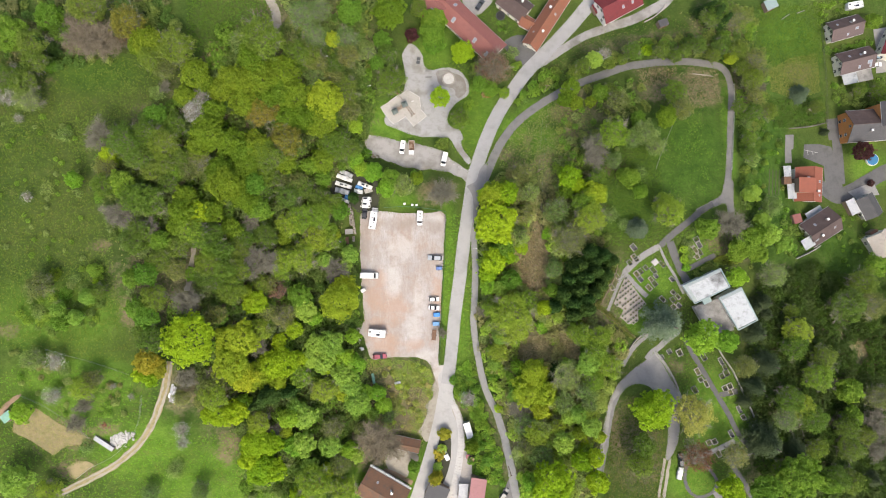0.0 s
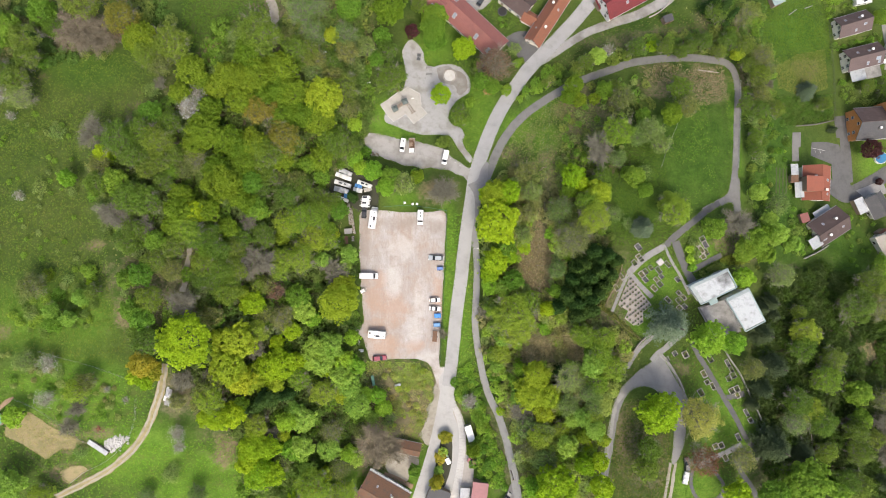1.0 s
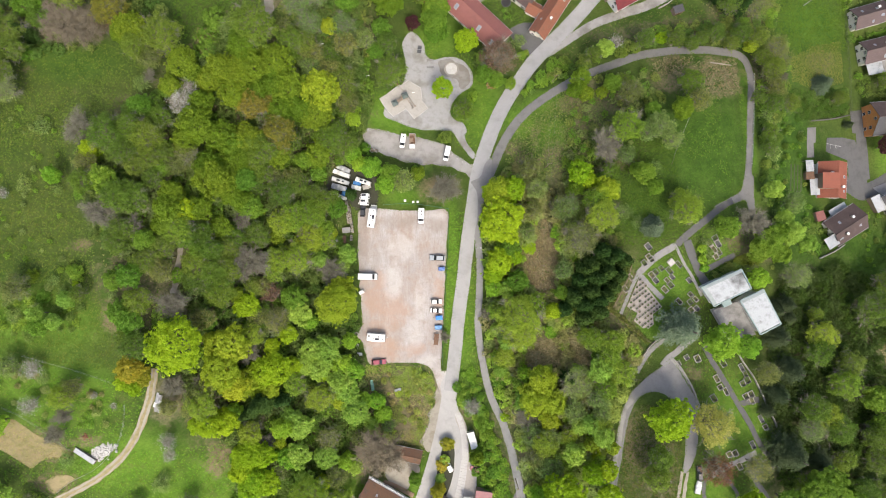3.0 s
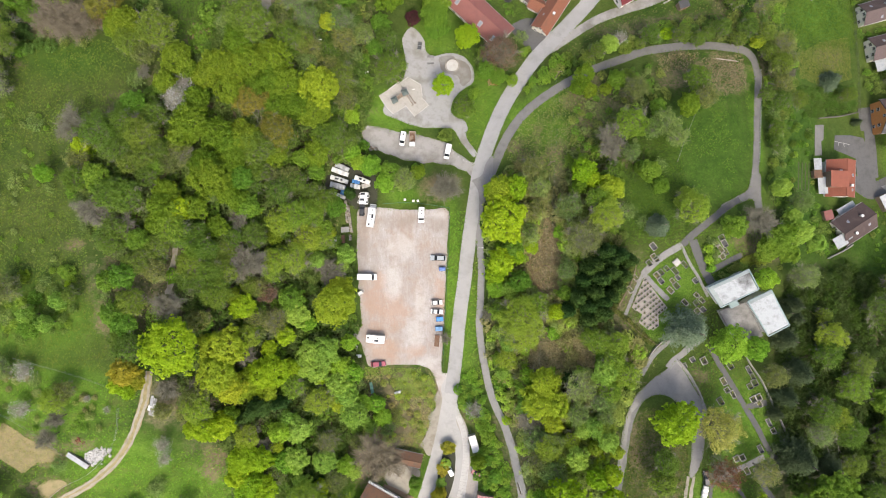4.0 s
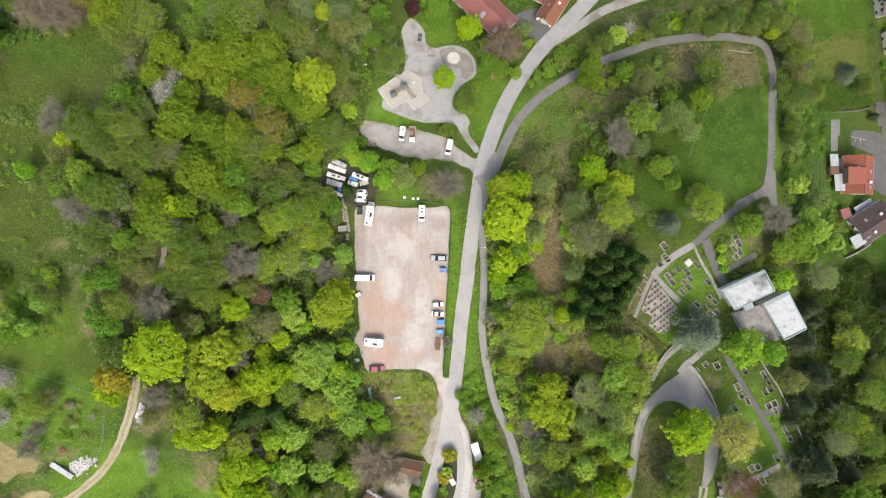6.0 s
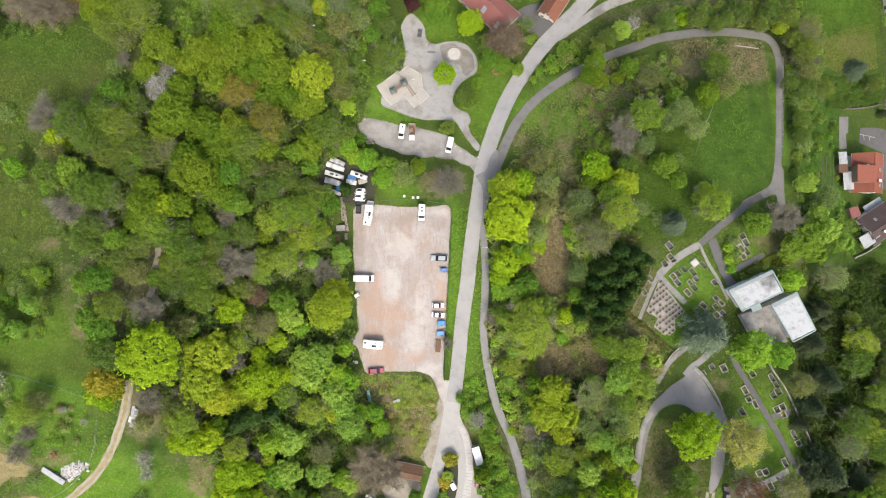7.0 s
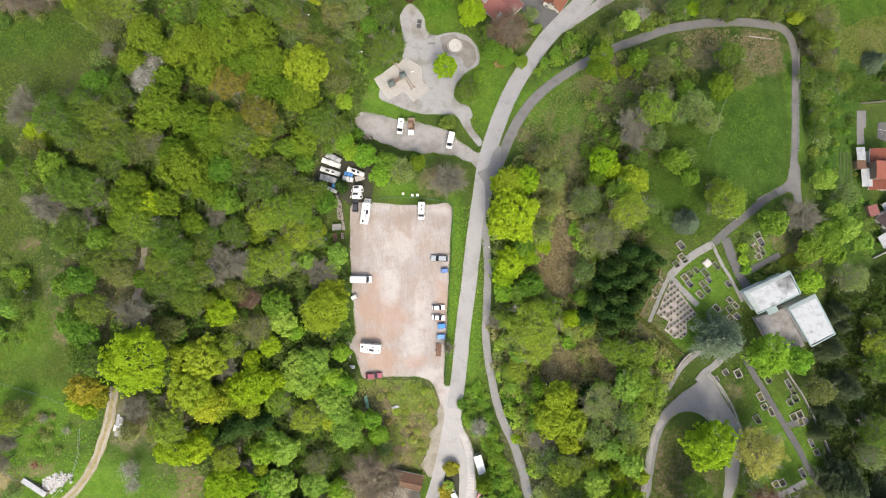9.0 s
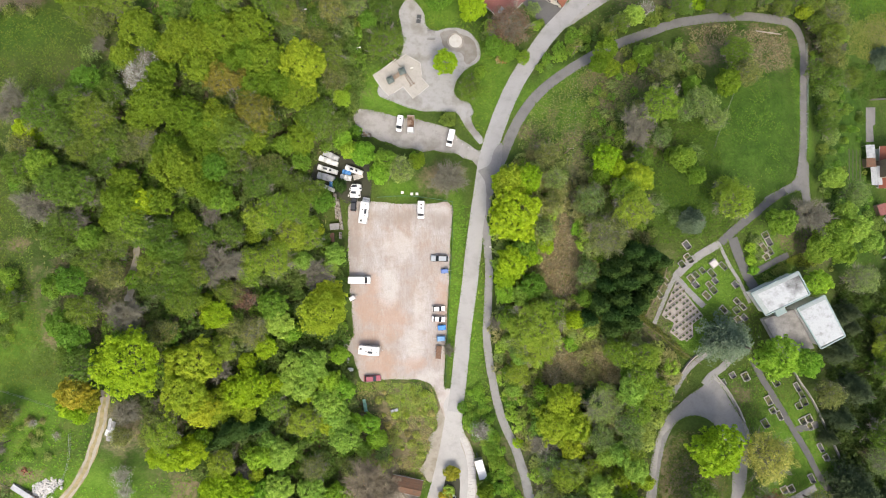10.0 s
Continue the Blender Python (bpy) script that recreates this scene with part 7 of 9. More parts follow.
# the chapel: two white-roofed halls about a lower flat roof
hall_z = 16.1
chapel = thing("chapel", pose(0, 0, 0), "cemetery chapel with two white sheet roofs and a grey flat roof", "chapel")


def hall(outline, top, rise, rim, roof, seams, bands):
    """A hall of the chapel: wall, roof slab tilted along its length, rim, sloping metal bands and standing seams."""
    c = Vector((sum(p[0] for p in outline) / 4, sum(p[1] for p in outline) / 4))
    part("wall", prism([c + (Vector(p) - c) * 0.88 for p in outline], hall_z - 6, top - 0.25), WHITE_WALL, chapel)
    bm = prism([c + (Vector(p) - c) * 0.93 for p in outline], top - 0.2, top + 0.12)
    a, d = Vector(outline[0]), Vector(outline[1]) - Vector(outline[0])
    for v in bm.verts:
        if v.co.z > top:
            v.co.z += rise * max(0, (v.co.xy - a).dot(d) / d.length_squared)
    r = part("roof", bm, roof, chapel)
    for i in range(4):
        p, q = Vector(outline[i]), Vector(outline[(i + 1) % 4])
        m = (p + q) / 2
        e = q - p
        f = box(0, 0, top + rim / 2 - 0.1, e.length, 0.34, rim, 0.05, turn=pose(0, 0, 0, 0, 0, math.degrees(math.atan2(e.y, e.x))))
        bmesh.ops.translate(f, vec=(m.x, m.y, 0), verts=f.verts)
        part("roof_rim", f, TEAL, chapel)
        if bands[i]:
            along, into = e.normalized(), (c - m).normalized()
            into = (into - along * into.dot(along)).normalized()
            up = Matrix(((along.x, into.x, 0, 0), (along.y, into.y, 0, 0), (0, 0, 1, 0), (0, 0, 0, 1)))
            f = box(0, 0, 0, e.length - 0.5, bands[i], 0.08, 0.02, turn=pose(0, 0, 0, 9, 0, 0))
            bmesh.ops.transform(f, matrix=Matrix.Translation((m.x + into.x * bands[i] / 2, m.y + into.y * bands[i] / 2, top + 0.42)) @ up, verts=f.verts)
            bmesh.ops.recalc_face_normals(f, faces=f.faces[:])
            part("roof_band", f, PALE_METAL, chapel, "pale grey-green metal roof band")
    for i in range(seams):
        t = (i + 1) / (seams + 1)
        p = Vector(outline[0]).lerp(Vector(outline[1]), t)
        q = Vector(outline[3]).lerp(Vector(outline[2]), t)
        p, q = p.lerp(q, 0.05), q.lerp(p, 0.05)
        z = top + 0.14 + rise * t
        part("seam", tube((p.x, p.y, z), (q.x, q.y, z), 0.018, sides=4), roof, r)


hall([(70.9, -10.2), (82.0, -5.1), (84.8, -10.5), (74.4, -15.5)], hall_z + 5.4, 0.25, 0.42, SOOTY_SHEET, 6, (0.8, 0, 0, 1.0))
hall([(81.4, -13.8), (87.8, -10.7), (92.7, -20.3), (87.0, -23.3)], hall_z + 6.0, 0.25, 0.42, WHITE_SHEET, 5, (0.9, 0, 0, 0))
link = [(75.0, -16.8), (82.4, -14.3), (86.9, -23.5), (79.7, -25.3)]
part("wall", prism(link, hall_z - 6, hall_z + 3.3), GREY_WALL, chapel)
c4 = Vector((sum(p[0] for p in link) / 4, sum(p[1] for p in link) / 4))
part("flat_roof", prism([c4 + (Vector(p) - c4) * 1.03 for p in link], hall_z + 3.3, hall_z + 3.55), GREY_FLAT, chapel, "weathered grey gravel flat roof")
part("roof_hatch", box((78.3, -14.6)[0], (78.3, -14.6)[1], hall_z + 4.2, 2.6, 1.8, 1.2, 0.05, turn=pose(0, 0, 0, 0, 0, 25)), TEAL, chapel)


# ---- cemetery ----
def kerb_ring(long, wide, t, high, z):
    bm = bmesh.new()
    for x, y, sx, sy in ((0, wide / 2 - t / 2, long, t), (0, -wide / 2 + t / 2, long, t), (long / 2 - t / 2, 0, t, wide - 2 * t), (-long / 2 + t / 2, 0, t, wide - 2 * t)):
        box(x, y, z + high / 2, sx, sy, high, 0.02, bm)
    return bm


def tuft(n, spread, size, seed, z=0.2):
    rng = np.random.default_rng(seed)
    p = rng.normal(size=(n, 3)) * np.array([spread, spread, size * 0.6]) * 0.5 + np.array([0, 0, z])
    v, f = cards(p, rng.normal(size=(n, 3)) * 0.5 + np.array([0, 0, 1]), np.full(n, size), rng)
    return v, f


PLANT_MESH = [mesh_of("grave_plant", *tuft(60, 0.34, 0.22, 90 + i), LEAF) for i in range(3)]
GRAVES = []
rng = random.Random(11)
for i, (stone, bed, kerb) in enumerate(((DARK_STONE, PLANTED_BED, CONCRETE), (STONE, HEATHER_BED, PALE_STONE), (PALE_STONE, EARTH_AND_SHADE, STONE), (DARK_STONE, DARK_STONE, STONE))):
    words = ("grave with a dark granite headstone and planted bed", "grave with a grey headstone and planted bed", "grave with a pale headstone and dark earth bed", "grave covered by a dark granite slab")[i]
    g = thing("grave", pose(0, 0, -60), words, "grave", "graves of the cemetery")
    rim = (0.15, 0.19, 0.21, 0.17)[i]
    part("kerb", kerb_ring(2.2, 1.6, rim, 0.3, 0.0), kerb, g)
    part("bed", box(0, 0, 0.12, 2.16 - 2 * rim, 1.56 - 2 * rim, 0.28), bed, g)
    part("headstone", box(0.82, 0, 0.55, 0.2, 0.95, 1.1, 0.05, steps=2), stone, g)
    for j in range((4, 3, 2, 1)[i]):
        t = new("plant", PLANT_MESH[(i + j) % 3])
        t.parent, t.color = g, (*((0.10, 0.17, 0.03), (0.08, 0.13, 0.03), (0.20, 0.20, 0.05))[(i + j) % 3], 1)
        t.location = (-0.6 + 0.42 * j, 0.28 - 0.56 * (j % 2), 0.05)
        t.scale = (1.0 - 0.12 * j, 1.0 - 0.12 * j, 0.8)
    g["placed"] = False
    GRAVES.append(g)


def graves(turn, *places):
    for i, (x, y) in enumerate(places):
        g = GRAVES[rng.randrange(4)]
        m = at((x, y), turn + rng.uniform(-4, 4), 0.02) @ Matrix.Diagonal((rng.uniform(0.66, 1.1), rng.uniform(0.7, 1.12), rng.uniform(0.7, 1.1), 1))
        if not g["placed"]:
            g.matrix_basis = m
            g["placed"] = True
        else:
            copy_thing(g, m @ Matrix.Diagonal([1 / v for v in g.scale] + [1]))


graves(-55, (58.1, 1.2), (58.2, -1.8), (58.8, -2.4), (56.9, -3.5), (53.3, -7.7), (51.8, -11.1))
graves(-50, (58.9, -7.0), (59.9, -8.5), (60.0, -6.1), (61.5, -5.0), (66.3, -3.9), (63.7, -5.7), (63.0, -8.5), (64.4, -7.5), (64.0, -9.8), (62.4, -11.1), (69.1, -8.4), (69.4, -12.4), (69.3, -14.6), (70.9, -13.8), (69.6, -16.9), (71.1, -16.4), (66.3, -14.5))
graves(-58, (75.3, 2.2), (76.9, 3.7), (77.8, 2.0), (76.6, 0.4), (78.0, -0.2), (75.2, -1.4), (77.1, -1.7))
graves(-62, (76.0, -36.1), (76.8, -38.4), (78.4, -39.6), (74.7, -41.3), (70.8, -30.5), (67.8, -30.2), (65.6, -31.9), (78.1, -31.8), (83.5, -33.1), (84.5, -34.9), (85.0, -36.6), (83.5, -37.5), (84.2, -41.1), (85.8, -40.5), (85.9, -42.3))
graves(-62, (88.2, -47.3), (89.3, -49.5), (93.2, -52.5), (85.0, -54.0), (79.7, -56.1), (78.0, -56.3), (91.4, -55.5), (93.3, -57.4), (80.7, -59.5))

# the close-set urn plots
urn_floor = [(55.7, -7.8), (61.4, -15.8), (59.1, -17.6), (59.2, -21.2), (56.5, -22.3), (54.0, -20.3), (55.0, -18.0), (52.3, -16.2)]
area("urn_field_floor", urn_floor, PALE_STONE, "pale pinkish gravel between the urn plots", 0.09, 0.1, "paving", curve=False)
URNS = []
for i, (stone, bed) in enumerate(((STONE, EARTH_AND_SHADE), (DARK_STONE, DARK_STONE), (PALE_STONE, EARTH_AND_SHADE))):
    g = thing("urn_plot", pose(0, 0, -60), ("small urn plot with a planted bed", "small urn plot with a dark slab", "small urn plot with a pale stone")[i], "urn plot", "urn plots")
    part("kerb", kerb_ring(1.0, 0.86, 0.16, 0.22, 0.0), PALE_STONE, g)
    part("bed", box(0, 0, 0.08, 0.70, 0.56, 0.2), bed, g)
    part("headstone", box(0.34, 0, 0.33, 0.14, 0.46, 0.55, 0.03), stone, g)
    t = new("plant", PLANT_MESH[i])
    t.parent, t.color, t.scale, t.location = g, ((0.12, 0.2, 0.04, 1), (0.10, 0.15, 0.04, 1), (0.2, 0.2, 0.07, 1))[i], (0.5, 0.5, 0.7), (-0.1, 0, 0.1)
    g["placed"] = False
    URNS.append(g)


o = Vector(urn_floor[0])
u, w = Vector((math.cos(radians(-50)), math.sin(radians(-50)))), Vector((math.cos(radians(-140)), math.sin(radians(-140))))
for i in range(-2, 16):
    for j in range(-9, 14):
        q = o + u * (i * 1.16 + 0.4) + w * (j * 1.02 + 0.3)
        if inside(q, urn_floor) and rng.random() > 0.06:
            g = URNS[rng.randrange(3)]
            m = at(q, 40 + rng.uniform(-4, 4), 0.10)
            if not g["placed"]:
                g.matrix_basis = m
                g["placed"] = True
            else:
                copy_thing(g, m)
for g in GRAVES + URNS:
    del g["placed"]


def low_wall(name, points, wide, high, material, label, category="wall", piece=1.2):
    """A low wall of single blocks, stepped with the land."""
    line = smooth_line(points, piece)
    root = thing(name, pose(0, 0, 0), label, category)
    for a, b in zip(line, line[1:]):
        m, d = (a + b) / 2, b - a
        z = float(ground(m.x, m.y))
        k = box(0, 0, 0, d.length - 0.02, wide, high + 0.5, 0.03, turn=pose(0, 0, 0, 0, 0, math.degrees(math.atan2(d.y, d.x))))
        bmesh.ops.translate(k, vec=(m.x, m.y, z + high / 2 - 0.25), verts=k.verts)
        part("block", k, material, root)
    return root


low_wall("cemetery_wall", [(81.6, -25.7), (83.6, -30.8), (86.9, -35.9), (89.5, -41.7), (92.3, -48.3), (94.6, -54.1)], 0.3, 0.9, STONE, "weathered grey stone wall along the cemetery")
low_wall("cemetery_wall", [(63.8, -30.2), (66.2, -33.2), (68.4, -37.3), (69.9, -41.0)], 0.25, 0.6, STONE, "low stone wall above the turning loop")
low_wall("retaining_wall", [(61.4, -24.8), (59.4, -25.9), (57.5, -27.9), (55.8, -30.6)], 0.25, 0.8, PALE_STONE, "pale retaining wall beside the stair path")
low_wall("retaining_wall", [(67.2, 77.0), (69.9, 78.3), (73.1, 80.9), (74.2, 82.8)], 0.35, 0.6, PALE_STONE, "pale rubble edging along the farm drive")
low_wall("garden_wall", [(115.3, -2.4), (122.3, 0.0), (126.3, 1.9)], 0.25, 0.9, STONE, "grey garden wall")
low_wall("garden_wall", [(117.2, 41.8), (126.1, 43.1), (133.8, 45.0)], 0.3, 1.0, GREY_BRICK, "old dark stone garden wall", piece=1.0)


def fence(points, label, high=1.2, step=2.4, wires=2, post=GALVANISED, rail=GALVANISED, thick=0.035):
    """Posts with rails or wires between."""
    line = smooth_line(points, step)
    root = thing("fence", pose(0, 0, 0), label, "fence")
    tops = []
    for p in line:
        z = float(ground(p.x, p.y))
        part("post", tube((p.x, p.y, z - 0.3), (p.x, p.y, z + high), thick * 1.4, sides=6), post, root)
        tops.append((p.x, p.y, z))
    for k in range(wires):
        h = high * (k + 1) / wires - 0.04
        for a, b in zip(tops, tops[1:]):
            part("rail", tube((a[0], a[1], a[2] + h), (b[0], b[1], b[2] + h), thick * 0.6, sides=4), rail, root)
    return root


fence([(-111.8, -27.6), (-106.3, -29.2), (-99.0, -31.1), (-92.7, -33.2), (-88.3, -35.1)], "grey wire fence across the meadow", 1.3)
fence([(-118.9, -40.6), (-113.8, -43.2), (-108.7, -46.9), (-104.3, -50.8), (-101.0, -53.5)], "dark wire fence along the garden plot", 1.2, post=WOOD)
fence([(-86.2, -41.1), (-87.0, -47.0), (-89.0, -52.1), (-91.6, -55.5), (-95.9, -59.4), (-102.5, -62.7), (-105.9, -65.5)], "grey wire fence along the track", 1.2)
fence([(-116.8, -55.5), (-112.8, -59.9), (-109.5, -64.4), (-107.5, -66.7)], "dark wooden fence beside the orchard", 1.2, post=WOOD, rail=WOOD)
fence([(0.5, 13.2), (0.5, 4.7), (-0.0, -4.7), (-0.6, -16.0), (-1.2, -27.3), (-1.5, -35.8)], "green mesh fence between car park and road", 1.5, 2.4, 6, TARP_GREEN, TARP_GREEN, 0.05)
fence([(-20.0, 14.5), (-12.5, 14.9), (-4.9, 14.1), (0.3, 13.2)], "green mesh fence behind the car park", 1.4, 2.4, 3, TARP_GREEN, TARP_GREEN, 0.04)
fence([(-23.9, 53.9), (-26.0, 48.0), (-26.9, 43.3)], "pale wooden fence beside the playground", 1.0, 2.0, 2, PALE_WOOD, PALE_WOOD, 0.05)
fence([(47.6, -18.1), (50.5, -20.1), (54.4, -23.4), (58.3, -26.3), (60.4, -27.6)], "weathered wooden fence below the cemetery", 1.0, 2.0, 3, WOOD, WOOD, 0.06)
fence([(48.4, -16.7), (50.6, -12.2), (52.7, -7.8), (53.4, -4.3)], "weathered wooden fence beside the conifers", 1.0, 2.0, 3, WOOD, WOOD, 0.06)
fence([(130.3, 79.3), (131.7, 69.9), (133.3, 60.4), (133.9, 48.6), (133.8, 43.6)], "dark fence between meadow and gardens", 1.3, 2.5, 3, STEEL_DARK, STEEL_DARK, 0.045)
fence([(94.6, 54.6), (93.6, 44.8), (92.1, 35.2), (90.7, 25.9)], "pale metal guard rail beside the lane", 0.9, 2.5, 2, GALVANISED, GALVANISED, 0.05)
fence([(72.0, 40.1), (69.7, 35.4), (67.1, 29.9), (65.4, 25.4)], "thin wire fence in the meadow", 1.0, 3.0, 2, WOOD)

# ---- power line ----
POLE_SPOTS = [(33.5, 53.7), (30.2, 25.7), (28.8, -4.4), (20.5, -68.6)]
heads = []
for x, y in POLE_SPOTS:
    z = float(ground(x, y))
    p = thing("power_pole", pose(x, y, z), "grey wooden power pole with a cross arm", "pole", "power poles")
    part("mast", tube((0, 0, -0.5), (0, 0, 8.5), 0.15, 0.10, 10), WOOD, p)
    arm = part("cross_arm", box(0, 0, 8.2, 1.6, 0.1, 0.12, 0.01), WOOD, p)
    for s in (-0.7, 0.7):
        part("insulator", tube((s, 0, 8.26), (s, 0, 8.45), 0.05, 0.03, 8), WHITE_PAINT, arm)
    heads.append(Vector((x, y, z + 8.45)))
for s in (-0.7, 0.7):
    wire = thing("power_cable", pose(0, 0, 0), "thin sagging power cable between the poles", "cable", "power cables")
    for a, b in zip(heads, heads[1:]):
        hang = [a.lerp(b, i / 12) + Vector((s, 0, -2.0 * i / 12 * (1 - i / 12) * min(1, (a - b).length / 40))) for i in range(13)]
        part("span", sweep(hang, 0.006), GALVANISED, wire)


# ---- playground ----
def tower(p, turn, label, tall=2.2):
    t = thing("climbing_tower", at(p, turn, 0.12), label, "climbing frame")
    for x in (-0.7, 0.7):
        for y in (-0.7, 0.7):
            part("post", tube((x, y, -0.3), (x, y, tall + 0.6), 0.07, sides=8), WOOD, t)
    for i in range(5):
        part("plank", box(-0.6 + i * 0.3, 0, 1.2, 0.27, 1.5, 0.06, 0.01), WOOD, t)
    bm = bmesh.new()
    bmesh.ops.create_cone(bm, cap_ends=True, segments=4, radius1=1.35, radius2=0.06, depth=0.8, matrix=Matrix.Translation((0, 0, tall + 0.95)) @ pose(0, 0, 0, 0, 0, 45))
    part("roof", bm, PLAY_TEAL, t, "dull teal pointed roof")
    for y in (-0.7, 0.7):
        part("rail", tube((-0.7, y, 1.9), (0.7, y, 1.9), 0.04, sides=6), WOOD, t)
    return t


tower((-13.3, 49.3), 20, "wooden climbing tower with a teal roof")
tower((-16.5, 46.8), 25, "low wooden climbing tower with a teal roof", 1.7)
bridge = thing("climbing_bridge", at((-14.9, 48.3), 35, 0.12), "wooden bridge between the climbing towers", "climbing frame")
for i in range(7):
    part("plank", box(-0.9 + i * 0.3, 0, 1.15, 0.24, 0.9, 0.06, 0.01), WOOD, bridge)
for y in (-0.45, 0.45):
    part("rail", tube((-1.1, y, 1.8), (1.1, y, 1.8), 0.04, sides=6), WOOD, bridge)
    part("beam", box(0, y, 1.06, 2.2, 0.1, 0.12), WOOD, bridge)
    for x in (-1.0, 1.0):
        part("post", tube((x, y, -0.2), (x, y, 1.8), 0.05, sides=6), WOOD, bridge)
walkway = thing("balance_frame", at((-11.8, 48.0), -55, 0.12), "sloping timber frame with crossbars", "climbing frame")
for y in (-0.4, 0.4):
    part("beam", tube((-2.0, y, 1.5), (2.4, y, 0.4), 0.08, sides=8), WOOD, walkway)
for i in range(8):
    part("rung", tube((-1.8 + i * 0.55, -0.5, 1.45 - i * 0.137), (-1.8 + i * 0.55, 0.5, 1.45 - i * 0.137), 0.045, sides=6), WOOD, walkway)
for x, y, z in ((-1.9, -0.4, 1.5), (-1.9, 0.4, 1.5), (0.4, -0.4, 0.9), (0.4, 0.4, 0.9), (2.2, -0.7, 1.2), (2.2, 0.7, 1.2)):
    part("post", tube((x, y, -0.3), (x, y, z), 0.08, sides=8), WOOD, walkway)
part("crossbar", tube((2.2, -1.0, 1.1), (2.2, 1.0, 1.1), 0.06, sides=8), WOOD, walkway)
crane = thing("sand_crane", at((-14.8, 52.1), -50, 0.12), "rusty red sand digger on a thin jib", "play equipment")
part("jib", tube((-1.6, 0, 0.7), (1.8, 0, 1.3), 0.05, sides=6), WOOD, crane)
part("bucket", box(-1.7, 0, 0.6, 0.6, 0.5, 0.4, 0.05), RED_ROOF, crane)
part("mast", tube((0.6, 0, -0.2), (0.6, 0, 1.1), 0.06, sides=8), WOOD, crane)
spring = thing("spring_rider", at((-10.8, 51.0), 10, 0.12), "small pale spring rider in the sand", "play equipment")
part("seat", box(0, 0, 0.65, 0.9, 0.3, 0.25, 0.08, steps=2), CREAM_PAINT, spring)
part("spring", tube((0, 0, 0), (0, 0, 0.55), 0.12, sides=10), STEEL_DARK, spring)
pp = thing("table_tennis_table", at((-8.9, 65.5), 82, 0.08), "grey concrete table tennis table", "table")
part("tabletop", box(0, 0, 0.74, 2.74, 1.52, 0.07, 0.02), CONCRETE, pp)
part("net", box(0, 0, 0.86, 0.04, 1.6, 0.16), GALVANISED, pp)
for s in (-0.8, 0.8):
    part("leg", box(s, 0, 0.34, 0.25, 1.1, 0.7, 0.03), STEEL_DARK, pp)
part("playing_field", box(0, 0, 0.778, 2.3, 1.15, 0.006), STEEL_DARK, pp)
for spot, turn in (((-5.4, 62.1), 2), ((-5.4, 60.0), 182)):
    b = thing("bench", at(spot, turn, 0.08), "grey slatted playground bench", "bench", "playground benches")
    for i in range(4):
        part("slat", box(0, -0.2 + 0.13 * i, 0.45, 2.2, 0.1, 0.04, 0.01), CONCRETE, b)
    for i in range(2):
        part("back_slat", box(0, 0.33, 0.62 + 0.17 * i, 2.2, 0.04, 0.12, 0.01), CONCRETE, b)
    for s in (-0.9, 0.9):
        part("leg", box(s, 0, 0.2, 0.12, 0.5, 0.42, 0.01), STEEL_DARK, b)
ring = thing("round_sand_pit", at((1.5, 59.5), 0, 0.38), "round pale sand pit with a stone rim", "sand pit")
part("sand", tube((0, 0, -0.8), (0, 0, 0.07), 1.9, sides=40), WHITE_SAND, ring)
for i in range(26):
    a = i * 6.283 / 26
    part("rim_stone", box(math.cos(a) * 2.2, math.sin(a) * 2.2, -0.2, 0.24, 0.5, 0.62, 0.03, turn=pose(0, 0, 0, 0, 0, math.degrees(a))), PALE_STONE, ring)
PIT = [(-21.5, 48.4), (-15.0, 53.2), (-12.4, 55.0), (-8.5, 52.8), (-7.9, 48.2), (-6.0, 46.0), (-10.4, 42.3), (-13.1, 45.6), (-17.0, 42.9), (-18.7, 44.4)]
for a, b in zip(PIT, PIT[1:] + PIT[:1]):
    k = thing("sand_pit_edge", pose(0, 0, 0), "pale timber edge of the sand pit", "edging", "sand pit edging")
    m, d = (Vector(a) + Vector(b)) / 2, Vector(b) - Vector(a)
    e = box(0, 0, 0, d.length, 0.22, 0.3, 0.02, turn=pose(0, 0, 0, 0, 0, math.degrees(math.atan2(d.y, d.x))))
    bmesh.ops.translate(e, vec=(m.x, m.y, float(ground(m.x, m.y)) + 0.12), verts=e.verts)
    part("beam", e, WHITE_SLAB, k)


# ---- piles and clutter ----
def rock_mesh(seed):
    bm = bmesh.new()
    bmesh.ops.create_icosphere(bm, subdivisions=1, radius=0.5)
    r = random.Random(seed)
    for v in bm.verts:
        v.co *= r.uniform(0.7, 1.15)
        v.co.z *= 0.7
    me = bpy.data.meshes.new("stone")
    bm.to_mesh(me)
    bm.free()
    return me


CHALK = surface("chalk_stone", (0.42, 0.41, 0.39), (0.28, 0.268, 0.24), 1.0, 6.0, 0.9, 0, 0.02)
ROCKS = [rock_mesh(i) for i in range(5)]
for me in ROCKS:
    me.materials.append(CHALK)
RUBBLE = [rock_mesh(i + 5) for i in range(3)]
for me in RUBBLE:
    me.materials.append(ORANGE_ROOF)


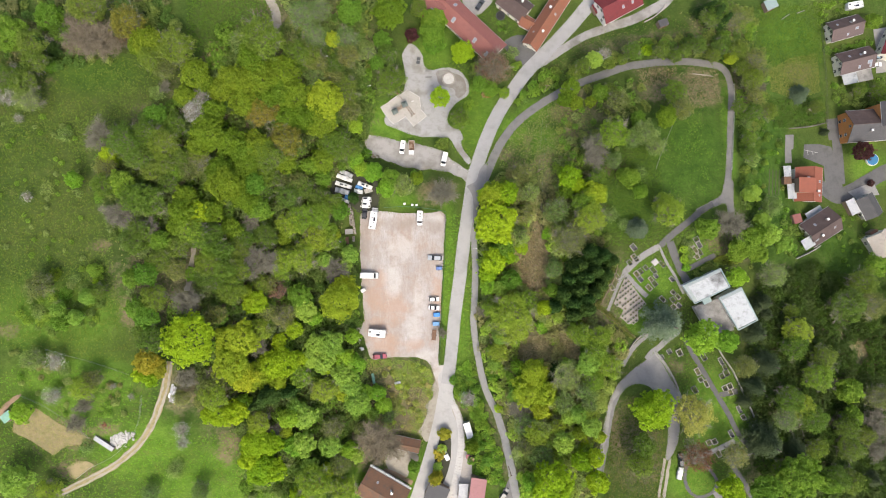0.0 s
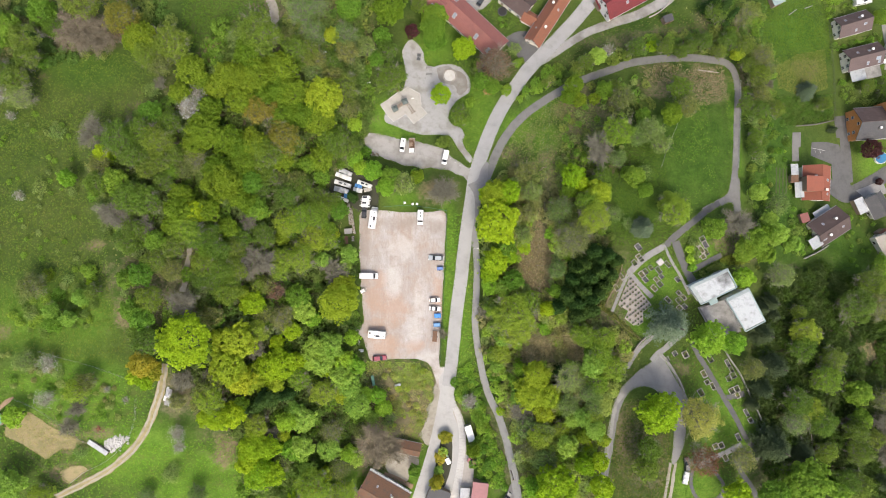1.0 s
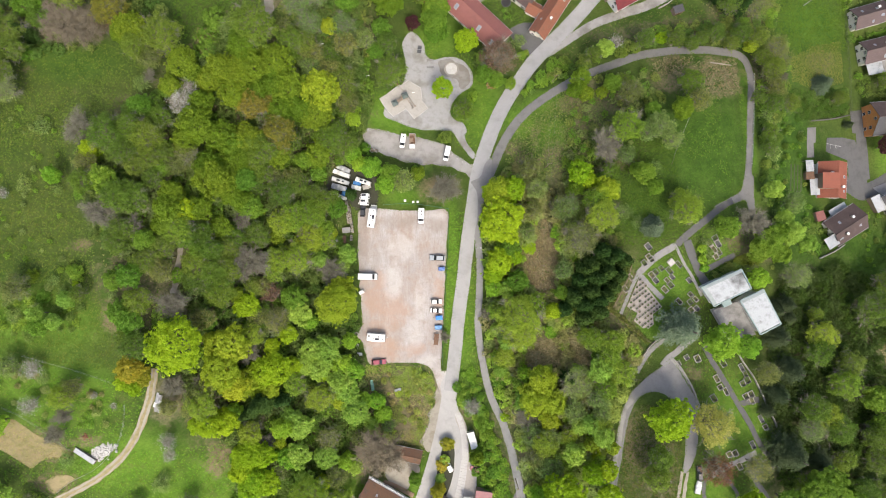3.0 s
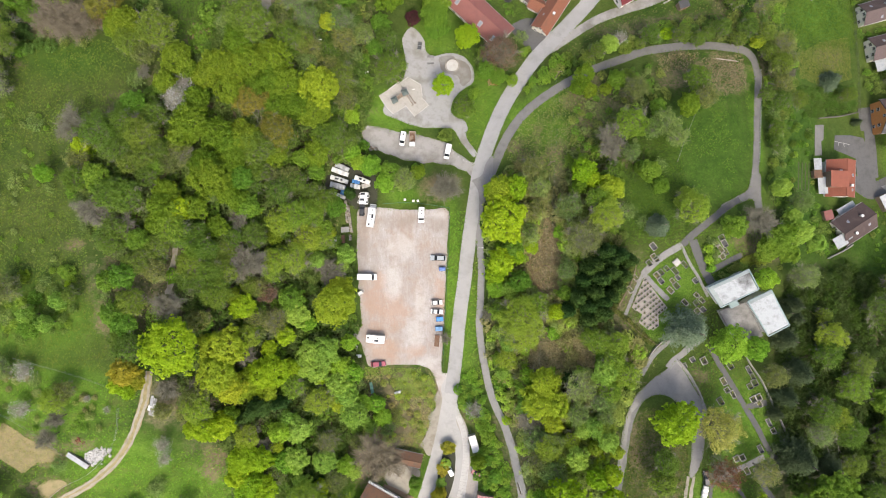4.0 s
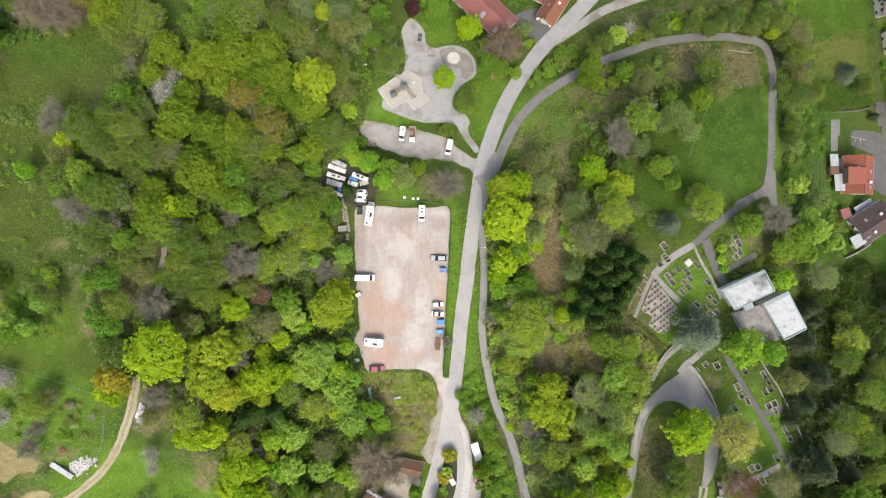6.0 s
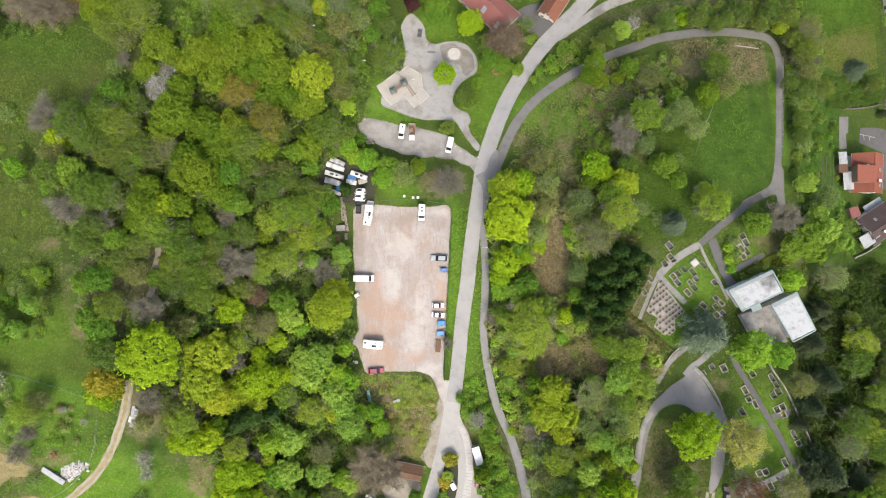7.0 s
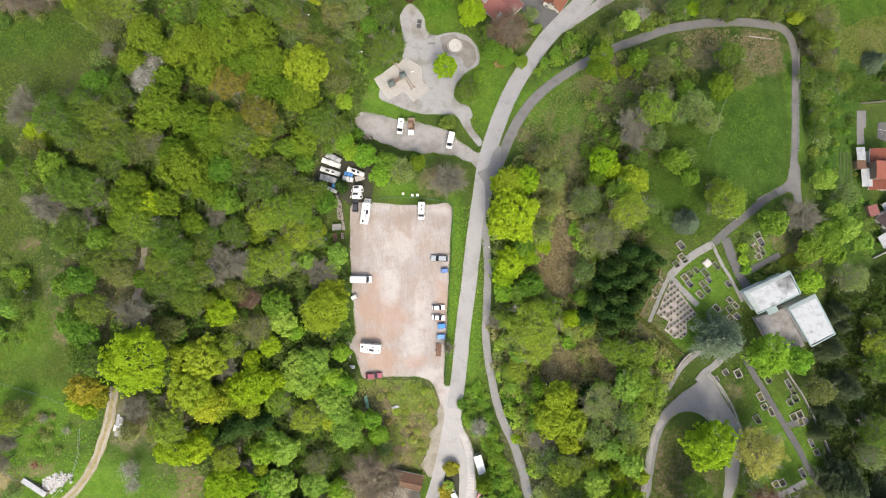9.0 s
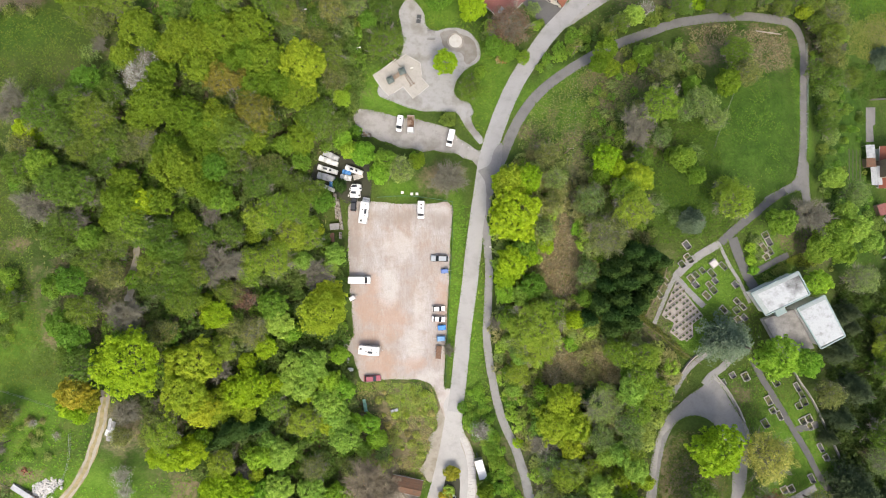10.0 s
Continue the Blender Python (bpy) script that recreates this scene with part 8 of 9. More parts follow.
def rock_pile(p, rx, ry, turn, n, label, seed, big=0.8, shapes=ROCKS):
    root = thing("rock_pile", at(p, turn), label, "rock pile")
    r = random.Random(seed)
    for i in range(n):
        s = new("stone", shapes[i % len(shapes)])
        s.parent = root
        x, y = r.gauss(0, 0.42) * rx, r.gauss(0, 0.42) * ry
        k = max(0, 1 - (x / rx) ** 2 - (y / ry) ** 2)
        s.matrix_basis = pose(x, y, 0.1 + 0.5 * k * r.random(), r.uniform(-30, 30), r.uniform(-30, 30), r.uniform(0, 360)) @ Matrix.Diagonal((*(r.uniform(0.5, 1.3) * big for _ in range(3)), 1))


rock_pile((-93.4, -54.0), 3.6, 2.3, 30, 290, "heap of white quarried stones beside the track", 2, 0.85)
rock_pile((-96.8, -49.8), 1.2, 1.2, 0, 24, "small heap of reddish rubble", 3, 0.5, RUBBLE)
heap = thing("board_heap", at((-78.4, -41.2), 82), "loose heap of white boards under the trees", "boards")
hr = random.Random(8)
for i in range(20):
    part("board", box(hr.uniform(-1.6, 1.6), hr.uniform(-0.75, 0.75), 0.12 + 0.03 * i, hr.uniform(1.4, 2.8), hr.uniform(0.4, 1.0), 0.05, 0.01, turn=pose(0, 0, 0, hr.uniform(-3, 3), hr.uniform(-3, 3), hr.uniform(-9, 9))), (TARP_WHITE, TARP_GREY, CONCRETE)[i % 3], heap)
covered_boat(at((68.8, -64.8), 78), "narrow stack under a crumpled white sheet beside the drive", 3.4, 1.6, 1.3, TARP_WHITE)
car(at((69.3, -61.2), 92, 0.05), (0.03, 0.032, 0.035), "dark car parked under the trees", 3.9, 1.65)
rock_pile((-28.1, -29.6), 0.7, 1.2, 0, 12, "few pale stones beside the car park", 6, 0.5)


def stack(p, turn, long, wide, high, label, material=PALE_WOOD, cover=None, seed=1):
    """A stack of split logs laid crosswise, with a sheet on it or not."""
    root = thing("wood_stack", at(p, turn), label, "wood stack", "stacks of firewood")
    r = random.Random(seed)
    n = int(long / 0.34)
    for i in range(n):
        x = (i + 0.5) / n * long - long / 2
        for k in range(2):
            part("log", box(x + r.uniform(-0.05, 0.05), (k - 0.5) * wide * 0.5, high / 2, 0.31, wide * 0.48, high * r.uniform(0.8, 1.1), 0.05, turn=pose(0, 0, 0, r.uniform(-5, 5), r.uniform(-5, 5), r.uniform(-14, 14))), r.choice((material, material, BARK, STONE)), root)
    if cover:
        s = box(0, 0, high + 0.1, long * 0.97, wide * 1.05, 0.06, 0.02)
        part("sheet", s, cover, root)
    return root


stack((-97.4, -55.0), -33, 6.6, 1.25, 1.0, "long stack of wood under a torn pale sheet", PALE_WOOD, TARP_GREY, 2)
stack((-31.1, 12.0), -85, 7.0, 0.8, 1.1, "long stack of split firewood in the yard", PALE_WOOD, None, 3)
stack((-30.1, 9.8), -82, 8.5, 0.75, 1.1, "second long stack of split firewood", PALE_WOOD, None, 4)
stack((-31.4, 6.5), 5, 2.6, 1.6, 1.2, "short stack of wood under a pale sheet", PALE_WOOD, CONCRETE, 5)
stack((-34.4, 3.6), -85, 1.8, 0.9, 0.8, "small wood stack under a grey sheet", PALE_WOOD, TARP_GREY, 6)
stack((-32.1, 3.6), -88, 2.4, 1.1, 0.9, "short stack of reddish boards", RUST_ROOF, RUST_ROOF, 7)
stack((-30.0, 4.1), -88, 1.8, 0.8, 0.7, "short stack of split logs", PALE_WOOD, None, 8)
stack((-36.6, -50.9), -80, 2.6, 1.3, 1.0, "weathered pallet stack in the clearing", WOOD, RUST_ROOF, 9)
stack((-23.8, 32.0), -15, 4.4, 1.0, 0.8, "timber-edged compost bay beside the yard", WOOD, None, 10)

felled = thing("felled_trunk", at((83.8, 57.2), -8, 0.15), "felled pale tree trunk on bare earth", "log")
part("trunk", tube((-3.4, 0, 0), (3.4, 0, 0.05), 0.22, 0.14, 8), PALE_WOOD, felled)
part("branch_stub", tube((0.8, 0, 0.1), (1.6, 0.7, 0.2), 0.08, 0.05, 6), PALE_WOOD, felled)
for a, b in (((114.4, 78.6), (117.5, 80.8)), ((120.5, 81.3), (123.6, 82.6))):
    k = thing("log", pose(a[0], a[1], float(ground(*a)) + 0.2), "long pale tree trunk lying in the meadow", "log", "lying logs")
    d = Vector(b) - Vector(a)
    part("trunk", tube((0, 0, 0), (d.x, d.y, float(ground(*b)) - float(ground(*a))), 0.16, 0.1, 8), CONCRETE, k)

# the round pool and the garden pond
pool = thing("round_pool", at((149.8, 32.1), 0, 0), "round blue garden pool with a pale rim", "pool")
part("basin", tube((0, 0, -1.2), (0, 0, 0.9), 2.1, sides=32), CREAM_PAINT, pool)
part("water", tube((0, 0, 0.88), (0, 0, 0.94), 1.95, sides=32), POOL_WATER, pool)
pond = thing("trampoline", at((19.6, 82.1), 0, 0), "round dark garden trampoline", "trampoline")
part("mat", tube((0, 0, 0.62), (0, 0, 0.66), 1.4, sides=28), RUBBER, pond)
part("rim", tube((0, 0, 0.55), (0, 0, 0.62), 1.65, sides=28), STEEL_DARK, pond)
for i in range(4):
    part("leg", tube((math.cos(i * 1.571) * 1.5, math.sin(i * 1.571) * 1.5, -0.6), (math.cos(i * 1.571) * 1.5, math.sin(i * 1.571) * 1.5, 0.58), 0.04, sides=6), GALVANISED, pond)

# covered dinghies in the long grass
for spot, turn, long, mat, words in (((-23.5, -42.2), 100, 3.4, TARP_MINT, "small boat under a green sheet in the grass"), ((-15.5, -43.8), 20, 2.0, TARP_GREY, "crumpled pale sheet over a small boat"),
                                     ((-27.3, -32.3), 0, 1.5, TARP_WHITE, "small dinghy under a white sheet")):
    covered_boat(at(spot, turn), words, long, 1.0, 0.8, mat)
for spot in ((-13.2, 15.8), (-10.6, 15.4), (-9.2, 15.4)):
    b = thing("bin", at(spot, 0), "grey waste bin at the fence", "bin", "waste bins")
    part("tub", taper(box(0, 0, 0.5, 0.6, 0.6, 1.0, 0.05), 1.15, 1.15), STEEL_DARK, b)
    part("lid", box(0, 0, 1.04, 0.75, 0.7, 0.1, 0.04), CREAM_PAINT, b)
for spot in ((-37.6, 61.2), (-24.9, 53.9), (9.5, 0.9)):
    k = thing("lamp_post", at(spot), "slim grey lamp post", "lamp post", "lamp posts")
    part("mast", tube((0, 0, -0.3), (0, 0, 5.2), 0.07, 0.05, 8), GALVANISED, k)
    part("arm", tube((0, 0, 5.15), (0.7, 0, 5.3), 0.04, sides=6), GALVANISED, k)
    part("lamp_head", box(0.85, 0, 5.3, 0.55, 0.26, 0.12, 0.04), CREAM_PAINT, k)

# edging stones, a painted line, a hut and a white memorial
edge = thing("edging_stones", pose(0, 0, 0), "row of small white edging stones along the yard", "edging")
for i, q in enumerate(smooth_line([(1.7, 30.5), (3.2, 29.2), (4.9, 28.2), (6.8, 27.4), (8.3, 27.2)], 1.0)):
    k = new("stone", ROCKS[i % 5])
    k.parent = edge
    k.matrix_basis = pose(q.x, q.y, float(ground(q.x, q.y)) + 0.12, 0, 0, i * 47) @ Matrix.Scale(0.5, 4)
for x in (125.4, 127.6):
    ribbon("road_marking", [(x - 0.1, 34.75), (x + 0.1, 33.3)], 0.1, FADED_PAINT, "worn white parking line on the forecourt", 0.11, 0.02, "marking")
ribbon("road_marking", [(123.9, 34.9), (126.9, 34.6), (129.9, 34.2)], 0.12, FADED_PAINT, "worn white line on the forecourt", 0.114, 0.02, "marking")
lean_to((-121.9, -46.1), 40, 3.0, 2.4, 2.2, TARP_MINT, "small hut under a faded green roof", "hut", False)
tomb = thing("memorial", at((64.2, -3.3), -50, 0.05), "low white stone memorial slab on the lawn", "memorial")
part("slab", box(0, 0, 0.3, 1.5, 1.5, 0.25, 0.04), WHITE_SLAB, tomb)
part("plinth", box(0, 0, 0.08, 1.9, 1.9, 0.25, 0.03), STONE, tomb)


# ---- undergrowth ----
# open ground that stays clear of growth
PLANTED += [(28.9, 8.0, 3.9), (28.3, 0.9, 4.6), (26.6, -5.3, 4.3), (29.3, -11.6, 3.2), (26.5, -30.3, 4.3), (136.2, -32.1, 7.1), (128.9, -26.2, 3.3), (24.2, 26.2, 4.0), (-73.4, -0.8, 1.6), (-73.7, -7.3, 1.6), (37.5, -27.2, 2.8), (38.1, -58.7, 3.1), (133.6, -54.1, 3.6), (-38.7, 56.4, 1.8), (-26.9, 63.5, 2.6)]
GLADES = [[(29.6, 10.5), (32.6, 6.0), (33.6, 0.6), (35.2, -4.3), (33.7, -10.5), (29.2, -14.5), (25.4, -10.6), (22.6, -4.7), (23.6, -0.4), (27.0, 2.5)], [(23.8, -24.5), (31.5, -22.8), (34.2, -27.2), (32.6, -34.2), (27.5, -36.3), (23.8, -32.8)], [(35.8, -25.2), (43.2, -23.9), (43.0, -34.3), (36.4, -35.5)]]
DEEP, DULL, FRESH, PALE, TWIGGY = (0.19, 0.27, 0.075), (0.235, 0.285, 0.09), (0.23, 0.35, 0.06), (0.28, 0.33, 0.14), (0.27, 0.25, 0.14)
# tones toned down from DEEP, DULL, FRESH, PALE to deepen shade between the crowns
thicket([(-98.6, 25.2), (-88.4, 37.1), (-72.0, 49.9), (-66.0, 65.8), (-53.3, 67.0), (-27.3, 77.6), (-24.8, 46.3), (-29.3, 27.2), (-38.3, 21.3), (-36.5, 4.7), (-29.3, -0.9), (-29.2, -21.5), (-27.4, -36.5), (-27.4, -51.6), (-34.7, -81.1), (-61.5, -77.3), (-62.0, -54.8), (-69.8, -42.8), (-73.4, -32.1), (-77.2, -18.6), (-78.8, -5.7), (-93.8, 4.0)], 6000, 1.3, 2.9, ((0.155, 0.23, 0.057), (0.195, 0.24, 0.075), (0.195, 0.30, 0.052), (0.25, 0.29, 0.12)), 1, "dense young growth under the wooded slope", 0.52, 0.48)
thicket([(11.0, 21.6), (24.8, 23.2), (36.8, 4.5), (38.4, -17.0), (48.0, -21.9), (59.0, -30.0), (50.7, -40.5), (45.4, -54.2), (44.9, -74.0), (23.8, -77.5), (20.6, -60.7), (13.7, -41.8), (11.9, -14.0)], 3500, 1.1, 2.4, ((0.33, 0.40, 0.13), (0.38, 0.43, 0.18), (0.33, 0.49, 0.09), (0.36, 0.33, 0.18)), 2, "dense young growth in the wood by the lane", 0.5, 0.48)
thicket([(98.3, -9.7), (122.6, -4.7), (149.5, -14.3), (153.8, -29.3), (149.9, -83.8), (90.7, -75.9), (95.3, -56.6), (90.0, -33.5), (94.7, -25.2)], 3500, 1.3, 2.8, ((0.062, 0.10, 0.025), (0.085, 0.115, 0.035), (0.075, 0.125, 0.024)), 3, "dense young growth beyond the chapel", 0.52, 0.48)
thicket([(22.7, 48.7), (33.5, 60.7), (48.5, 64.0), (61.4, 69.2), (84.7, 71.9), (96.8, 82.0), (105.0, 80.6), (102.3, 63.1), (95.4, 58.5), (83.9, 63.4), (67.8, 63.4), (51.9, 61.2), (33.0, 51.9)], 1600, 0.8, 1.7, (FRESH, DULL, DEEP), 4, "thick green scrub between the roads", 0.6)
thicket([(97.3, 66.9), (107.5, 68.6), (107.8, 50.1), (104.3, 40.2), (95.2, 38.3)], 170, 0.6, 1.4, (DULL, DEEP, FRESH), 27, "dark green scrub beside the lane", 0.6, 0.75)
thicket([(96.8, 62.5), (105.8, 63.4), (105.8, 42.2), (117.0, 37.5), (108.9, 0.9), (98.3, -9.7), (92.3, -2.6), (93.9, 26.1)], 130, 0.5, 1.1, (FRESH, PALE, DULL), 5, "loose green scrub beside the lane", 0.8, 1.4)
thicket([(47.8, 55.6), (63.6, 56.4), (66.4, 36.4), (52.7, 31.4), (38.7, 20.8), (36.9, 40.0)], 170, 0.6, 1.5, (DULL, FRESH, PALE), 6, "loose scrub in the meadow", 0.65, 0.65)
thicket([(-132.4, 74.9), (-83.1, 76.1), (-77.3, 65.2), (-98.3, 56.2), (-120.6, 54.0), (-128.8, 46.7)], 500, 1.0, 2.2, (DEEP, TWIGGY, DULL), 7, "scrub at the upper edge of the meadow", 0.7, 0.65)
thicket([(-119.0, -7.2), (-96.6, -4.0), (-94.7, -18.3), (-106.2, -24.7), (-118.7, -21.5)], 130, 0.7, 1.5, (PALE, FRESH, DULL), 8, "young bushes in the meadow", 0.8, 0.8)
thicket([(-121.6, -27.8), (-87.6, -36.1), (-88.5, -47.8), (-105.6, -47.5), (-118.9, -39.0)], 110, 0.6, 1.3, (PALE, FRESH, TWIGGY), 9, "young bushes in the orchard", 0.8, 0.9)
thicket([(-128.1, 39.9), (-105.0, 40.4), (-101.6, -2.4), (-125.0, -4.0)], 70, 0.4, 0.9, (PALE, FRESH), 10, "scattered young bushes in the meadow", 1.0, 1.2)
thicket([(-50.1, 77.8), (-23.8, 84.0), (-23.9, 59.6), (-27.5, 40.4), (-34.6, 38.1), (-47.1, 62.8)], 900, 0.9, 2.0, (PALE, DULL, DEEP, TWIGGY), 12, "mixed scrub above the playground", 0.62)
thicket([(2.6, -36.6), (9.1, -36.5), (12.7, -50.9), (18.0, -64.5), (18.7, -74.8), (10.8, -74.2), (10.0, -54.7), (3.5, -47.8)], 500, 0.7, 1.4, ((0.30, 0.46, 0.07), (0.26, 0.40, 0.07), FRESH), 14, "thick shrubs between road and lane", 0.6)
thicket([(109.0, 50.6), (132.3, 53.4), (132.5, 45.2), (118.0, 42.6), (111.0, 41.6)], 1500, 0.4, 0.9, ((0.13, 0.22, 0.045), (0.16, 0.22, 0.06)), 15, "low bramble scrub in the gardens", 0.7, 0.6)
thicket([(72.1, 3.5), (74.4, 4.3), (76.1, -4.3), (73.2, -5.1)], 40, 0.6, 1.0, (FRESH, PALE), 16, "clipped hedge beside the graves", 0.6, 0.5)
thicket([(75.5, -6.3), (83.6, -2.2), (84.9, -4.3), (77.3, -8.1)], 90, 0.7, 1.2, (DEEP, DULL), 17, "dark hedge behind the chapel", 0.6, 0.45)


def tufts(outline, n, size, colours, seed, label, long=1.8, name="grass_tufts", category="grass", upright=1.0, patch=None):
    """Uncountable grass tufts on the meadow, one object for each tone; patch: (scale, limit) of the stands that they form."""
    g = np.random.default_rng(seed)
    o = np.array(outline)
    q = g.uniform(o.min(0), o.max(0), (n, 2))
    q = q[inside_many(q, outline) if name == "straw" else open_ground(q, outline, 0.0)]
    if patch:
        q = q[[noise.noise((x * patch[0], y * patch[0], seed)) + 0.5 * noise.noise((x * 3.1 * patch[0], y * 3.1 * patch[0], seed + 9)) + g.normal() * 0.12 > patch[1] for x, y in q]]
    tone = g.integers(0, len(colours), len(q))
    for k, colour in enumerate(colours):
        p = q[tone == k]
        p = np.repeat(p, 3, 0) + g.normal(size=(len(p) * 3, 2)) * size * 0.5
        c = np.column_stack([p, ground(p[:, 0], p[:, 1]) + size * 0.12])
        v, f = cards(c, g.normal(size=c.shape) * 0.3 + np.array([0, 0, upright]), np.full(len(c), size), g, long)
        ob = new(name, mesh_of(name, v, f, BLADES))
        ob.color = (*colour, 1)
        tagged(ob, label, category, kind="stuff")


STRAW, BLADE, MOSS, SEDGE = (0.15, 0.17, 0.048), (0.115, 0.16, 0.032), (0.082, 0.13, 0.022), (0.092, 0.16, 0.022)
tufts([(-139.2, 56.8), (-98.5, 58.0), (-76.9, 56.5), (-88.6, 40.5), (-102.3, 30.2), (-97.0, 4.0), (-90.0, -18.3), (-85.9, -31.2), (-106.3, -31.1), (-132.9, -24.3)], 16000, 0.24, (STRAW, BLADE, MOSS, BLADE), 1, "coarse meadow grass with paler tussocks")
tufts([(-136, 52), (-100, 54), (-82, 48), (-98, 28), (-94, 2), (-87, -30), (-106, -30), (-130, -22)], 14000, 0.2, ((0.20, 0.25, 0.052), (0.17, 0.22, 0.046), (0.23, 0.225, 0.08)), 60, "paler tussocks in the meadow", patch=(0.07, 0.08))
tufts([(-118.7, -31.0), (-79.0, -34.9), (-86.3, -54.9), (-60.5, -55.0), (-63.2, -80.8), (-136.3, -73.3), (-133.0, -40.1)], 9000, 0.23, ((0.165, 0.30, 0.034), (0.145, 0.26, 0.03), (0.12, 0.215, 0.026), (0.20, 0.22, 0.06)), 2, "lush orchard grass")
tufts([(17.5, 25.2), (32.8, 46.2), (67.5, 60.3), (92.2, 58.3), (88.2, 20.4), (67.9, 4.3), (48.3, 4.4), (38.9, 26.4)], 10000, 0.2, ((0.05, 0.10, 0.016), (0.058, 0.115, 0.018), (0.072, 0.13, 0.021)), 3, "lush meadow grass inside the lane")
tufts([(54, 8), (68, 10), (88, 21), (91, 56), (78, 44), (66, 34), (50, 30)], 9000, 0.18, ((0.13, 0.20, 0.032), (0.10, 0.175, 0.025), (0.155, 0.19, 0.05)), 58, "paler grass streaks in the meadow", patch=(0.11, 0.12))
tufts([(18, 27), (34, 48), (62, 58), (60, 40), (48, 34), (44, 20), (34, 22)], 5000, 0.18, ((0.24, 0.19, 0.11), (0.19, 0.19, 0.08), (0.27, 0.24, 0.14)), 59, "dry brown grass in the meadow", patch=(0.12, 0.14))
tufts([(96.5, 58.6), (130.7, 83.1), (133.4, 44.6), (118.5, 41.5), (111.1, -0.9), (92.9, 8.0)], 5500, 0.22, ((0.06, 0.115, 0.018), (0.053, 0.10, 0.018), (0.07, 0.11, 0.02)), 4, "garden meadow grass")
tufts([(0.7, 12.2), (6.7, 12.2), (4.5, -6.6), (3.0, -21.6), (1.8, -36.7), (-0.4, -36.7), (-0.4, -21.6), (0.3, -4.7)], 1500, 0.24, ((0.19, 0.31, 0.045), (0.17, 0.28, 0.04), (0.13, 0.23, 0.03)), 8, "grass verge beside the road")
tufts([(7.8, 0.0), (9.3, -0.9), (9.0, -17.8), (9.3, -29.1), (11.0, -43.8), (2.6, -46.0), (3.7, -32.9), (5.4, -16.0)], 1500, 0.24, ((0.17, 0.29, 0.045), (0.13, 0.23, 0.03), (0.16, 0.22, 0.05)), 9, "grass verge between road and lane")
tufts([(-27.4, 51.6), (-20.2, 43.7), (-1.2, 38.2), (8.3, 29.3), (14.1, 47.0), (10.5, 65.7), (0.7, 67.8), (-9.0, 67.3), (-16.6, 64.5), (-25.7, 57.4)], 3500, 0.26, ((0.13, 0.22, 0.03), SEDGE, (0.14, 0.2, 0.035), BLADE), 10, "lawn round the playground")
CLEARING = [(-25.6, -35.8), (-5.9, -36.7), (-2.1, -46.1), (-6.8, -64.8), (-26.5, -61.0)]
tufts(CLEARING, 16000, 0.2, ((0.28, 0.35, 0.075), (0.32, 0.37, 0.095), (0.24, 0.29, 0.07)), 5, "rough olive grass on the clearing", patch=(0.13, 0.05))
tufts(CLEARING, 9000, 0.16, ((0.38, 0.30, 0.19), (0.31, 0.24, 0.15), (0.40, 0.36, 0.17)), 52, "dry brown stalks on the clearing", patch=(0.16, 0.1))
thicket([(-20.5, -37.0), (-6.4, -38.0), (-4.2, -46.0), (-7.6, -60.0), (-20.0, -58.0)], 70, 0.5, 1.2, ((0.33, 0.42, 0.08), (0.38, 0.41, 0.13), (0.40, 0.35, 0.17)), 53, "low bushes on the clearing", 0.6, 1.0)
tufts([(-8.5, -48), (-3.0, -44), (-5.0, -55), (-7.5, -64), (-14.5, -64), (-12, -56)], 3000, 0.15, ((0.36, 0.29, 0.21), (0.29, 0.22, 0.15), (0.24, 0.25, 0.08)), 54, "dead leaves and brown earth crumbs beside the road", 2.6, "leaf_litter", "leaf litter", 0.8)
tufts([(54.5, -43.5), (61.6, -43.2), (65.1, -52.7), (64.4, -75.3), (47.7, -77.0), (50.0, -57.0)], 3600, 0.26, ((0.07, 0.105, 0.02), (0.085, 0.12, 0.024), (0.16, 0.14, 0.075)), 6, "rough grass inside the loop")
tufts([(115.9, 14.2), (153.3, 14.7), (149.5, -14.3), (98.3, -9.7)], 3500, 0.28, ((0.075, 0.13, 0.02), (0.065, 0.105, 0.02), (0.09, 0.13, 0.028)), 7, "garden grass below the houses")
tufts([(48.1, -20.2), (56.3, 0.9), (88.8, 13.2), (90.5, 4.4), (75.4, -9.4), (75.8, -26.5), (62.3, -26.5)], 4500, 0.2, ((0.12, 0.215, 0.03), (0.10, 0.18, 0.026), SEDGE), 11, "cemetery lawn")
tufts([(63.8, -30.7), (73.2, -26.4), (81.1, -28.2), (94.3, -56.5), (81.7, -72.0), (68.4, -71.9), (70.4, -46.2)], 4500, 0.2, ((0.12, 0.21, 0.03), (0.105, 0.18, 0.026), SEDGE, (0.13, 0.15, 0.035)), 12, "cemetery lawn with mossy patches")
tufts([(-77.9, 76.0), (-54.8, 77.2), (-53.3, 67.0), (-65.9, 58.9), (-77.0, 60.0)], 2200, 0.28, (SEDGE, BLADE, MOSS), 13, "meadow grass above the wood")
tufts([(105.0, 82.5), (130.5, 84.9), (133.1, 66.2), (104.5, 61.4)], 3000, 0.28, (MOSS, MOSS, SEDGE), 14, "garden meadow grass")
tufts([(6.7, 86.0), (28.3, 85.7), (25.3, 73.6), (18.5, 77.9)], 900, 0.24, (SEDGE, BLADE), 15, "farm garden lawn")
thicket([(131.7, 70.9), (149.5, 74.8), (150.6, 72.5), (134.1, 68.6)], 90, 0.5, 1.0, (FRESH, DEEP), 18, "garden hedge between the houses", 0.6, 0.55)
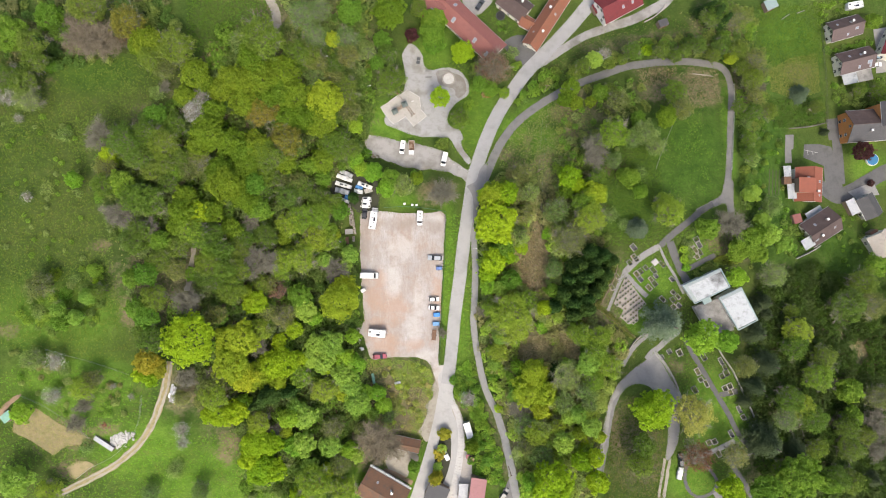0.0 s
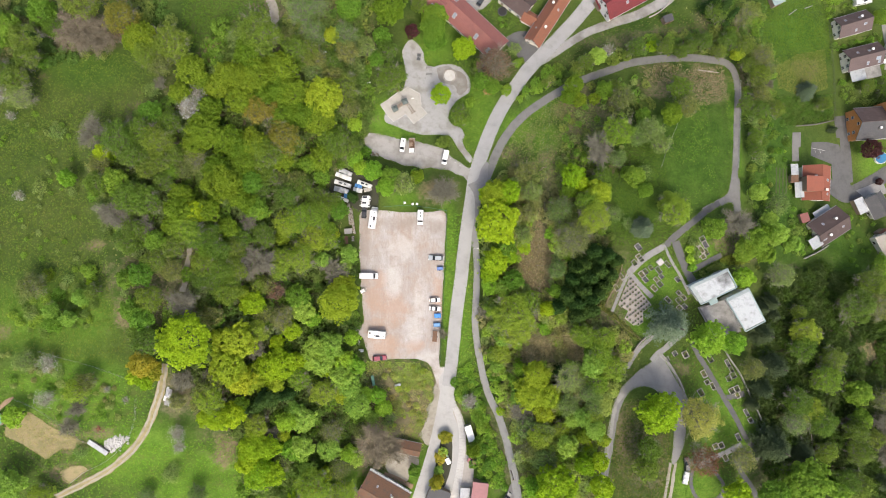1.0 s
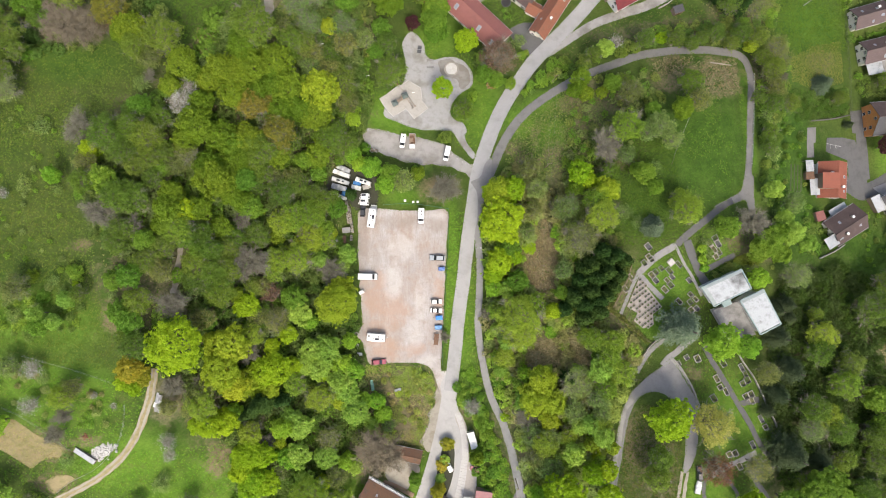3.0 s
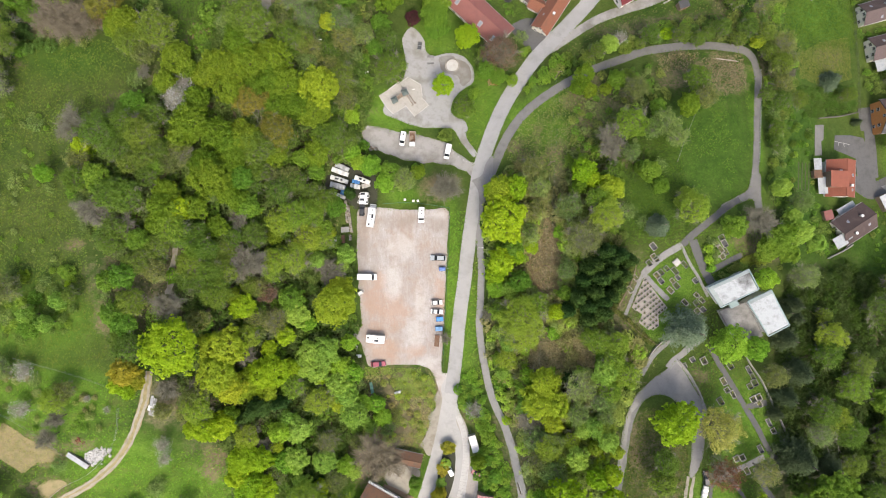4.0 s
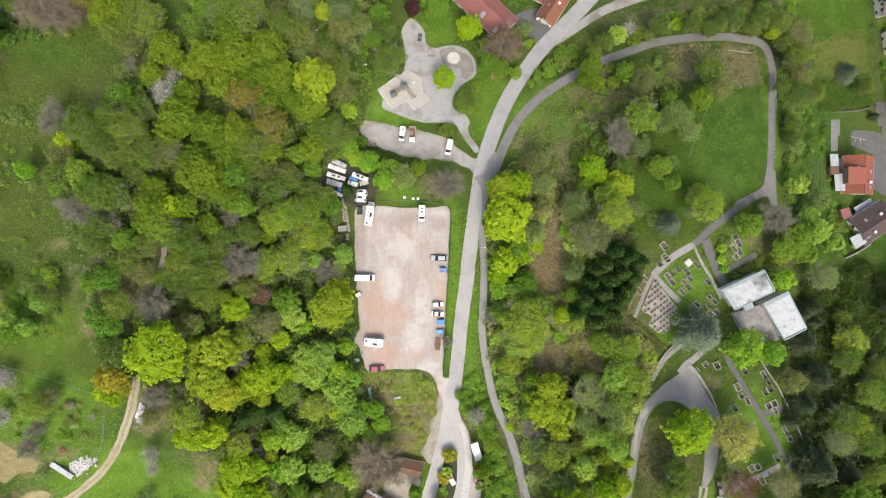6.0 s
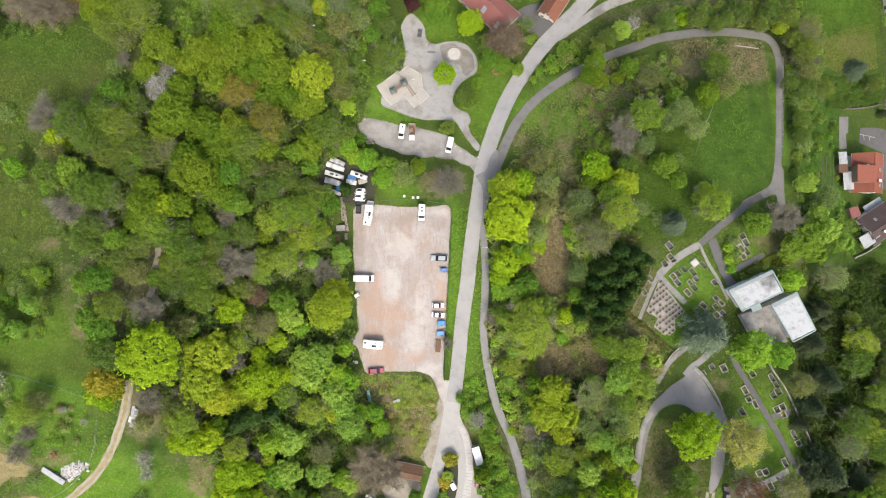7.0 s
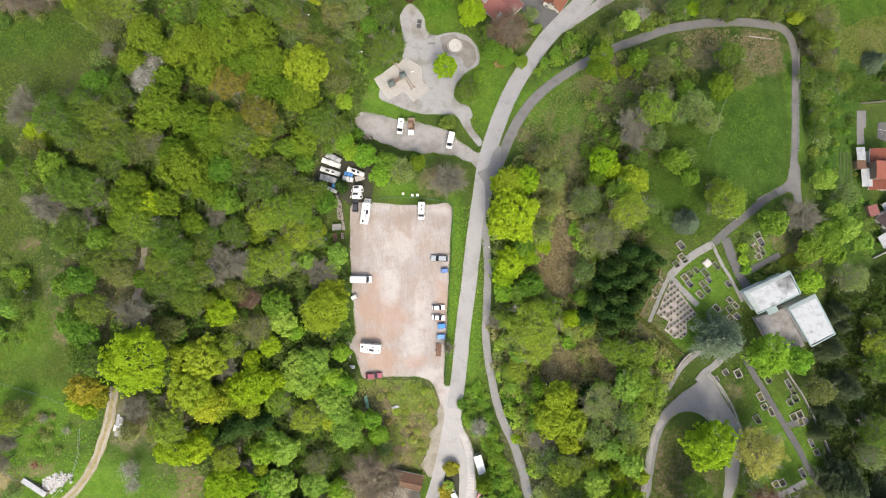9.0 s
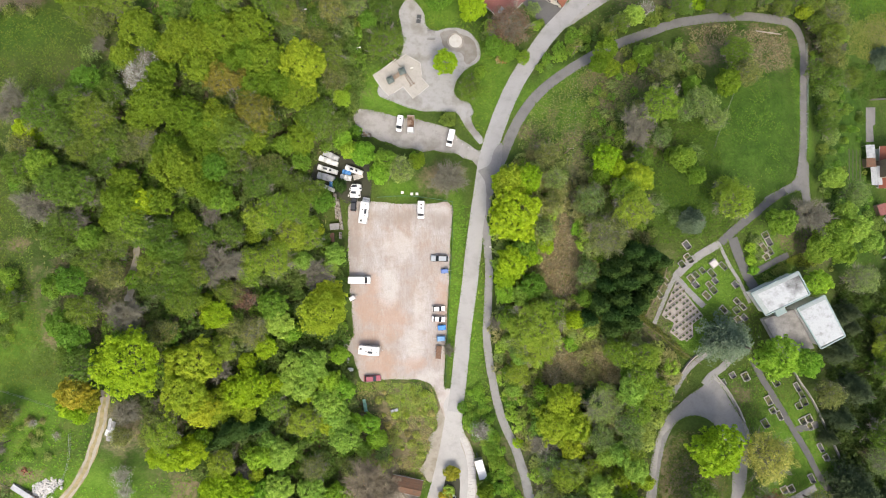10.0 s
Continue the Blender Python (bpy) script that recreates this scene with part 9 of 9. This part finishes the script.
thicket([(134.5, 58.5), (155.3, 60.6), (155.4, 51.7), (138.0, 50.7)], 160, 0.5, 1.3, (FRESH, DULL, DEEP), 19, "garden shrubs behind the houses", 0.6, 0.7)
thicket([(127.0, 85.5), (140.2, 87.5), (140.7, 82.8), (130.3, 79.3)], 60, 0.5, 1.1, (FRESH, DULL), 20, "garden shrubs beside the house", 0.6, 0.7)
thicket([(112.1, 15.0), (118.8, 13.3), (121.3, 1.0), (113.2, -2.7), (109.2, 2.8)], 60, 0.6, 1.2, (FRESH, DEEP), 21, "garden shrubs below the house", 0.6, 0.7)
thicket([(137.4, 12.7), (147.5, 10.8), (149.3, -4.8), (136.3, -6.7), (128.5, 1.0)], 50, 0.5, 1.0, (FRESH, DULL), 22, "scattered garden shrubs", 0.8, 1.2)
thicket([(14.6, 85.0), (21.4, 78.9), (22.4, 75.4), (18.5, 76.9), (13.6, 82.1)], 40, 0.5, 0.8, (FRESH, DEEP), 23, "clipped hedge of the farm garden", 0.5, 0.5)
STICK, RUSSET, CHIP = (0.40, 0.315, 0.255), (0.32, 0.232, 0.18), (0.23, 0.168, 0.13)
BRUSH = ("felled brush and dry brown branches on the ground", 7.0, "brushwood", "brushwood", 0.7)
tufts([(29.6, 10.5), (32.6, 6.0), (33.6, 0.6), (35.2, -4.3), (33.7, -10.5), (29.2, -14.5), (25.4, -10.6), (22.6, -4.7), (23.6, -0.4), (27.0, 2.5)], 5200, 0.15, (STICK, RUSSET, CHIP), 21, *BRUSH)
tufts([(75.9, 57.8), (89.2, 59.1), (89.0, 48.3), (79.8, 45.0), (74.0, 49.8)], 1300, 0.13, ((0.31, 0.255, 0.21), (0.26, 0.20, 0.16), CHIP), 22, *BRUSH)
tufts([(63.9, 59.5), (76.2, 59.8), (71.9, 53.9), (63.2, 53.4)], 700, 0.14, (STICK, RUSSET, BLADE), 23, *BRUSH)
tufts([(132.5, -26.9), (148.1, -23.7), (153.8, -29.3), (152.4, -42.1), (137.4, -39.7)], 1800, 0.16, (STICK, RUSSET, CHIP), 24, *BRUSH)
tufts([(21.1, -28.7), (43.2, -24.8), (43.0, -33.5), (23.7, -35.8)], 6000, 0.17, (STICK, (0.46, 0.36, 0.28), RUSSET), 25, *BRUSH)
tufts([(-70.7, 62.9), (-65.9, 63.2), (-65.2, 57.3), (-70.6, 55.1)], 500, 0.15, (STICK, RUSSET), 26, *BRUSH)
tufts([(-27.4, -61.0), (-16.3, -61.2), (-16.2, -72.5), (-27.5, -70.4)], 1000, 0.14, (STICK, RUSSET, CHIP), 27, *BRUSH)
tufts([(35.7, 32.2), (49.5, 33.4), (48.3, 4.4), (38.5, 4.5)], 3500, 0.3, (BLADE, TWIGGY, MOSS, PALE), 28, "rough grass under open trees")
tufts([(49.6, 35.4), (66.2, 34.6), (67.9, 4.3), (48.3, 0.9)], 3500, 0.28, (BLADE, MOSS, SEDGE), 29, "meadow grass among young trees")
thicket([(36.5, 30.3), (49.3, 31.6), (50.7, 4.4), (46.7, 0.9), (38.4, 2.7), (31.8, 17.4)], 260, 0.8, 1.7, (PALE, DULL, FRESH, TWIGGY), 24, "half-leafed young growth below the meadow", 0.55, 0.55)
thicket([(14.2, 25.3), (26.6, 26.9), (31.8, 17.4), (26.4, 8.3), (24.7, 0.9), (21.1, -10.2), (15.6, -10.2)], 300, 0.9, 1.8, (FRESH, PALE, TWIGGY), 25, "young growth beside the road", 0.5, 0.5)
tufts([(28.8, 60.9), (41.4, 68.7), (61.9, 76.5), (74.4, 79.4), (86.6, 71.9), (68.3, 68.5), (52.1, 64.8), (33.1, 53.4)], 3500, 0.26, (MOSS, (0.10, 0.15, 0.03), (0.16, 0.15, 0.07)), 30, "rough grass on the bank below the farm")
tufts([(13.8, 21.5), (38.5, 4.5), (48.1, -20.2), (59.0, -30.0), (47.0, -54.0), (44.9, -74.3), (25.5, -77.5), (15.5, -45.4)], 6000, 0.3, (TWIGGY, MOSS, BLADE, CHIP), 31, "leaf litter and rough grass in the wood")
tufts([(-96.8, 23.6), (-66.0, 65.8), (-27.3, 72.0), (-27.5, 27.3), (-34.8, 4.7), (-27.4, -21.5), (-34.7, -81.5), (-61.5, -77.6), (-76.1, -31.8), (-93.7, 2.4)], 9000, 0.3, (TWIGGY, MOSS, BLADE, CHIP), 32, "leaf litter and rough grass on the slope")
tufts([(78.0, 80.1), (105.0, 80.6), (104.5, 61.4), (84.7, 71.9)], 1200, 0.26, (MOSS, BLADE, TWIGGY), 33, "rough grass beside the lane")
thicket([(82.5, -1.9), (90.2, -1.2), (92.7, -2.6), (90.1, -4.0), (83.0, -3.6)], 90, 0.5, 0.8, ((0.26, 0.30, 0.06),), 26, "long clipped yellow-green hedge behind the chapel", 0.2, 0.5)
tufts([(12.7, 55.2), (15.8, 55.5), (16.1, 52.6), (13.1, 52.3)], 160, 0.16, (STICK, RUSSET, (0.42, 0.2, 0.1)), 34, *BRUSH)

tufts([(118, 66), (129.8, 69), (131.5, 56), (121, 52), (110, 54), (109, 61)], 6500, 0.2, ((0.19, 0.20, 0.06), (0.14, 0.17, 0.045), (0.21, 0.20, 0.08)), 41, "dry yellowed garden grass")
tufts([(-121.4, -46.1), (-118.3, -44.9), (-115.2, -44.6), (-110.5, -48.3), (-105.3, -51.6), (-100.9, -53.9), (-102.5, -55.9), (-108.0, -55.7), (-111.9, -58.4), (-114.3, -56.5), (-118.0, -53.3), (-122.1, -51.1)], 5200, 0.16, ((0.34, 0.275, 0.155), (0.27, 0.21, 0.11), (0.20, 0.20, 0.06), (0.38, 0.31, 0.18)), 42, "cut straw on the bare garden plot", 3.0, "straw", "straw", 0.8)
tufts([(18, 28), (24, 43), (34, 51), (46, 50), (50, 40), (44, 28), (30, 22)], 6500, 0.2, ((0.17, 0.21, 0.06), (0.20, 0.19, 0.10), (0.13, 0.20, 0.045), (0.22, 0.24, 0.12)), 43, "pale mottled grass with dry stalks")
thicket([(47.1, -16.9), (47.6, -16.2), (52.9, -20.9), (58.1, -25.8), (57.3, -26.6), (52.4, -22.0)], 1100, 0.4, 0.6, ((0.24, 0.23, 0.09), (0.20, 0.23, 0.07)), 55, "low clipped hedge round the graves", 0.05, 0.4)
thicket([(47.4, -16.6), (48.2, -16.2), (50.4, -11.8), (52.6, -6.6), (53.2, -3.6), (52.4, -3.4), (51.6, -6.8), (49.4, -12.0)], 900, 0.35, 0.55, ((0.20, 0.21, 0.075), (0.17, 0.21, 0.06)), 57, "low clipped hedge along the graves", 0.05, 0.4)
thicket([(96.2, 56.0), (107.5, 55.0), (112.0, 41.0), (113.5, 29.0), (105.0, 12.0), (93.5, 14.0), (92.4, 30.0)], 90, 0.6, 1.4, ((0.14, 0.25, 0.04), (0.17, 0.27, 0.06), (0.12, 0.19, 0.04)), 56, "loose dark green garden scrub", 0.7, 0.8)
lean_to((-35.7, -51.5), 85, 3.0, 1.7, 2.0, RUST_ROOF, "small weathered wooden hut among the trees", "hut", False)

# grass that creeps over the rims of roads and yards
g = np.random.default_rng(77)
rim = np.array([(x, y) for x, y, own, kind in EDGES])
keep = (np.abs(rim[:, 0]) < 150) & (np.abs(rim[:, 1]) < 90) & np.array(["track" not in kind and "bed" not in kind and "mark" not in kind for x, y, own, kind in EDGES])
for x, y, w in CLEAR:
    keep &= (rim[:, 0] - x) ** 2 + (rim[:, 1] - y) ** 2 > (w - 0.4) ** 2
owner = np.array([own for x, y, own, kind in EDGES])
for i, yard in enumerate(YARDS):
    keep &= ~inside_many(rim, yard) | (owner == i)
rim = rim[keep]
for colour, spread, size in (((0.10, 0.165, 0.026), 0.2, 0.15), ((0.14, 0.18, 0.04), 0.3, 0.13), ((0.085, 0.14, 0.022), 0.14, 0.17)):
    p = np.repeat(rim, 4, 0)
    p = p[g.random(len(p)) < 0.75 * (0.35 + 0.65 * (np.sin(p[:, 0] * 0.7) * np.sin(p[:, 1] * 0.6 + 1) > -0.2))]
    p = p + g.normal(size=p.shape) * spread
    c = np.column_stack([p, ground(p[:, 0], p[:, 1]) + 0.12])
    v, f = cards(c, g.normal(size=c.shape) * 0.3 + np.array([0, 0, 1.0]), np.full(len(c), size), g, 1.8)
    ob = new("grass_rim", mesh_of("grass_rim", v, f, BLADES))
    ob.color = (*colour, 1)
    tagged(ob, "ragged grass creeping over the rims of the roads", "grass", kind="stuff")
